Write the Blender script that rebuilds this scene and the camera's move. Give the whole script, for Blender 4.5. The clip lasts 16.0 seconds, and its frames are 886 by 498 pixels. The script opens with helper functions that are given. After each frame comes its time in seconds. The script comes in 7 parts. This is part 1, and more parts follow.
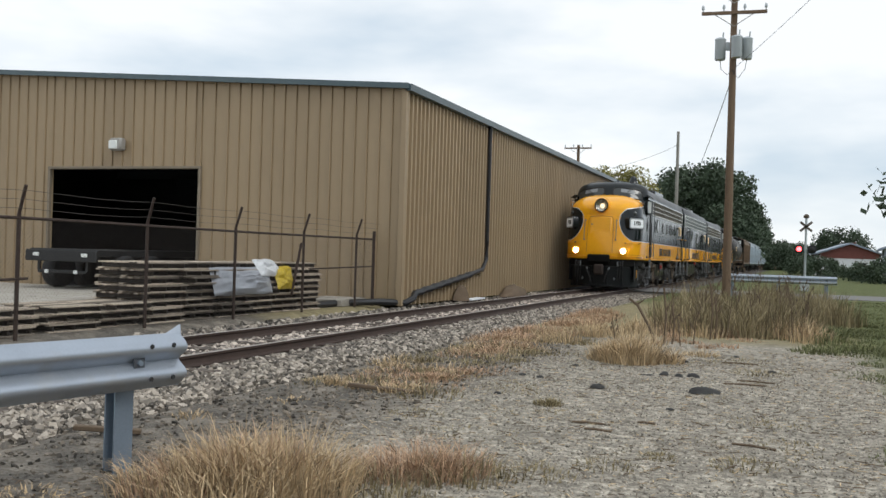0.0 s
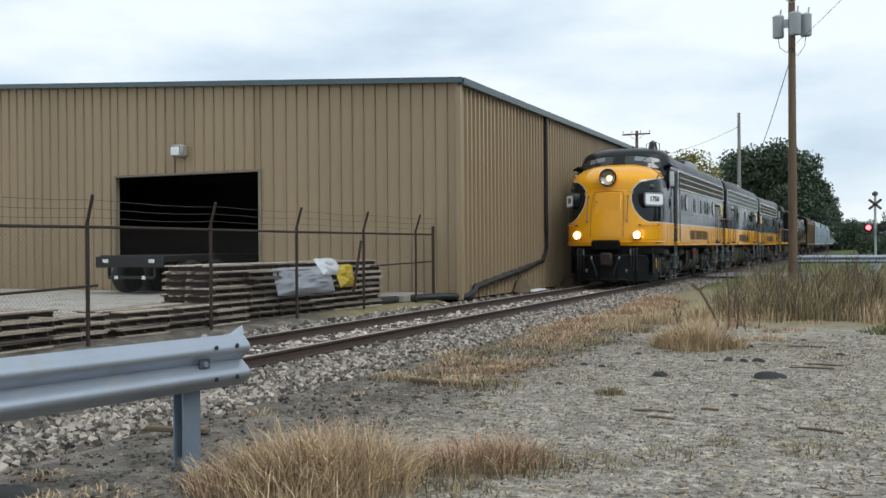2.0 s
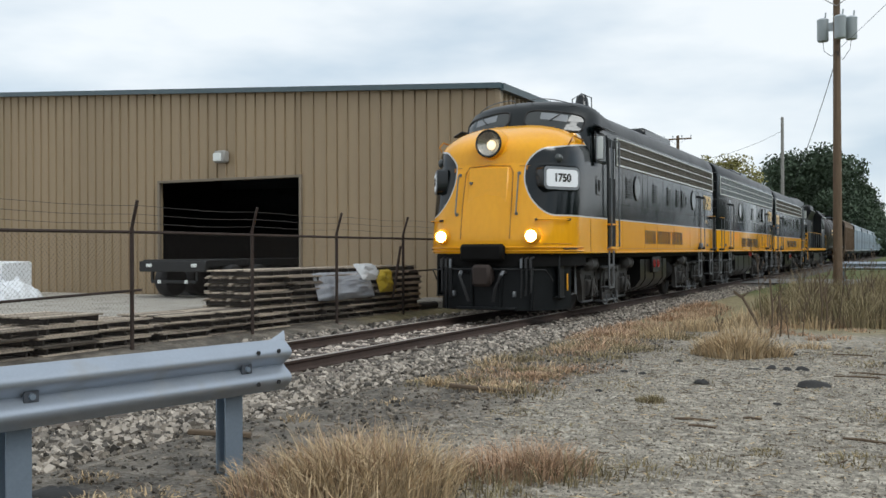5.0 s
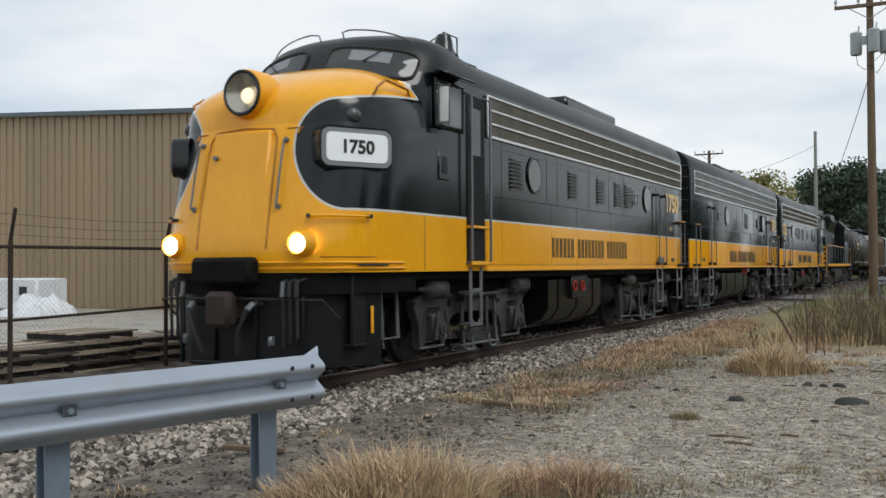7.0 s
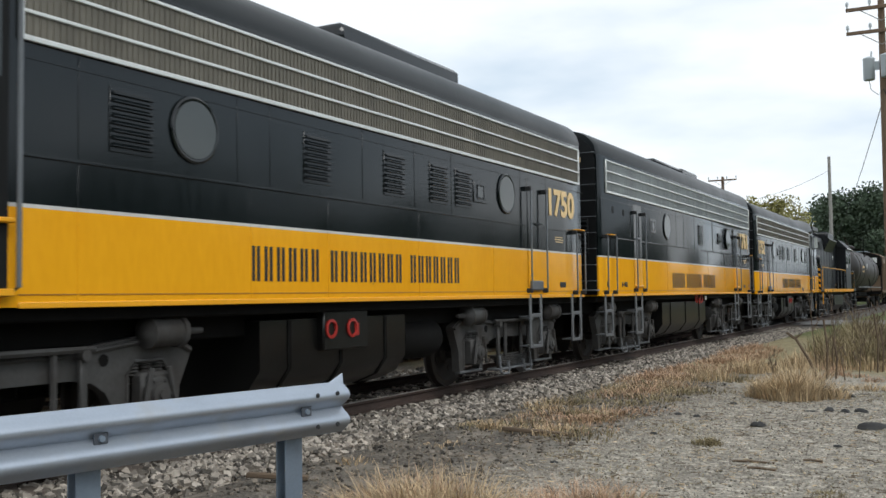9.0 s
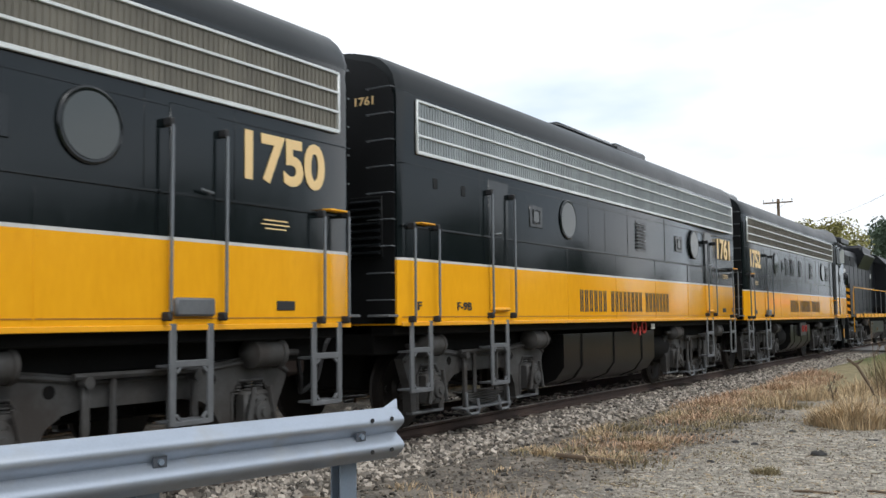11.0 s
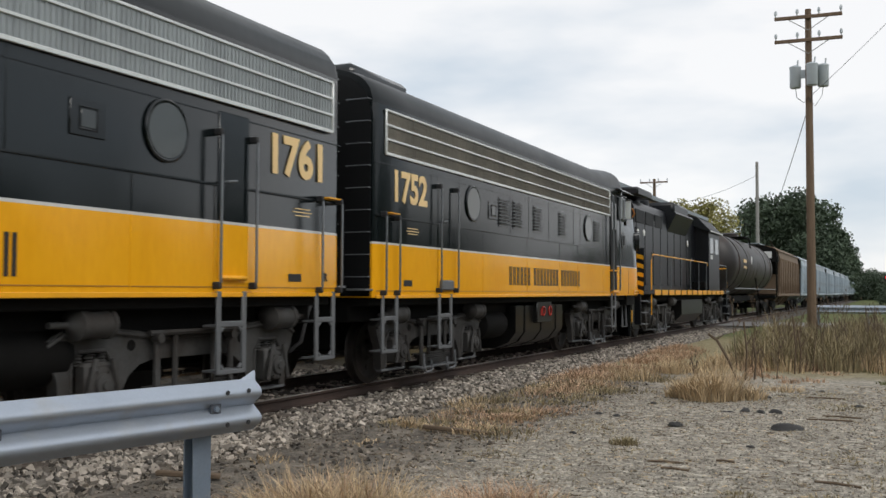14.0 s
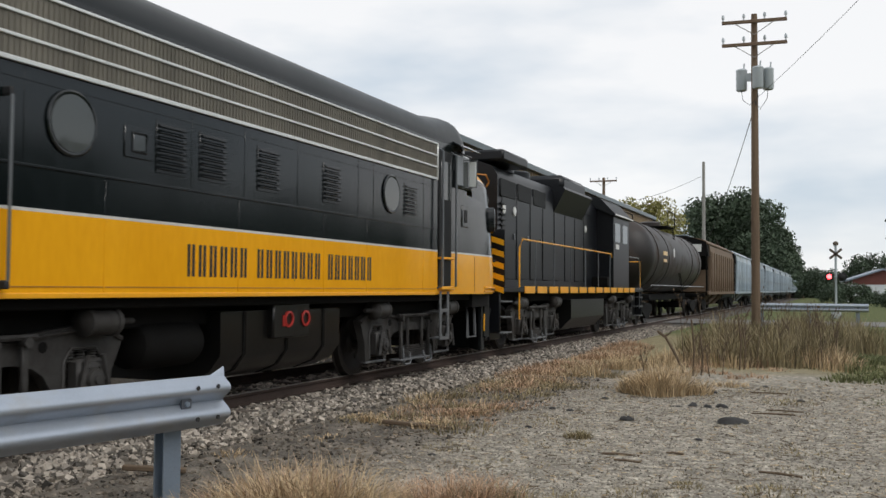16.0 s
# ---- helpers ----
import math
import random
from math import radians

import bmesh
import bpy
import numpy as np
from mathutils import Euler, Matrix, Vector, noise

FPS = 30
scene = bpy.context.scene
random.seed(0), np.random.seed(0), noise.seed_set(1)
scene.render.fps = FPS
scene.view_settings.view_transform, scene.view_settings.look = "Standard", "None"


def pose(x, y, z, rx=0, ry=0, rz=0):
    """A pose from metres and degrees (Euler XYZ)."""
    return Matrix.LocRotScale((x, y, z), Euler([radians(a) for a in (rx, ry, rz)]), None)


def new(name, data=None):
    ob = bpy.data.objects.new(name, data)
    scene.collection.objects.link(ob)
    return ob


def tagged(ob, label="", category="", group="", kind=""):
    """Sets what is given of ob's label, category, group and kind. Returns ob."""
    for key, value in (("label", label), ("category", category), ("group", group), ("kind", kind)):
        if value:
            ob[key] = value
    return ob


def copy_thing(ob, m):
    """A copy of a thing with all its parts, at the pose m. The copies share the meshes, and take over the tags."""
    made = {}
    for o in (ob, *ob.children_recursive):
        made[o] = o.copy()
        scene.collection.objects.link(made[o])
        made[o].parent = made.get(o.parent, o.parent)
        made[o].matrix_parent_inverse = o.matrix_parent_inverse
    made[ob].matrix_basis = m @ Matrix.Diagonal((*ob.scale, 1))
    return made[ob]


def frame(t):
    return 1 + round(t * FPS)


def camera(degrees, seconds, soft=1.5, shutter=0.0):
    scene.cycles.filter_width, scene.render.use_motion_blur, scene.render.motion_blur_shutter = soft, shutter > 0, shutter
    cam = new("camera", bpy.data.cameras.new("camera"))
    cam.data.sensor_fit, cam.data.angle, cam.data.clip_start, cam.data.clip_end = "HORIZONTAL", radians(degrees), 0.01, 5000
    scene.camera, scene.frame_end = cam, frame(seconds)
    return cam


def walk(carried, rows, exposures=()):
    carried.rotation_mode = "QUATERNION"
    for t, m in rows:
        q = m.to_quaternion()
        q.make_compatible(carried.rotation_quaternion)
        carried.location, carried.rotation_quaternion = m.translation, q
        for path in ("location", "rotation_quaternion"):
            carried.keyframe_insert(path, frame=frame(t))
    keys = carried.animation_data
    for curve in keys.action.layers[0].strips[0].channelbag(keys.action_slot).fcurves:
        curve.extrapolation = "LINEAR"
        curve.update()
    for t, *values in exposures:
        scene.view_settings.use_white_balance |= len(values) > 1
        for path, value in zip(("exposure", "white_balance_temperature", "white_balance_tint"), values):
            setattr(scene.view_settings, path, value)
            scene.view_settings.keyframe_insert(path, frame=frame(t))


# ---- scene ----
cam = camera(49.34, 16.0, 1.5, 0.2)
PATH = [
    (0, pose(-0.065, 0.119, 1.474, 90.23, -1.77, 20.19)),
    (0.5, pose(-0.014, 0.112, 1.475, 89.99, -0.90, 21.20)),
    (1, pose(-0.004, 0.098, 1.475, 89.55, -0.14, 22.13)),
    (1.5, pose(0.002, 0.085, 1.475, 89.60, 0.32, 23.03)),
    (2, pose(0.003, 0.085, 1.480, 89.79, 0.39, 23.82)),
    (2.5, pose(-0.004, 0.089, 1.486, 89.96, 0.21, 24.44)),
    (3, pose(-0.000, 0.083, 1.487, 89.93, 0.09, 24.95)),
    (3.5, pose(0.006, 0.076, 1.488, 89.77, 0.17, 25.33)),
    (4, pose(0.002, 0.069, 1.490, 89.71, 0.32, 25.63)),
    (6.5, pose(0.004, 0.065, 1.493, 90.98, 0.16, 27.42)),
    (7, pose(-0.013, 0.051, 1.486, 91.08, 0.34, 27.90)),
    (7.5, pose(0.026, 0.090, 1.462, 91.60, 0.19, 27.87)),
    (8, pose(-0.013, -0.063, 1.459, 92.67, 0.18, 27.93)),
    (10.5, pose(-0.054, 0.004, 1.508, 92.74, 1.31, 30.78)),
    (11, pose(-0.060, -0.059, 1.494, 94.17, 0.57, 31.69)),
    (11.5, pose(-0.048, -0.053, 1.474, 93.81, 0.24, 31.57)),
    (12, pose(-0.002, -0.098, 1.456, 93.33, 0.38, 30.43)),
    (12.5, pose(-0.022, -0.258, 1.433, 93.03, 0.03, 28.67)),
    (13, pose(-0.008, -0.218, 1.471, 92.67, -0.18, 27.13)),
    (13.5, pose(0.040, -0.043, 1.492, 92.59, 0.01, 25.91)),
    (14, pose(0.036, 0.084, 1.487, 92.52, -0.20, 24.83)),
    (14.5, pose(0.047, 0.027, 1.482, 92.74, 0.14, 24.01)),
    (15, pose(0.032, -0.037, 1.475, 92.77, 0.12, 23.39)),
    (15.5, pose(0.014, -0.068, 1.500, 92.43, -0.36, 22.70)),
    (16, pose(0.037, -0.175, 1.502, 92.33, -0.40, 21.86)),
]
walk(cam, PATH, [(0.0, 0.03, 6350, 8), (1.0, 0.0, 6000, 5), (3.5, -0.02, 6100, 6), (6.0, -0.10, 6250, 7), (7.0, -0.14, 6300, 8), (8.0, -0.05, 6250, 7), (10.5, 0.25, 6200, 9),
                 (12.0, 0.28, 6400, 10), (13.0, 0.21, 6500, 10), (13.5, 0.18, 6500, 10), (14.0, -0.06, 6500, 10), (16.0, -0.08, 6500, 10)])

# ---- light ----
SUN_EL, SUN_AZ = 50, 108
world = bpy.data.worlds.new("overcast_sky")
scene.world = world
world.use_nodes = True
wn, wl = world.node_tree.nodes, world.node_tree.links
wn.clear()
w_out, w_bg = wn.new("ShaderNodeOutputWorld"), wn.new("ShaderNodeBackground")
w_sky = wn.new("ShaderNodeTexSky")
w_sky.sky_type, w_sky.sun_disc = "NISHITA", False
w_sky.sun_elevation, w_sky.sun_rotation = radians(SUN_EL), radians(SUN_AZ)
w_scale = wn.new("ShaderNodeVectorMath")
w_scale.operation = "SCALE"
w_scale.inputs["Scale"].default_value = 0.10
w_co = wn.new("ShaderNodeTexCoord")
w_map = wn.new("ShaderNodeMapping")
w_map.inputs["Scale"].default_value = (1.6, 1.6, 5.0)
w_noise = wn.new("ShaderNodeTexNoise")
w_noise.inputs["Scale"].default_value, w_noise.inputs["Detail"].default_value = 1.5, 5.0
w_noise.inputs["Roughness"].default_value = 0.5
w_ramp = wn.new("ShaderNodeValToRGB")
w_ramp.color_ramp.elements[0].position, w_ramp.color_ramp.elements[0].color = 0.36, (0.64, 0.72, 0.80, 1)
w_ramp.color_ramp.elements[1].position, w_ramp.color_ramp.elements[1].color = 0.56, (1.0, 1.0, 1.0, 1)
w_mix = wn.new("ShaderNodeMix")
w_mix.data_type = "RGBA"
w_mix.inputs["Factor"].default_value = 0.88
wl.new(w_co.outputs["Generated"], w_map.inputs["Vector"])
wl.new(w_map.outputs["Vector"], w_noise.inputs["Vector"])
wl.new(w_noise.outputs["Fac"], w_ramp.inputs["Fac"])
wl.new(w_sky.outputs["Color"], w_scale.inputs[0])
wl.new(w_scale.outputs[0], w_mix.inputs["A"])
wl.new(w_ramp.outputs["Color"], w_mix.inputs["B"])
wl.new(w_mix.outputs["Result"], w_bg.inputs["Color"])
wl.new(w_bg.outputs["Background"], w_out.inputs["Surface"])
w_bg.inputs["Strength"].default_value = 1.08

sun_data = bpy.data.lights.new("sun", "SUN")
sun_data.energy, sun_data.angle, sun_data.color = 1.3, radians(25), (1.0, 0.97, 0.92)
sun = new("sun", sun_data)
sun.matrix_world = pose(0, 0, 40, 90 - SUN_EL, 0, 180 - SUN_AZ)


# ---- materials ----
def mat(name, base, rough=0.6, metal=0.0, var=0.2, scale=3.0, fine=40.0, bump=0.15, dirt=None, dirt_amount=0.0,
        dirt_scale=1.2, island=0.0, each=0.0, stretch=(1, 1, 1), coat=0.0, spec=0.5):
    """A painted, weathered or grainy surface: two scales of tone, stains of a second colour, fine relief."""
    m = bpy.data.materials.new(name)
    m.use_nodes = True
    n, l = m.node_tree.nodes, m.node_tree.links
    p = n["Principled BSDF"]
    p.inputs["Roughness"].default_value, p.inputs["Metallic"].default_value = rough, metal
    p.inputs["Specular IOR Level"].default_value = spec
    p.inputs["Coat Weight"].default_value, p.inputs["Coat Roughness"].default_value = coat, 0.12
    co, mp = n.new("ShaderNodeTexCoord"), n.new("ShaderNodeMapping")
    mp.inputs["Scale"].default_value = stretch
    l.new(co.outputs["Object"], mp.inputs["Vector"])
    big, small = n.new("ShaderNodeTexNoise"), n.new("ShaderNodeTexNoise")
    for t, s in ((big, scale), (small, fine)):
        t.inputs["Scale"].default_value, t.inputs["Detail"].default_value = s, 6.0
        l.new(mp.outputs["Vector"], t.inputs["Vector"])

    def math(op, a, b):
        q = n.new("ShaderNodeMath")
        q.operation = op
        for i, v in ((0, a), (1, b)):
            if isinstance(v, (int, float)):
                q.inputs[i].default_value = v
            else:
                l.new(v, q.inputs[i])
        return q.outputs[0]
    tone = math("ADD", math("MULTIPLY", big.outputs["Fac"], 0.6), math("MULTIPLY", small.outputs["Fac"], 0.4))
    tone = math("ADD", math("MULTIPLY", math("SUBTRACT", tone, 0.5), 4.0 * var), 1.0)
    if island:
        geo = n.new("ShaderNodeNewGeometry")
        tone = math("MULTIPLY", tone, math("ADD", math("MULTIPLY", geo.outputs["Random Per Island"], 2 * island), 1 - island))
    if each:
        inf = n.new("ShaderNodeObjectInfo")
        tone = math("MULTIPLY", tone, math("ADD", math("MULTIPLY", inf.outputs["Random"], 2 * each), 1 - each))
    sc = n.new("ShaderNodeVectorMath")
    sc.operation = "SCALE"
    sc.inputs[0].default_value = base
    l.new(tone, sc.inputs["Scale"])
    colour = sc.outputs[0]
    if dirt:
        stain = n.new("ShaderNodeTexNoise")
        stain.inputs["Scale"].default_value, stain.inputs["Detail"].default_value = dirt_scale, 8.0
        l.new(mp.outputs["Vector"], stain.inputs["Vector"])
        rp = n.new("ShaderNodeValToRGB")
        rp.color_ramp.elements[0].position = 0.62 - 0.3 * dirt_amount
        rp.color_ramp.elements[1].position = 0.78 - 0.2 * dirt_amount
        l.new(stain.outputs["Fac"], rp.inputs["Fac"])
        mx = n.new("ShaderNodeMix")
        mx.data_type = "RGBA"
        l.new(rp.outputs["Color"], mx.inputs["Factor"])
        l.new(colour, mx.inputs["A"])
        mx.inputs["B"].default_value = (*dirt, 1)
        colour = mx.outputs["Result"]
        r2 = n.new("ShaderNodeMath")
        r2.operation, r2.use_clamp = "MULTIPLY_ADD", True
        l.new(rp.outputs["Color"], r2.inputs[0])
        r2.inputs[1].default_value, r2.inputs[2].default_value = 0.3, rough
        l.new(r2.outputs[0], p.inputs["Roughness"])
    l.new(colour, p.inputs["Base Color"])
    if bump:
        bp = n.new("ShaderNodeBump")
        bp.inputs["Strength"].default_value, bp.inputs["Distance"].default_value = bump, 0.01
        l.new(small.outputs["Fac"], bp.inputs["Height"])
        l.new(bp.outputs["Normal"], p.inputs["Normal"])
    return m


def glow(name, colour, strength):
    m = bpy.data.materials.new(name)
    m.use_nodes = True
    p = m.node_tree.nodes["Principled BSDF"]
    p.inputs["Base Color"].default_value = (*colour, 1)
    p.inputs["Emission Color"].default_value, p.inputs["Emission Strength"].default_value = (*colour, 1), strength
    return m


def glass(name, colour, rough=0.05):
    m = bpy.data.materials.new(name)
    m.use_nodes = True
    p = m.node_tree.nodes["Principled BSDF"]
    p.inputs["Base Color"].default_value, p.inputs["Roughness"].default_value = (*colour, 1), rough
    p.inputs["Specular IOR Level"].default_value = 0.55
    return m


def ground_material():
    """Gravelly old asphalt beside the track, bare dirt along the ballast, grass further off."""
    m = bpy.data.materials.new("lot_ground")
    m.use_nodes = True
    n, l = m.node_tree.nodes, m.node_tree.links
    p = n["Principled BSDF"]
    p.inputs["Roughness"].default_value = 0.92
    p.inputs["Specular IOR Level"].default_value = 0.2
    co = n.new("ShaderNodeTexCoord")
    sep = n.new("ShaderNodeSeparateXYZ")
    l.new(co.outputs["Object"], sep.inputs[0])

    def noise_tex(scale, detail=6.0, rough=0.55):
        t = n.new("ShaderNodeTexNoise")
        t.inputs["Scale"].default_value, t.inputs["Detail"].default_value, t.inputs["Roughness"].default_value = scale, detail, rough
        l.new(co.outputs["Object"], t.inputs["Vector"])
        return t.outputs["Fac"]

    def ramp(fac, *stops):
        r = n.new("ShaderNodeValToRGB")
        e = r.color_ramp.elements
        while len(e) < len(stops):
            e.new(0.5)
        for q, (pos, c) in zip(e, stops):
            q.position, q.color = pos, (*c, 1) if len(c) == 3 else c
        l.new(fac, r.inputs["Fac"])
        return r.outputs["Color"]

    def mix(fac, a, b):
        q = n.new("ShaderNodeMix")
        q.data_type = "RGBA"
        for s, v in (("Factor", fac), ("A", a), ("B", b)):
            if isinstance(v, (int, float)):
                q.inputs[s].default_value = v
            else:
                l.new(v, q.inputs[s])
        return q.outputs["Result"]

    def band(value, lo, hi, wobble, scale):
        """0 to 1 as value passes from lo to hi, with an uneven edge."""
        a = n.new("ShaderNodeMath")
        a.operation = "MULTIPLY_ADD"
        l.new(noise_tex(scale), a.inputs[0])
        a.inputs[1].default_value = wobble
        l.new(value, a.inputs[2])
        r = n.new("ShaderNodeMapRange")
        r.interpolation_type = "SMOOTHSTEP"
        l.new(a.outputs[0], r.inputs["Value"])
        r.inputs["From Min"].default_value, r.inputs["From Max"].default_value = lo + wobble / 2, hi + wobble / 2
        return r.outputs["Result"]

    pebble = n.new("ShaderNodeTexVoronoi")
    pebble.inputs["Scale"].default_value = 38.0
    l.new(co.outputs["Object"], pebble.inputs["Vector"])
    stones = ramp(pebble.outputs["Color"], (0.1, (0.09, 0.085, 0.078)), (0.5, (0.27, 0.255, 0.228)), (0.95, (0.55, 0.52, 0.465)))
    asphalt = ramp(noise_tex(0.55), (0.3, (0.27, 0.238, 0.185)), (0.52, (0.43, 0.38, 0.30)), (0.75, (0.55, 0.487, 0.385)))
    lot = mix(0.5, asphalt, stones)
    speck = ramp(noise_tex(9.0, 10.0, 0.75), (0.40, (0.045, 0.04, 0.033)), (0.5, (0.26, 0.235, 0.19)), (0.60, (0.68, 0.615, 0.51)))
    lot = mix(0.55, lot, speck)
    lot = mix(ramp(noise_tex(1.7, 9.0, 0.7), (0.46, (0, 0, 0)), (0.60, (0.5, 0.5, 0.5))), lot, ramp(noise_tex(5.0), (0.3, (0.10, 0.09, 0.075)), (0.7, (0.22, 0.197, 0.16))))
    dirt = ramp(noise_tex(2.2, 8.0, 0.65), (0.34, (0.035, 0.029, 0.023)), (0.5, (0.10, 0.085, 0.068)), (0.66, (0.23, 0.198, 0.158)))
    dirt = mix(0.2, dirt, stones)
    straw = ramp(noise_tex(3.5, 8.0, 0.7), (0.3, (0.15, 0.13, 0.08)), (0.55, (0.27, 0.23, 0.13)), (0.75, (0.36, 0.31, 0.2)))
    green = ramp(noise_tex(2.5, 8.0, 0.7), (0.3, (0.06, 0.075, 0.03)), (0.55, (0.11, 0.125, 0.045)), (0.8, (0.21, 0.19, 0.09)))
    ground = mix(band(sep.outputs["X"], -4.0, -2.9, 2.4, 0.7), dirt, lot)
    ground = mix(band(sep.outputs["Y"], 17.0, 20.0, 3.0, 0.5), ground, straw)
    ground = mix(band(sep.outputs["X"], 0.75, 1.5, 0.9, 0.9), ground, green)
    ground = mix(band(sep.outputs["Y"], 30.0, 36.0, 3.0, 0.3), ground, green)
    l.new(ground, p.inputs["Base Color"])
    bp = n.new("ShaderNodeBump")
    bp.inputs["Strength"].default_value, bp.inputs["Distance"].default_value = 0.7, 0.02
    hm = n.new("ShaderNodeMath")
    hm.operation = "ADD"
    l.new(pebble.outputs["Distance"], hm.inputs[0])
    l.new(noise_tex(14.0), hm.inputs[1])
    l.new(hm.outputs[0], bp.inputs["Height"])
    l.new(bp.outputs["Normal"], p.inputs["Normal"])
    return m


M_GROUND = ground_material()
M_BALLAST = mat("ballast_fines", (0.075, 0.066, 0.056), 0.95, var=0.35, scale=2, fine=30, bump=0.8, dirt=(0.05, 0.042, 0.035), dirt_amount=0.5)
M_STONE = mat("ballast_stone", (0.265, 0.233, 0.195), 0.9, var=0.3, scale=9, fine=60, bump=0.3, island=0.85)
M_STONEPALE = mat("pale_dusty_stone", (0.46, 0.40, 0.345), 0.9, var=0.3, scale=9, fine=60, bump=0.3, island=0.6)
M_STONEDIRTY = mat("dirty_brown_stone", (0.15, 0.128, 0.102), 0.9, var=0.3, scale=9, fine=60, bump=0.3, island=0.85)
M_TIE = mat("creosoted_tie", (0.10, 0.08, 0.065), 0.9, var=0.5, scale=3, fine=25, bump=0.5, stretch=(0.4, 5, 5), each=0.3)
M_RAIL = mat("rusty_rail", (0.045, 0.027, 0.02), 0.8, var=0.35, scale=4, fine=50, bump=0.3)
M_RAILTOP = mat("worn_rail_head", (0.50, 0.46, 0.43), 0.38, 0.8, var=0.15, scale=2, fine=30, bump=0.05)
M_TAN = mat("tan_wall_sheet", (0.325, 0.243, 0.148), 0.5, var=0.08, scale=0.5, fine=8, bump=0.03, each=0.06, dirt=(0.29, 0.23, 0.16), dirt_amount=0.15, stretch=(1, 1, 0.25))
M_TRIM = mat("dark_teal_trim", (0.07, 0.105, 0.12), 0.3, var=0.15, bump=0.02)
M_ROOFSHEET = mat("pale_roof_sheet", (0.5, 0.5, 0.48), 0.5, var=0.1)
# near-black everywhere: the indoor shade is put into the colour
M_DARKIN = mat("shaded_interior", (0.025, 0.027, 0.03), 0.8, var=0.3)
M_CONCRETE = mat("apron_concrete", (0.37, 0.345, 0.30), 0.85, var=0.15, scale=1, fine=30, bump=0.2, dirt=(0.25, 0.23, 0.2), dirt_amount=0.35)
M_GALV = mat("galvanised_steel", (0.36, 0.40, 0.46), 0.38, 0.5, var=0.10, scale=4, fine=60, bump=0.05, dirt=(0.36, 0.37, 0.38), dirt_amount=0.2, dirt_scale=3)
M_POST = mat("galvanised_post", (0.22, 0.27, 0.33), 0.55, 0.4, var=0.15, scale=4, fine=60, bump=0.08)
M_ZINC = mat("dark_zinc_washer", (0.09, 0.10, 0.12), 0.5, 0.3, var=0.2)
M_RUST = mat("rusted_pipe", (0.04, 0.025, 0.019), 0.85, var=0.4, scale=6, fine=60, bump=0.25)
M_WIRE = mat("weathered_wire", (0.065, 0.056, 0.05), 0.7, 0.3, var=0.2)
M_PALLET = mat("weathered_board", (0.34, 0.285, 0.225), 0.9, var=0.35, scale=2, fine=20, bump=0.4, stretch=(4, 1, 4), each=0.7)
# darker than the boards: the shade in the pallet gaps is put into this colour
M_STRINGER = mat("shaded_pallet_stringer", (0.03, 0.024, 0.019), 0.9, var=0.35, scale=2, fine=20, bump=0.4, each=0.4)
M_POLE = mat("weathered_pole_wood", (0.155, 0.105, 0.068), 0.9, var=0.35, scale=3, fine=30, bump=0.5, stretch=(5, 5, 0.35))
M_POLEGREY = mat("grey_pole_wood", (0.27, 0.26, 0.24), 0.9, var=0.3, scale=3, fine=30, bump=0.4, stretch=(5, 5, 0.35))
M_CANS = mat("grey_transformer_paint", (0.42, 0.46, 0.48), 0.45, var=0.1, scale=3)
M_BLACKPIPE = mat("black_drain_pipe", (0.018, 0.018, 0.02), 0.5, var=0.3)
M_GRAVEL = mat("pale_gravel", (0.30, 0.27, 0.225), 0.9, var=0.2, scale=9, fine=60, bump=0.2, island=0.6)
M_STRAW = mat("dry_grass", (0.47, 0.355, 0.215), 0.9, var=0.2, scale=1.2, fine=10, bump=0, island=0.5)
M_RUSTGRASS = mat("reddish_dry_grass", (0.42, 0.28, 0.18), 0.9, var=0.2, scale=1.2, fine=10, bump=0, island=0.5)
M_WEED = mat("dried_weed", (0.25, 0.205, 0.115), 0.9, var=0.25, scale=1.0, fine=10, bump=0, island=0.55)
M_STEM = mat("brown_weed_stem", (0.12, 0.085, 0.055), 0.9, var=0.3, bump=0)
M_GREEN = mat("green_grass", (0.135, 0.145, 0.062), 0.9, var=0.25, scale=1.0, fine=10, bump=0, island=0.5)
M_LEAF = mat("tree_leaf", (0.056, 0.082, 0.048), 0.8, var=0.25, scale=0.25, fine=3, bump=0, island=0.25)
M_LEAFY = mat("yellowing_leaf", (0.24, 0.22, 0.065), 0.8, var=0.3, scale=0.3, fine=3, bump=0, island=0.5)
M_BARK = mat("tree_bark", (0.10, 0.08, 0.06), 0.9, var=0.3)
M_WHITEWRAP = mat("white_plastic_wrap", (0.7, 0.72, 0.74), 0.35, var=0.12, scale=5)
M_RUBBER = mat("black_rubber", (0.02, 0.02, 0.021), 0.75, var=0.2, bump=0.1)
M_LAMP = mat("lamp_housing", (0.30, 0.29, 0.27), 0.5, var=0.15)
M_LENS = glass("pale_lamp_lens", (0.75, 0.78, 0.76), 0.2)
M_RED = glow("red_signal_light", (1.0, 0.045, 0.05), 12.0)
M_REDPAINT = mat("red_paint", (0.36, 0.022, 0.016), 0.5, var=0.1)
M_WINDOW = glass("dark_cab_glass", (0.035, 0.04, 0.04), 0.04)
M_WHITE = mat("white_siding", (0.72, 0.74, 0.76), 0.6, var=0.08)
M_SHINGLE = mat("brown_shingle", (0.15, 0.11, 0.10), 0.9, var=0.25)


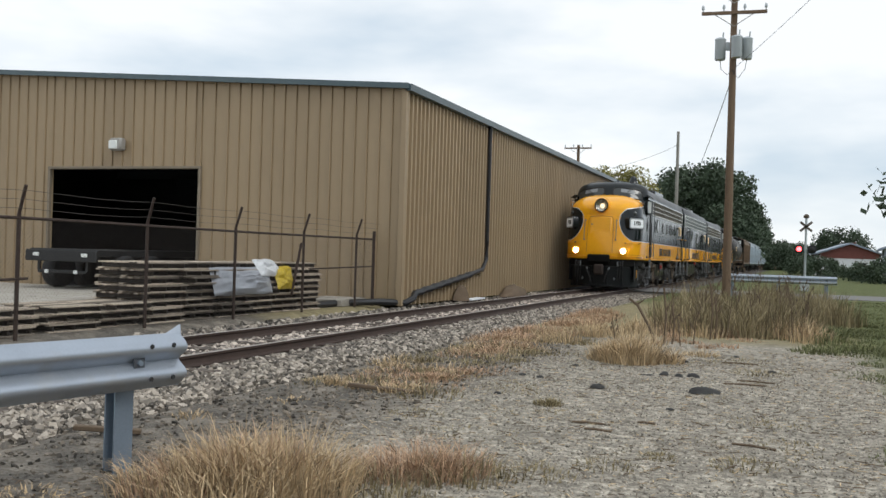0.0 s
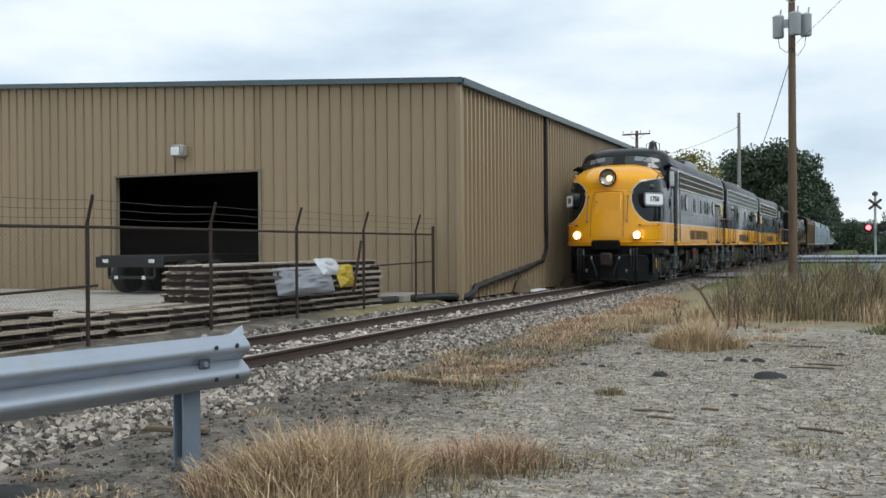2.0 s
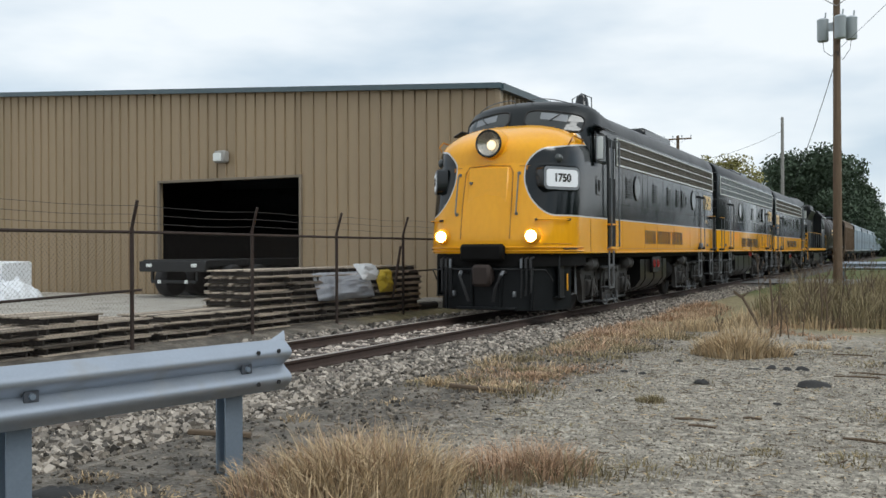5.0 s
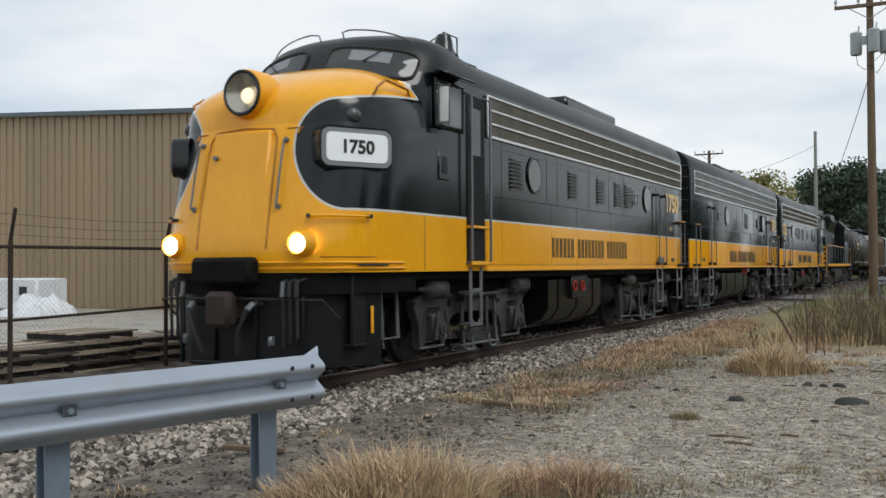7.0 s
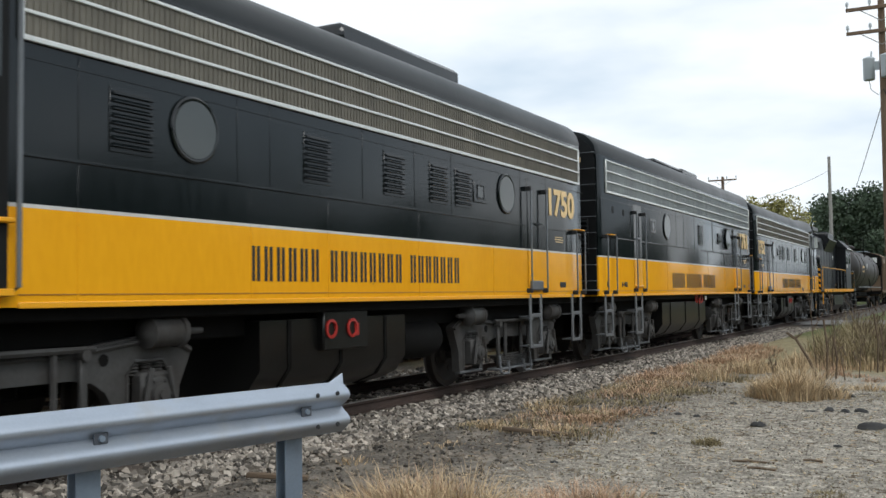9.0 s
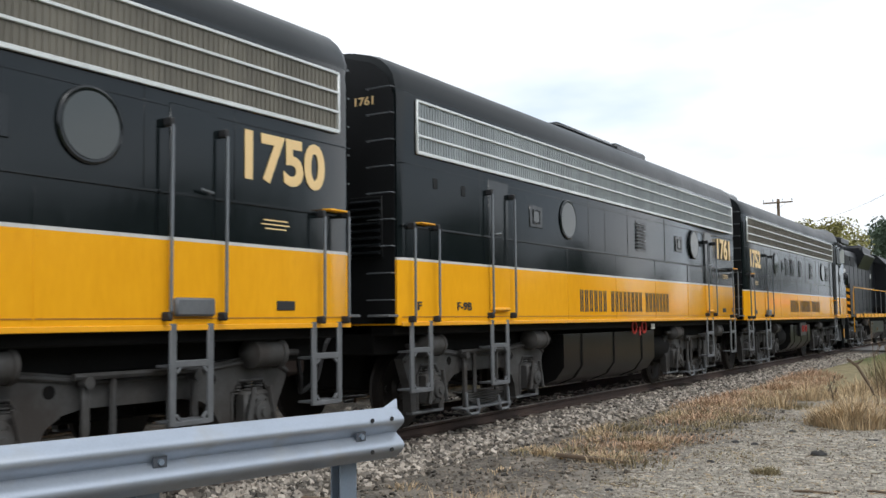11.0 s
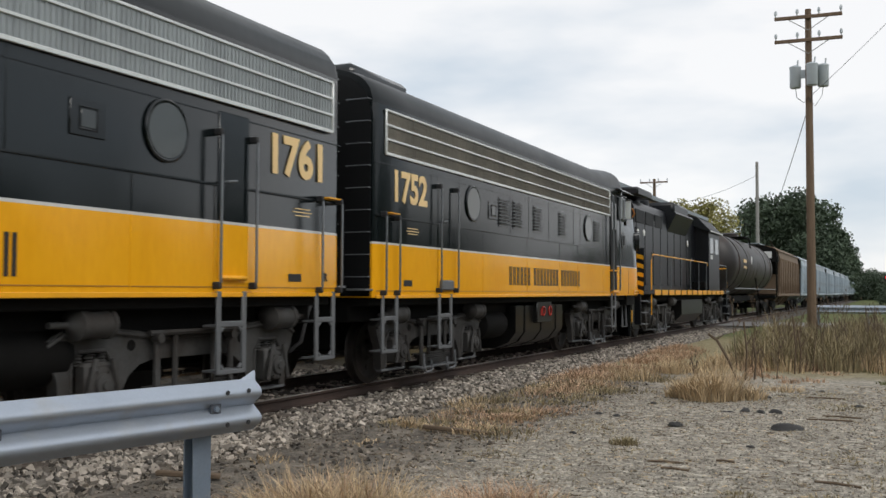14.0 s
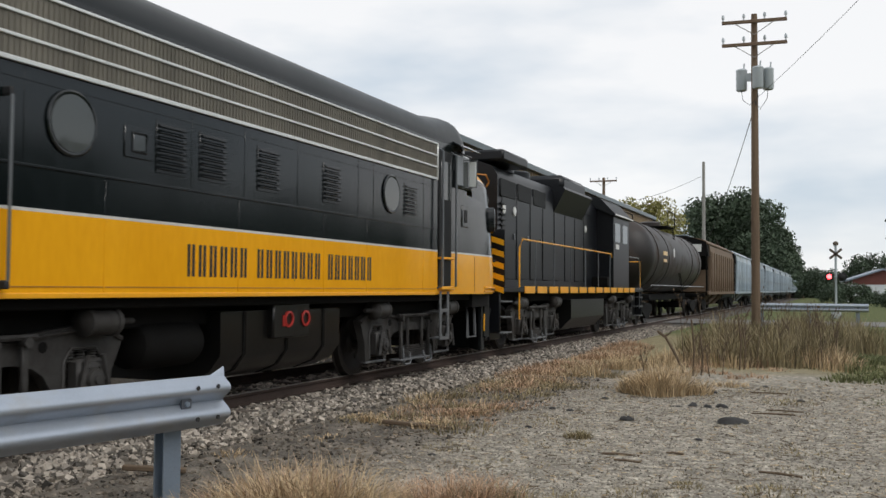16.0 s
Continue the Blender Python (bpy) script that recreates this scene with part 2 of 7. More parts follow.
# ---- mesh building ----
class Shape:
    """Collects vertices and faces; each call adds one solid."""

    def __init__(self):
        self.v, self.f = [], []

    def add(self, verts, faces):
        o = len(self.v)
        self.v += [tuple(q) for q in verts]
        self.f += [tuple(o + i for i in f) for f in faces]
        return self

    def box(self, c, s, chamfer=0.0, m=None):
        hx, hy, hz = s[0] / 2, s[1] / 2, s[2] / 2
        k = min(chamfer, hx * 0.9, hy * 0.9, hz * 0.9)
        vs, fs = [], []
        if k <= 0:
            vs = [(sx * hx, sy * hy, sz * hz) for sx in (-1, 1) for sy in (-1, 1) for sz in (-1, 1)]
            fs = [(0, 1, 3, 2), (4, 6, 7, 5), (0, 4, 5, 1), (2, 3, 7, 6), (0, 2, 6, 4), (1, 5, 7, 3)]
        else:
            idx = {}
            for sx in (-1, 1):
                for sy in (-1, 1):
                    for sz in (-1, 1):
                        for ax in range(3):
                            h = [hx - k, hy - k, hz - k]
                            h[ax] = (hx, hy, hz)[ax]
                            idx[sx, sy, sz, ax] = len(vs)
                            vs.append((sx * h[0], sy * h[1], sz * h[2]))
            for ax in range(3):
                a, b = [q for q in range(3) if q != ax]
                for sg in (-1, 1):
                    ring = []
                    for sa, sb in ((-1, -1), (1, -1), (1, 1), (-1, 1)):
                        t = [0, 0, 0]
                        t[ax], t[a], t[b] = sg, sa, sb
                        ring.append(idx[(*t, ax)])
                    fs.append(tuple(ring))
                for sa in (-1, 1):
                    for sb in (-1, 1):
                        t0, t1 = [0, 0, 0], [0, 0, 0]
                        t0[a] = t1[a] = sa
                        t0[b] = t1[b] = sb
                        t0[ax], t1[ax] = -1, 1
                        fs.append((idx[(*t0, a)], idx[(*t1, a)], idx[(*t1, b)], idx[(*t0, b)]))
            for sx in (-1, 1):
                for sy in (-1, 1):
                    for sz in (-1, 1):
                        fs.append(tuple(idx[sx, sy, sz, ax] for ax in range(3)))
        mm = Matrix.Translation(c) @ (m if m else Matrix.Identity(4))
        return self.add([mm @ Vector(q) for q in vs], fs)

    def rod(self, a, b, r, n=8, r2=None, caps=True):
        a, b = Vector(a), Vector(b)
        r2 = r if r2 is None else r2
        w = (b - a).normalized()
        u = w.cross(Vector((0, 0, 1)) if abs(w.z) < 0.9 else Vector((1, 0, 0))).normalized()
        t = w.cross(u)
        vs = []
        for p, q in ((a, r), (b, r2)):
            for i in range(n):
                g = 2 * math.pi * i / n
                vs.append(p + q * (math.cos(g) * u + math.sin(g) * t))
        fs = [(i, (i + 1) % n, n + (i + 1) % n, n + i) for i in range(n)]
        if caps:
            fs += [tuple(range(n))[::-1], tuple(range(n, 2 * n))]
        return self.add(vs, fs)

    def tube(self, pts, r, n=6):
        """A bent round bar through the points."""
        pts = [Vector(p) for p in pts]
        vs, fs = [], []
        for i, p in enumerate(pts):
            w = (pts[min(i + 1, len(pts) - 1)] - pts[max(i - 1, 0)]).normalized()
            u = w.cross(Vector((0.13, 0.31, 0.94))).normalized()
            t = w.cross(u)
            for k in range(n):
                g = 2 * math.pi * k / n
                vs.append(p + r * (math.cos(g) * u + math.sin(g) * t))
        for i in range(len(pts) - 1):
            fs += [(i * n + k, i * n + (k + 1) % n, (i + 1) * n + (k + 1) % n, (i + 1) * n + k) for k in range(n)]
        fs += [tuple(range(n))[::-1], tuple(range(len(vs) - n, len(vs)))]
        return self.add(vs, fs)

    def prism(self, outline, axis, a, b):
        """An outline of two coordinates drawn out along an axis from a to b."""
        n = len(outline)
        put = {"x": lambda p, h: (h, p[0], p[1]), "y": lambda p, h: (p[0], h, p[1]), "z": lambda p, h: (p[0], p[1], h)}[axis]
        vs = [put(p, a) for p in outline] + [put(p, b) for p in outline]
        fs = [(i, (i + 1) % n, n + (i + 1) % n, n + i) for i in range(n)] + [tuple(range(n))[::-1], tuple(range(n, 2 * n))]
        return self.add(vs, fs)

    def lathe(self, rings, axis_from, axis_to, n=16, caps=True):
        """A turned body: rings of (distance along the axis, radius)."""
        a, b = Vector(axis_from), Vector(axis_to)
        w = (b - a).normalized()
        u = w.cross(Vector((0, 0, 1)) if abs(w.z) < 0.9 else Vector((1, 0, 0))).normalized()
        t = w.cross(u)
        vs, fs = [], []
        for d, r in rings:
            for i in range(n):
                g = 2 * math.pi * i / n
                vs.append(a + w * d + r * (math.cos(g) * u + math.sin(g) * t))
        for j in range(len(rings) - 1):
            fs += [(j * n + i, j * n + (i + 1) % n, (j + 1) * n + (i + 1) % n, (j + 1) * n + i) for i in range(n)]
        if caps:
            fs += [tuple(range(n))[::-1], tuple(range(len(vs) - n, len(vs)))]
        return self.add(vs, fs)

    def mesh(self, name, material, smooth=True, fix=True):
        me = bpy.data.meshes.new(name)
        me.from_pydata(self.v, [], self.f)
        if fix:
            bm = bmesh.new()
            bm.from_mesh(me)
            bmesh.ops.recalc_face_normals(bm, faces=bm.faces)
            bm.to_mesh(me)
            bm.free()
        if smooth:
            me.polygons.foreach_set("use_smooth", [True] * len(me.polygons))
            me.set_sharp_from_angle(angle=radians(38))
        me.materials.append(material)
        me.update()
        return me


def part(name, shape, material, parent, label="", at=None, kind=""):
    """One mesh object under a thing, a part or a piece of the setting."""
    me = shape if isinstance(shape, bpy.types.Mesh) else shape.mesh(name, material)
    ob = new(name, me)
    ob.parent = parent
    if at:
        ob.matrix_basis = at
    return tagged(ob, label, kind=kind)


def thing(name, label, category, at=None, group="", kind="", shape=None, material=None):
    """A top-level thing: an Empty at its base, or one mesh."""
    ob = new(name, shape.mesh(name, material) if shape else None)
    if at:
        ob.matrix_basis = at
    return tagged(ob, label, category, group, kind)


# ---- ground ----
TRACK_X = -7.83
RAIL_Z = 0.12


def smooth(a, b, v):
    t = min(1, max(0, (v - a) / (b - a)))
    return t * t * (3 - 2 * t)


def ground_z(px, py):
    dip = smooth(-5.0, -6.0, px) * smooth(-11.0, -10.2, px)
    near = max(0.0, 1 - abs(py - 10) / 60)
    lump = 0.02 * noise.noise((px * 0.5, py * 0.5, 0)) + 0.012 * noise.noise((px * 1.9, py * 1.9, 3))
    return -0.14 * dip + near * lump * (1 - dip)


def steps(dense_a, dense_b, step, far):
    mid = list(np.arange(dense_a, dense_b + step / 2, step))
    lo, hi, g = [], [], step
    q = dense_a
    while q > -far:
        g *= 1.5
        q -= g
        lo.append(q)
    q, g = dense_b, step
    while q < far:
        g *= 1.5
        q += g
        hi.append(q)
    return lo[::-1] + [float(v) for v in mid] + hi


def build_ground():
    xs, ys = steps(-14, 6, 0.2, 2500), steps(-4, 36, 0.35, 2500)
    s = Shape()
    s.v = [(a, b, ground_z(a, b)) for b in ys for a in xs]
    w = len(xs)
    s.f = [(j * w + i, j * w + i + 1, (j + 1) * w + i + 1, (j + 1) * w + i) for j in range(len(ys) - 1) for i in range(w - 1)]
    return tagged(new("ground", s.mesh("ground", M_GROUND, fix=False)), "gravelly worn asphalt lot with bare dirt and grass edges", "ground", kind="structure")


ground = build_ground()

apron = Shape().box((-25.2, 14.6, 0.03), (25.2, 19.0, 0.16), 0.03)
tagged(new("pavement_apron", apron.mesh("pavement_apron", M_CONCRETE)), "pale stained concrete apron before the warehouse door", "pavement", kind="structure")

# ---- railway track ----
bed = Shape()
bed.prism([(-10.35, -0.2), (-10.3, -0.06), (-9.6, -0.055), (-6.1, -0.055), (-5.35, -0.10), (-5.1, -0.2)], "y", -40, 900)
tagged(new("ballast_bed", bed.mesh("ballast_bed", M_BALLAST)), "dirty grey ballast bed under the railway track", "ballast", kind="structure")


def scatter_stones(name, count, x_range, y_range, size, seed, z_at, label, material=M_STONE, shape=(1, 1, 1), tilt=0.35):
    """Broken stones, each a squashed and tilted eight-cornered lump."""
    rs = np.random.RandomState(seed)
    cube = np.array([(a, b, c) for a in (-1, 1) for b in (-1, 1) for c in (-1, 1)], float)
    faces = np.array([(0, 1, 3, 2), (4, 6, 7, 5), (0, 4, 5, 1), (2, 3, 7, 6), (0, 2, 6, 4), (1, 5, 7, 3)])
    r = rs.rand(count)
    px = x_range[0] + (x_range[1] - x_range[0]) * rs.rand(count)
    py = y_range[0] + (y_range[1] - y_range[0]) * r ** 1.35
    sz = size * (0.5 + rs.rand(count) ** 2 * 1.1)
    v = cube[None] * (0.55 + 0.45 * rs.rand(count, 8, 1)) * np.stack([np.ones(count), 0.6 + 0.4 * rs.rand(count), 0.4 + 0.35 * rs.rand(count)], 1)[:, None]
    v = v * sz[:, None, None] * 0.5 * np.array(shape)
    q = rs.normal(size=(count, 4)) * [1, tilt, tilt, 1]
    q /= np.linalg.norm(q, axis=1)[:, None]
    w_, a, b, c = q.T
    rot = np.stack([np.stack([1 - 2 * (b * b + c * c), 2 * (a * b - c * w_), 2 * (a * c + b * w_)], 1),
                    np.stack([2 * (a * b + c * w_), 1 - 2 * (a * a + c * c), 2 * (b * c - a * w_)], 1),
                    np.stack([2 * (a * c - b * w_), 2 * (b * c + a * w_), 1 - 2 * (a * a + b * b)], 1)], 1)
    v = np.einsum("nij,nkj->nki", rot, v)
    pz = np.array([z_at(i, j) for i, j in zip(px, py)]) + sz * 0.12
    v += np.stack([px, py, pz], 1)[:, None]
    me = bpy.data.meshes.new(name)
    f = (faces[None] + 8 * np.arange(count)[:, None, None]).reshape(-1, 4)
    me.from_pydata(v.reshape(-1, 3).tolist(), [], f.tolist())
    me.materials.append(material)
    return tagged(new(name, me), label, "stones", kind="stuff")


def bed_z(px, py):
    return -0.055 - 0.05 * smooth(-6.0, -5.3, px) - 0.04 * smooth(-5.4, -5.0, px)


scatter_stones("ballast_stones", 17000, (-6.95, -5.55), (3.0, 42.0), 0.062, 1, bed_z, "loose pale grey crushed ballast stones along the rails")
scatter_stones("ballast_stones", 9000, (-5.9, -4.75), (3.0, 30.0), 0.05, 8, bed_z, "dirty brown ballast stones at the foot of the bed", M_STONEDIRTY)
scatter_stones("ballast_stones", 9500, (-8.5, -7.2), (4.0, 60.0), 0.065, 2, bed_z, "pale dusty crushed ballast stones between the rails", M_STONEPALE)
scatter_stones("ballast_stones", 4500, (-10.3, -8.7), (5.0, 60.0), 0.075, 3, bed_z, "loose pale grey crushed ballast stones beyond the rails")
scatter_stones("gravel", 4200, (-5.3, -3.5), (1.5, 16.0), 0.034, 4, ground_z, "scattered grey gravel on bare dirt", M_STONEDIRTY)
scatter_stones("gravel", 30000, (-3.6, 0.9), (3.3, 15.5), 0.018, 5, ground_z, "fine loose gravel on the worn lot", M_GRAVEL)
scatter_stones("straw_litter", 5200, (-4.2, 1.0), (3.3, 17.0), 0.055, 6, ground_z, "short dry straws strewn over the lot", M_STRAW, (1, 0.12, 0.12), 0.05)
scatter_stones("twig_litter", 2600, (-4.6, 1.0), (3.5, 17.0), 0.075, 7, ground_z, "thin dark twigs strewn over the lot", M_STEM, (1, 0.11, 0.11), 0.05)

RAIL_OUT = [(-0.07, 0), (0.07, 0), (0.07, 0.012), (0.02, 0.03), (0.012, 0.045), (0.012, 0.10), (0.034, 0.115), (0.034, 0.142),
            (-0.034, 0.142), (-0.034, 0.115), (-0.012, 0.10), (-0.012, 0.045), (-0.02, 0.03), (-0.07, 0.012)]
track = thing("railway_track", "rusty steel rails on dark wooden ties in ballast", "railway track", pose(TRACK_X, 0, 0))
for side in (-0.752, 0.752):
    rail = part("rail", Shape().prism([(side + a, RAIL_Z - 0.15 + b) for a, b in RAIL_OUT], "y", -40, 900), M_RAIL, track, "rusty steel rail")
    part("running_surface", Shape().box((side, 430, RAIL_Z - 0.004), (0.056, 940, 0.008), 0.002), M_RAILTOP, rail, "bright worn rail head")
tie_mesh = Shape().box((0, 0, 0), (2.6, 0.22, 0.16), 0.012).mesh("tie", M_TIE)
rs_tie = random.Random(5)
for i in range(150):
    part("tie", tie_mesh, M_TIE, track, at=pose(rs_tie.uniform(-0.04, 0.04), -4 + i * 0.54, -0.105 + rs_tie.uniform(-0.008, 0.008), 0, 0, rs_tie.uniform(-1, 1)))

# ---- warehouse ----
WX, WY, EAVE, PITCH = -10.15, 24.2, 5.88, 0.062
W_LEN, W_WIDE = 36.0, 46.0
M_TUBE = glow("dim_tube", (0.8, 0.9, 0.8), 0.6)
DOOR_L, DOOR_R, DOOR_TOP = -22.05, -16.6, 3.72
warehouse = thing("warehouse", "tan ribbed metal warehouse with an open loading door", "warehouse", pose(0, 0, 0))


def ribbed(width, bottom, top_a, top_b, heavy):
    """One wall sheet seen from outside along +y: flat pan, raised ribs, sloped top; the sheet starts at x = 0."""
    count = max(1, round(width / (0.305 if heavy else 0.37)))
    pitch, s = width / count, Shape()
    line = []
    for k in range(count):
        if not heavy and pitch < 0.12:
            break
        x0 = k * pitch
        if heavy:
            line += [(x0, 0), (x0 + 0.07, 0), (x0 + 0.085, -0.075), (x0 + 0.15, -0.075), (x0 + 0.165, 0)]
        else:
            line += [(x0, 0), (x0 + 0.004, -0.04), (x0 + 0.026, -0.04), (x0 + 0.036, 0.02), (x0 + 0.052, 0.02), (x0 + 0.06, 0)]
    line.append((width, 0))
    n = len(line)
    for z in (0, 1):
        for a, b in line:
            s.v.append((a, b, bottom if z == 0 else top_a + (top_b - top_a) * a / width))
    for a, b in ((width, 0.09), (0, 0.09)):
        for z in (0, 1):
            s.v.append((a, b, bottom if z == 0 else top_a + (top_b - top_a) * a / width))
    s.f = [(i, i + 1, n + i + 1, n + i) for i in range(n - 1)]
    s.f += [(n - 1, 2 * n, 2 * n + 1, 2 * n - 1), (2 * n, 2 * n + 2, 2 * n + 3, 2 * n + 1), (2 * n + 2, 0, n, 2 * n + 3)]
    return s


SHEET, FRONT_SHEET = 0.914, 1.11
front = part("front_wall", Shape().box((WX - 0.3, WY + 0.12, 2.9), (0.1, 0.1, 5.6)), M_TAN, warehouse)
side_wall = part("side_wall", Shape().box((WX - 0.12, WY + 0.3, 2.9), (0.1, 0.1, 5.6)), M_TAN, warehouse)
edge = WX
while edge > WX - W_WIDE / 2:
    a, b = edge - FRONT_SHEET, edge
    cuts = [a, b]
    for lo, hi in zip(cuts, cuts[1:]):
        over = lo < DOOR_R - 0.05 and hi > DOOR_L + 0.05
        spans = []
        if over:
            l0, h0 = max(lo, DOOR_L), min(hi, DOOR_R)
            if lo < DOOR_L:
                spans.append((lo, DOOR_L, 0.0))
            if hi > DOOR_R:
                spans.append((DOOR_R, hi, 0.0))
            spans.append((l0, h0, DOOR_TOP))
        else:
            spans = [(lo, hi, 0.0)]
        for p0, p1, bottom in spans:
            ta, tb = EAVE + (WX - p0) * PITCH, EAVE + (WX - p1) * PITCH
            part("wall_panel", ribbed(p1 - p0, bottom, ta, tb, False), M_TAN, front, at=pose(p0, WY, 0))
    edge -= FRONT_SHEET
side_mesh = ribbed(SHEET, 0.02, EAVE - 0.02, EAVE - 0.02, True).mesh("wall_panel", M_TAN)
for k in range(int(W_LEN / SHEET)):
    part("wall_panel", side_mesh, M_TAN, side_wall, at=pose(WX, WY + k * SHEET, 0, 0, 0, 90))
roof = Shape()
rx = WX - W_WIDE / 2
for lo, hi in ((0, 0.08),):
    roof.add([(WX + 0.12, WY - 0.15, EAVE + 0.03), (WX + 0.12, WY + W_LEN, EAVE + 0.03), (rx, WY + W_LEN, EAVE + 0.03 + PITCH * W_WIDE / 2), (rx, WY - 0.15, EAVE + 0.03 + PITCH * W_WIDE / 2),
              (WX + 0.12, WY - 0.15, EAVE + 0.1), (WX + 0.12, WY + W_LEN, EAVE + 0.1), (rx, WY + W_LEN, EAVE + 0.1 + PITCH * W_WIDE / 2), (rx, WY - 0.15, EAVE + 0.1 + PITCH * W_WIDE / 2)],
             [(0, 1, 2, 3), (4, 5, 6, 7), (0, 1, 5, 4), (1, 2, 6, 5), (2, 3, 7, 6), (3, 0, 4, 7)])
part("roof", roof, M_ROOFSHEET, warehouse, "pale low-slope metal roof")
trim = Shape()
for d0, d1, y0, y1 in ((-0.02, 0.13, WY - 0.2, WY - 0.1),):
    trim.prism([(WX + 0.16, EAVE + d0), (WX + 0.16, EAVE + d1), (rx, EAVE + d1 + PITCH * W_WIDE / 2), (rx, EAVE + d0 + PITCH * W_WIDE / 2)], "y", y0, y1)
part("rake_trim", trim, M_TRIM, warehouse, "dark teal metal roof edge trim")
gut = Shape().prism([(WX + 0.04, EAVE - 0.08), (WX + 0.2, EAVE - 0.06), (WX + 0.22, EAVE + 0.12), (WX + 0.04, EAVE + 0.12)], "y", WY - 0.1, WY + W_LEN)
part("gutter", gut, M_TRIM, warehouse, "dark eave gutter")
part("corner_trim", Shape().box((WX + 0.02, WY - 0.02, 2.95), (0.16, 0.16, 5.9), 0.01), M_TAN, warehouse)
fr = Shape().box(((DOOR_L + DOOR_R) / 2, WY - 0.035, DOOR_TOP + 0.035), (DOOR_R - DOOR_L + 0.16, 0.12, 0.08), 0.01)
fr.box((DOOR_L - 0.035, WY - 0.035, DOOR_TOP / 2), (0.08, 0.12, DOOR_TOP), 0.01).box((DOOR_R + 0.035, WY - 0.035, DOOR_TOP / 2), (0.08, 0.12, DOOR_TOP), 0.01)
part("door_frame", fr, mat("door_frame_paint", (0.20, 0.165, 0.12), 0.6, var=0.2), warehouse, "pale metal door frame")
# inner faces behind the open door, coloured with their own shade
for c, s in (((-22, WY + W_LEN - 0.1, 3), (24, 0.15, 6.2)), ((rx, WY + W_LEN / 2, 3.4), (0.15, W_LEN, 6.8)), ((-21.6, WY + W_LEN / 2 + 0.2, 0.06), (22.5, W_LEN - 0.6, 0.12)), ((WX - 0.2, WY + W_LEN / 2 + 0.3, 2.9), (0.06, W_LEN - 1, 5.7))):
    part("interior_lining", Shape().box(c, s), M_DARKIN, warehouse, "warehouse interior with its shade put into the colour")
for a, b in ((-20.6, 31), (-19.2, 30), (-20.2, 40)):
    part("tube_light", Shape().box((a, b, 4.3), (1.2, 0.1, 0.06), 0.01), M_TUBE, warehouse, "dim fluorescent tube light")
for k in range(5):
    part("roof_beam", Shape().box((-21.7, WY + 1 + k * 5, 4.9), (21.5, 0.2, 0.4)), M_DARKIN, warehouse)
lampw = part("wall_lamp", Shape().box((-19.45, WY - 0.16, 4.45), (0.44, 0.28, 0.38), 0.05), M_LAMP, warehouse, "grey box wall lamp over the door")
part("lens", Shape().box((-19.5, WY - 0.31, 4.43), (0.3, 0.06, 0.26), 0.02), M_LENS, lampw, "pale lens")
# downspout with its elbow and the long drain pipe along the wall's foot
spout = Shape().tube([(WX + 0.12, 31.6, 5.95), (WX + 0.1, 31.6, 5.6), (WX + 0.1, 31.6, 1.9), (WX + 0.1, 31.6, 1.35), (WX + 0.12, 31.1, 0.95), (WX + 0.14, 29.5, 0.78)], 0.07, 8)
part("downspout", spout, M_BLACKPIPE, warehouse, "black downspout bent along the wall")
dr = Shape()
pts = [(WX + 0.16, 29.7 - k * 0.25, 0.8 - 0.025 * k + 0.015 * math.sin(k * 2.1)) for k in range(20)]
for p, q in zip(pts, pts[1:]):
    dr.rod(p, q, 0.10, 8, 0.085)
dr.tube([pts[-1], (WX + 0.2, 24.75, 0.2), (WX + 0.1, 24.4, 0.08), (WX - 0.3, 23.7, 0.12), (WX - 1.0, 22.8, 0.1), (WX - 1.2, 21.5, 0.08)], 0.09, 8)
part("drain_hose", dr, M_BLACKPIPE, warehouse, "sagging black corrugated drain hose")

# ---- fence ----
FX = -10.85
fence = thing("chain_link_fence", "rusty chain-link fence with barbed wire on slanting arms", "fence", pose(FX, 0, 0))
posts_y = [24.0, 22.9, 20.05, 17.15, 14.3, 11.3, 8.5, 5.4, 2.3]
for k, py in enumerate(posts_y):
    h = 1.86 if k else 2.0
    ps = part("post", Shape().rod((0, py, -0.1), (0, py, h), 0.032 if k else 0.045, 8), M_RUST, fence, "rusty pipe post")
    if k:
        part("barb_arm", Shape().rod((0, py, h), (0.16, py - 0.05, h + 0.42), 0.026, 6), M_RUST, ps, "slanting barbed wire arm")
part("leaning_post", Shape().rod((0.05, 19.45, 0.4), (0.1, 19.75, 1.6), 0.03, 6), M_RUST, fence, "short leaning pipe")
for za, zb, ya, yb in ((1.8, 1.8, 2.3, 11.55), (1.8, 1.78, 11.55, 24.0)):
    part("top_rail", Shape().tube([(0, ya, za), (0, (ya + yb) / 2, za - 0.02), (0, yb, zb)], 0.026, 6), M_RUST, fence, "rusty top rail")
part("mid_rail", Shape().rod((0, 20.35, 1.0), (0, 24.0, 1.05), 0.02, 6), M_RUST, fence)
part("mid_rail", Shape().rod((0, 5.4, 0.75), (0, 11.5, 0.9), 0.022, 6), M_RUST, fence)
wires = Shape()
for k in range(3):
    d = 0.06 + k * 0.05
    pts = []
    for j in range(30):
        py = 2.3 + (24 - 2.3) * j / 29
        pts.append((d, py, 1.95 + k * 0.13 - 0.04 * math.sin(math.pi * ((py - 2.3) % 3.05) / 3.05)))
    wires.tube(pts, 0.004, 3)
part("barbed_wire", wires, M_WIRE, fence, "three strands of barbed wire", kind="stuff")
net = Shape()
gap = 0.075
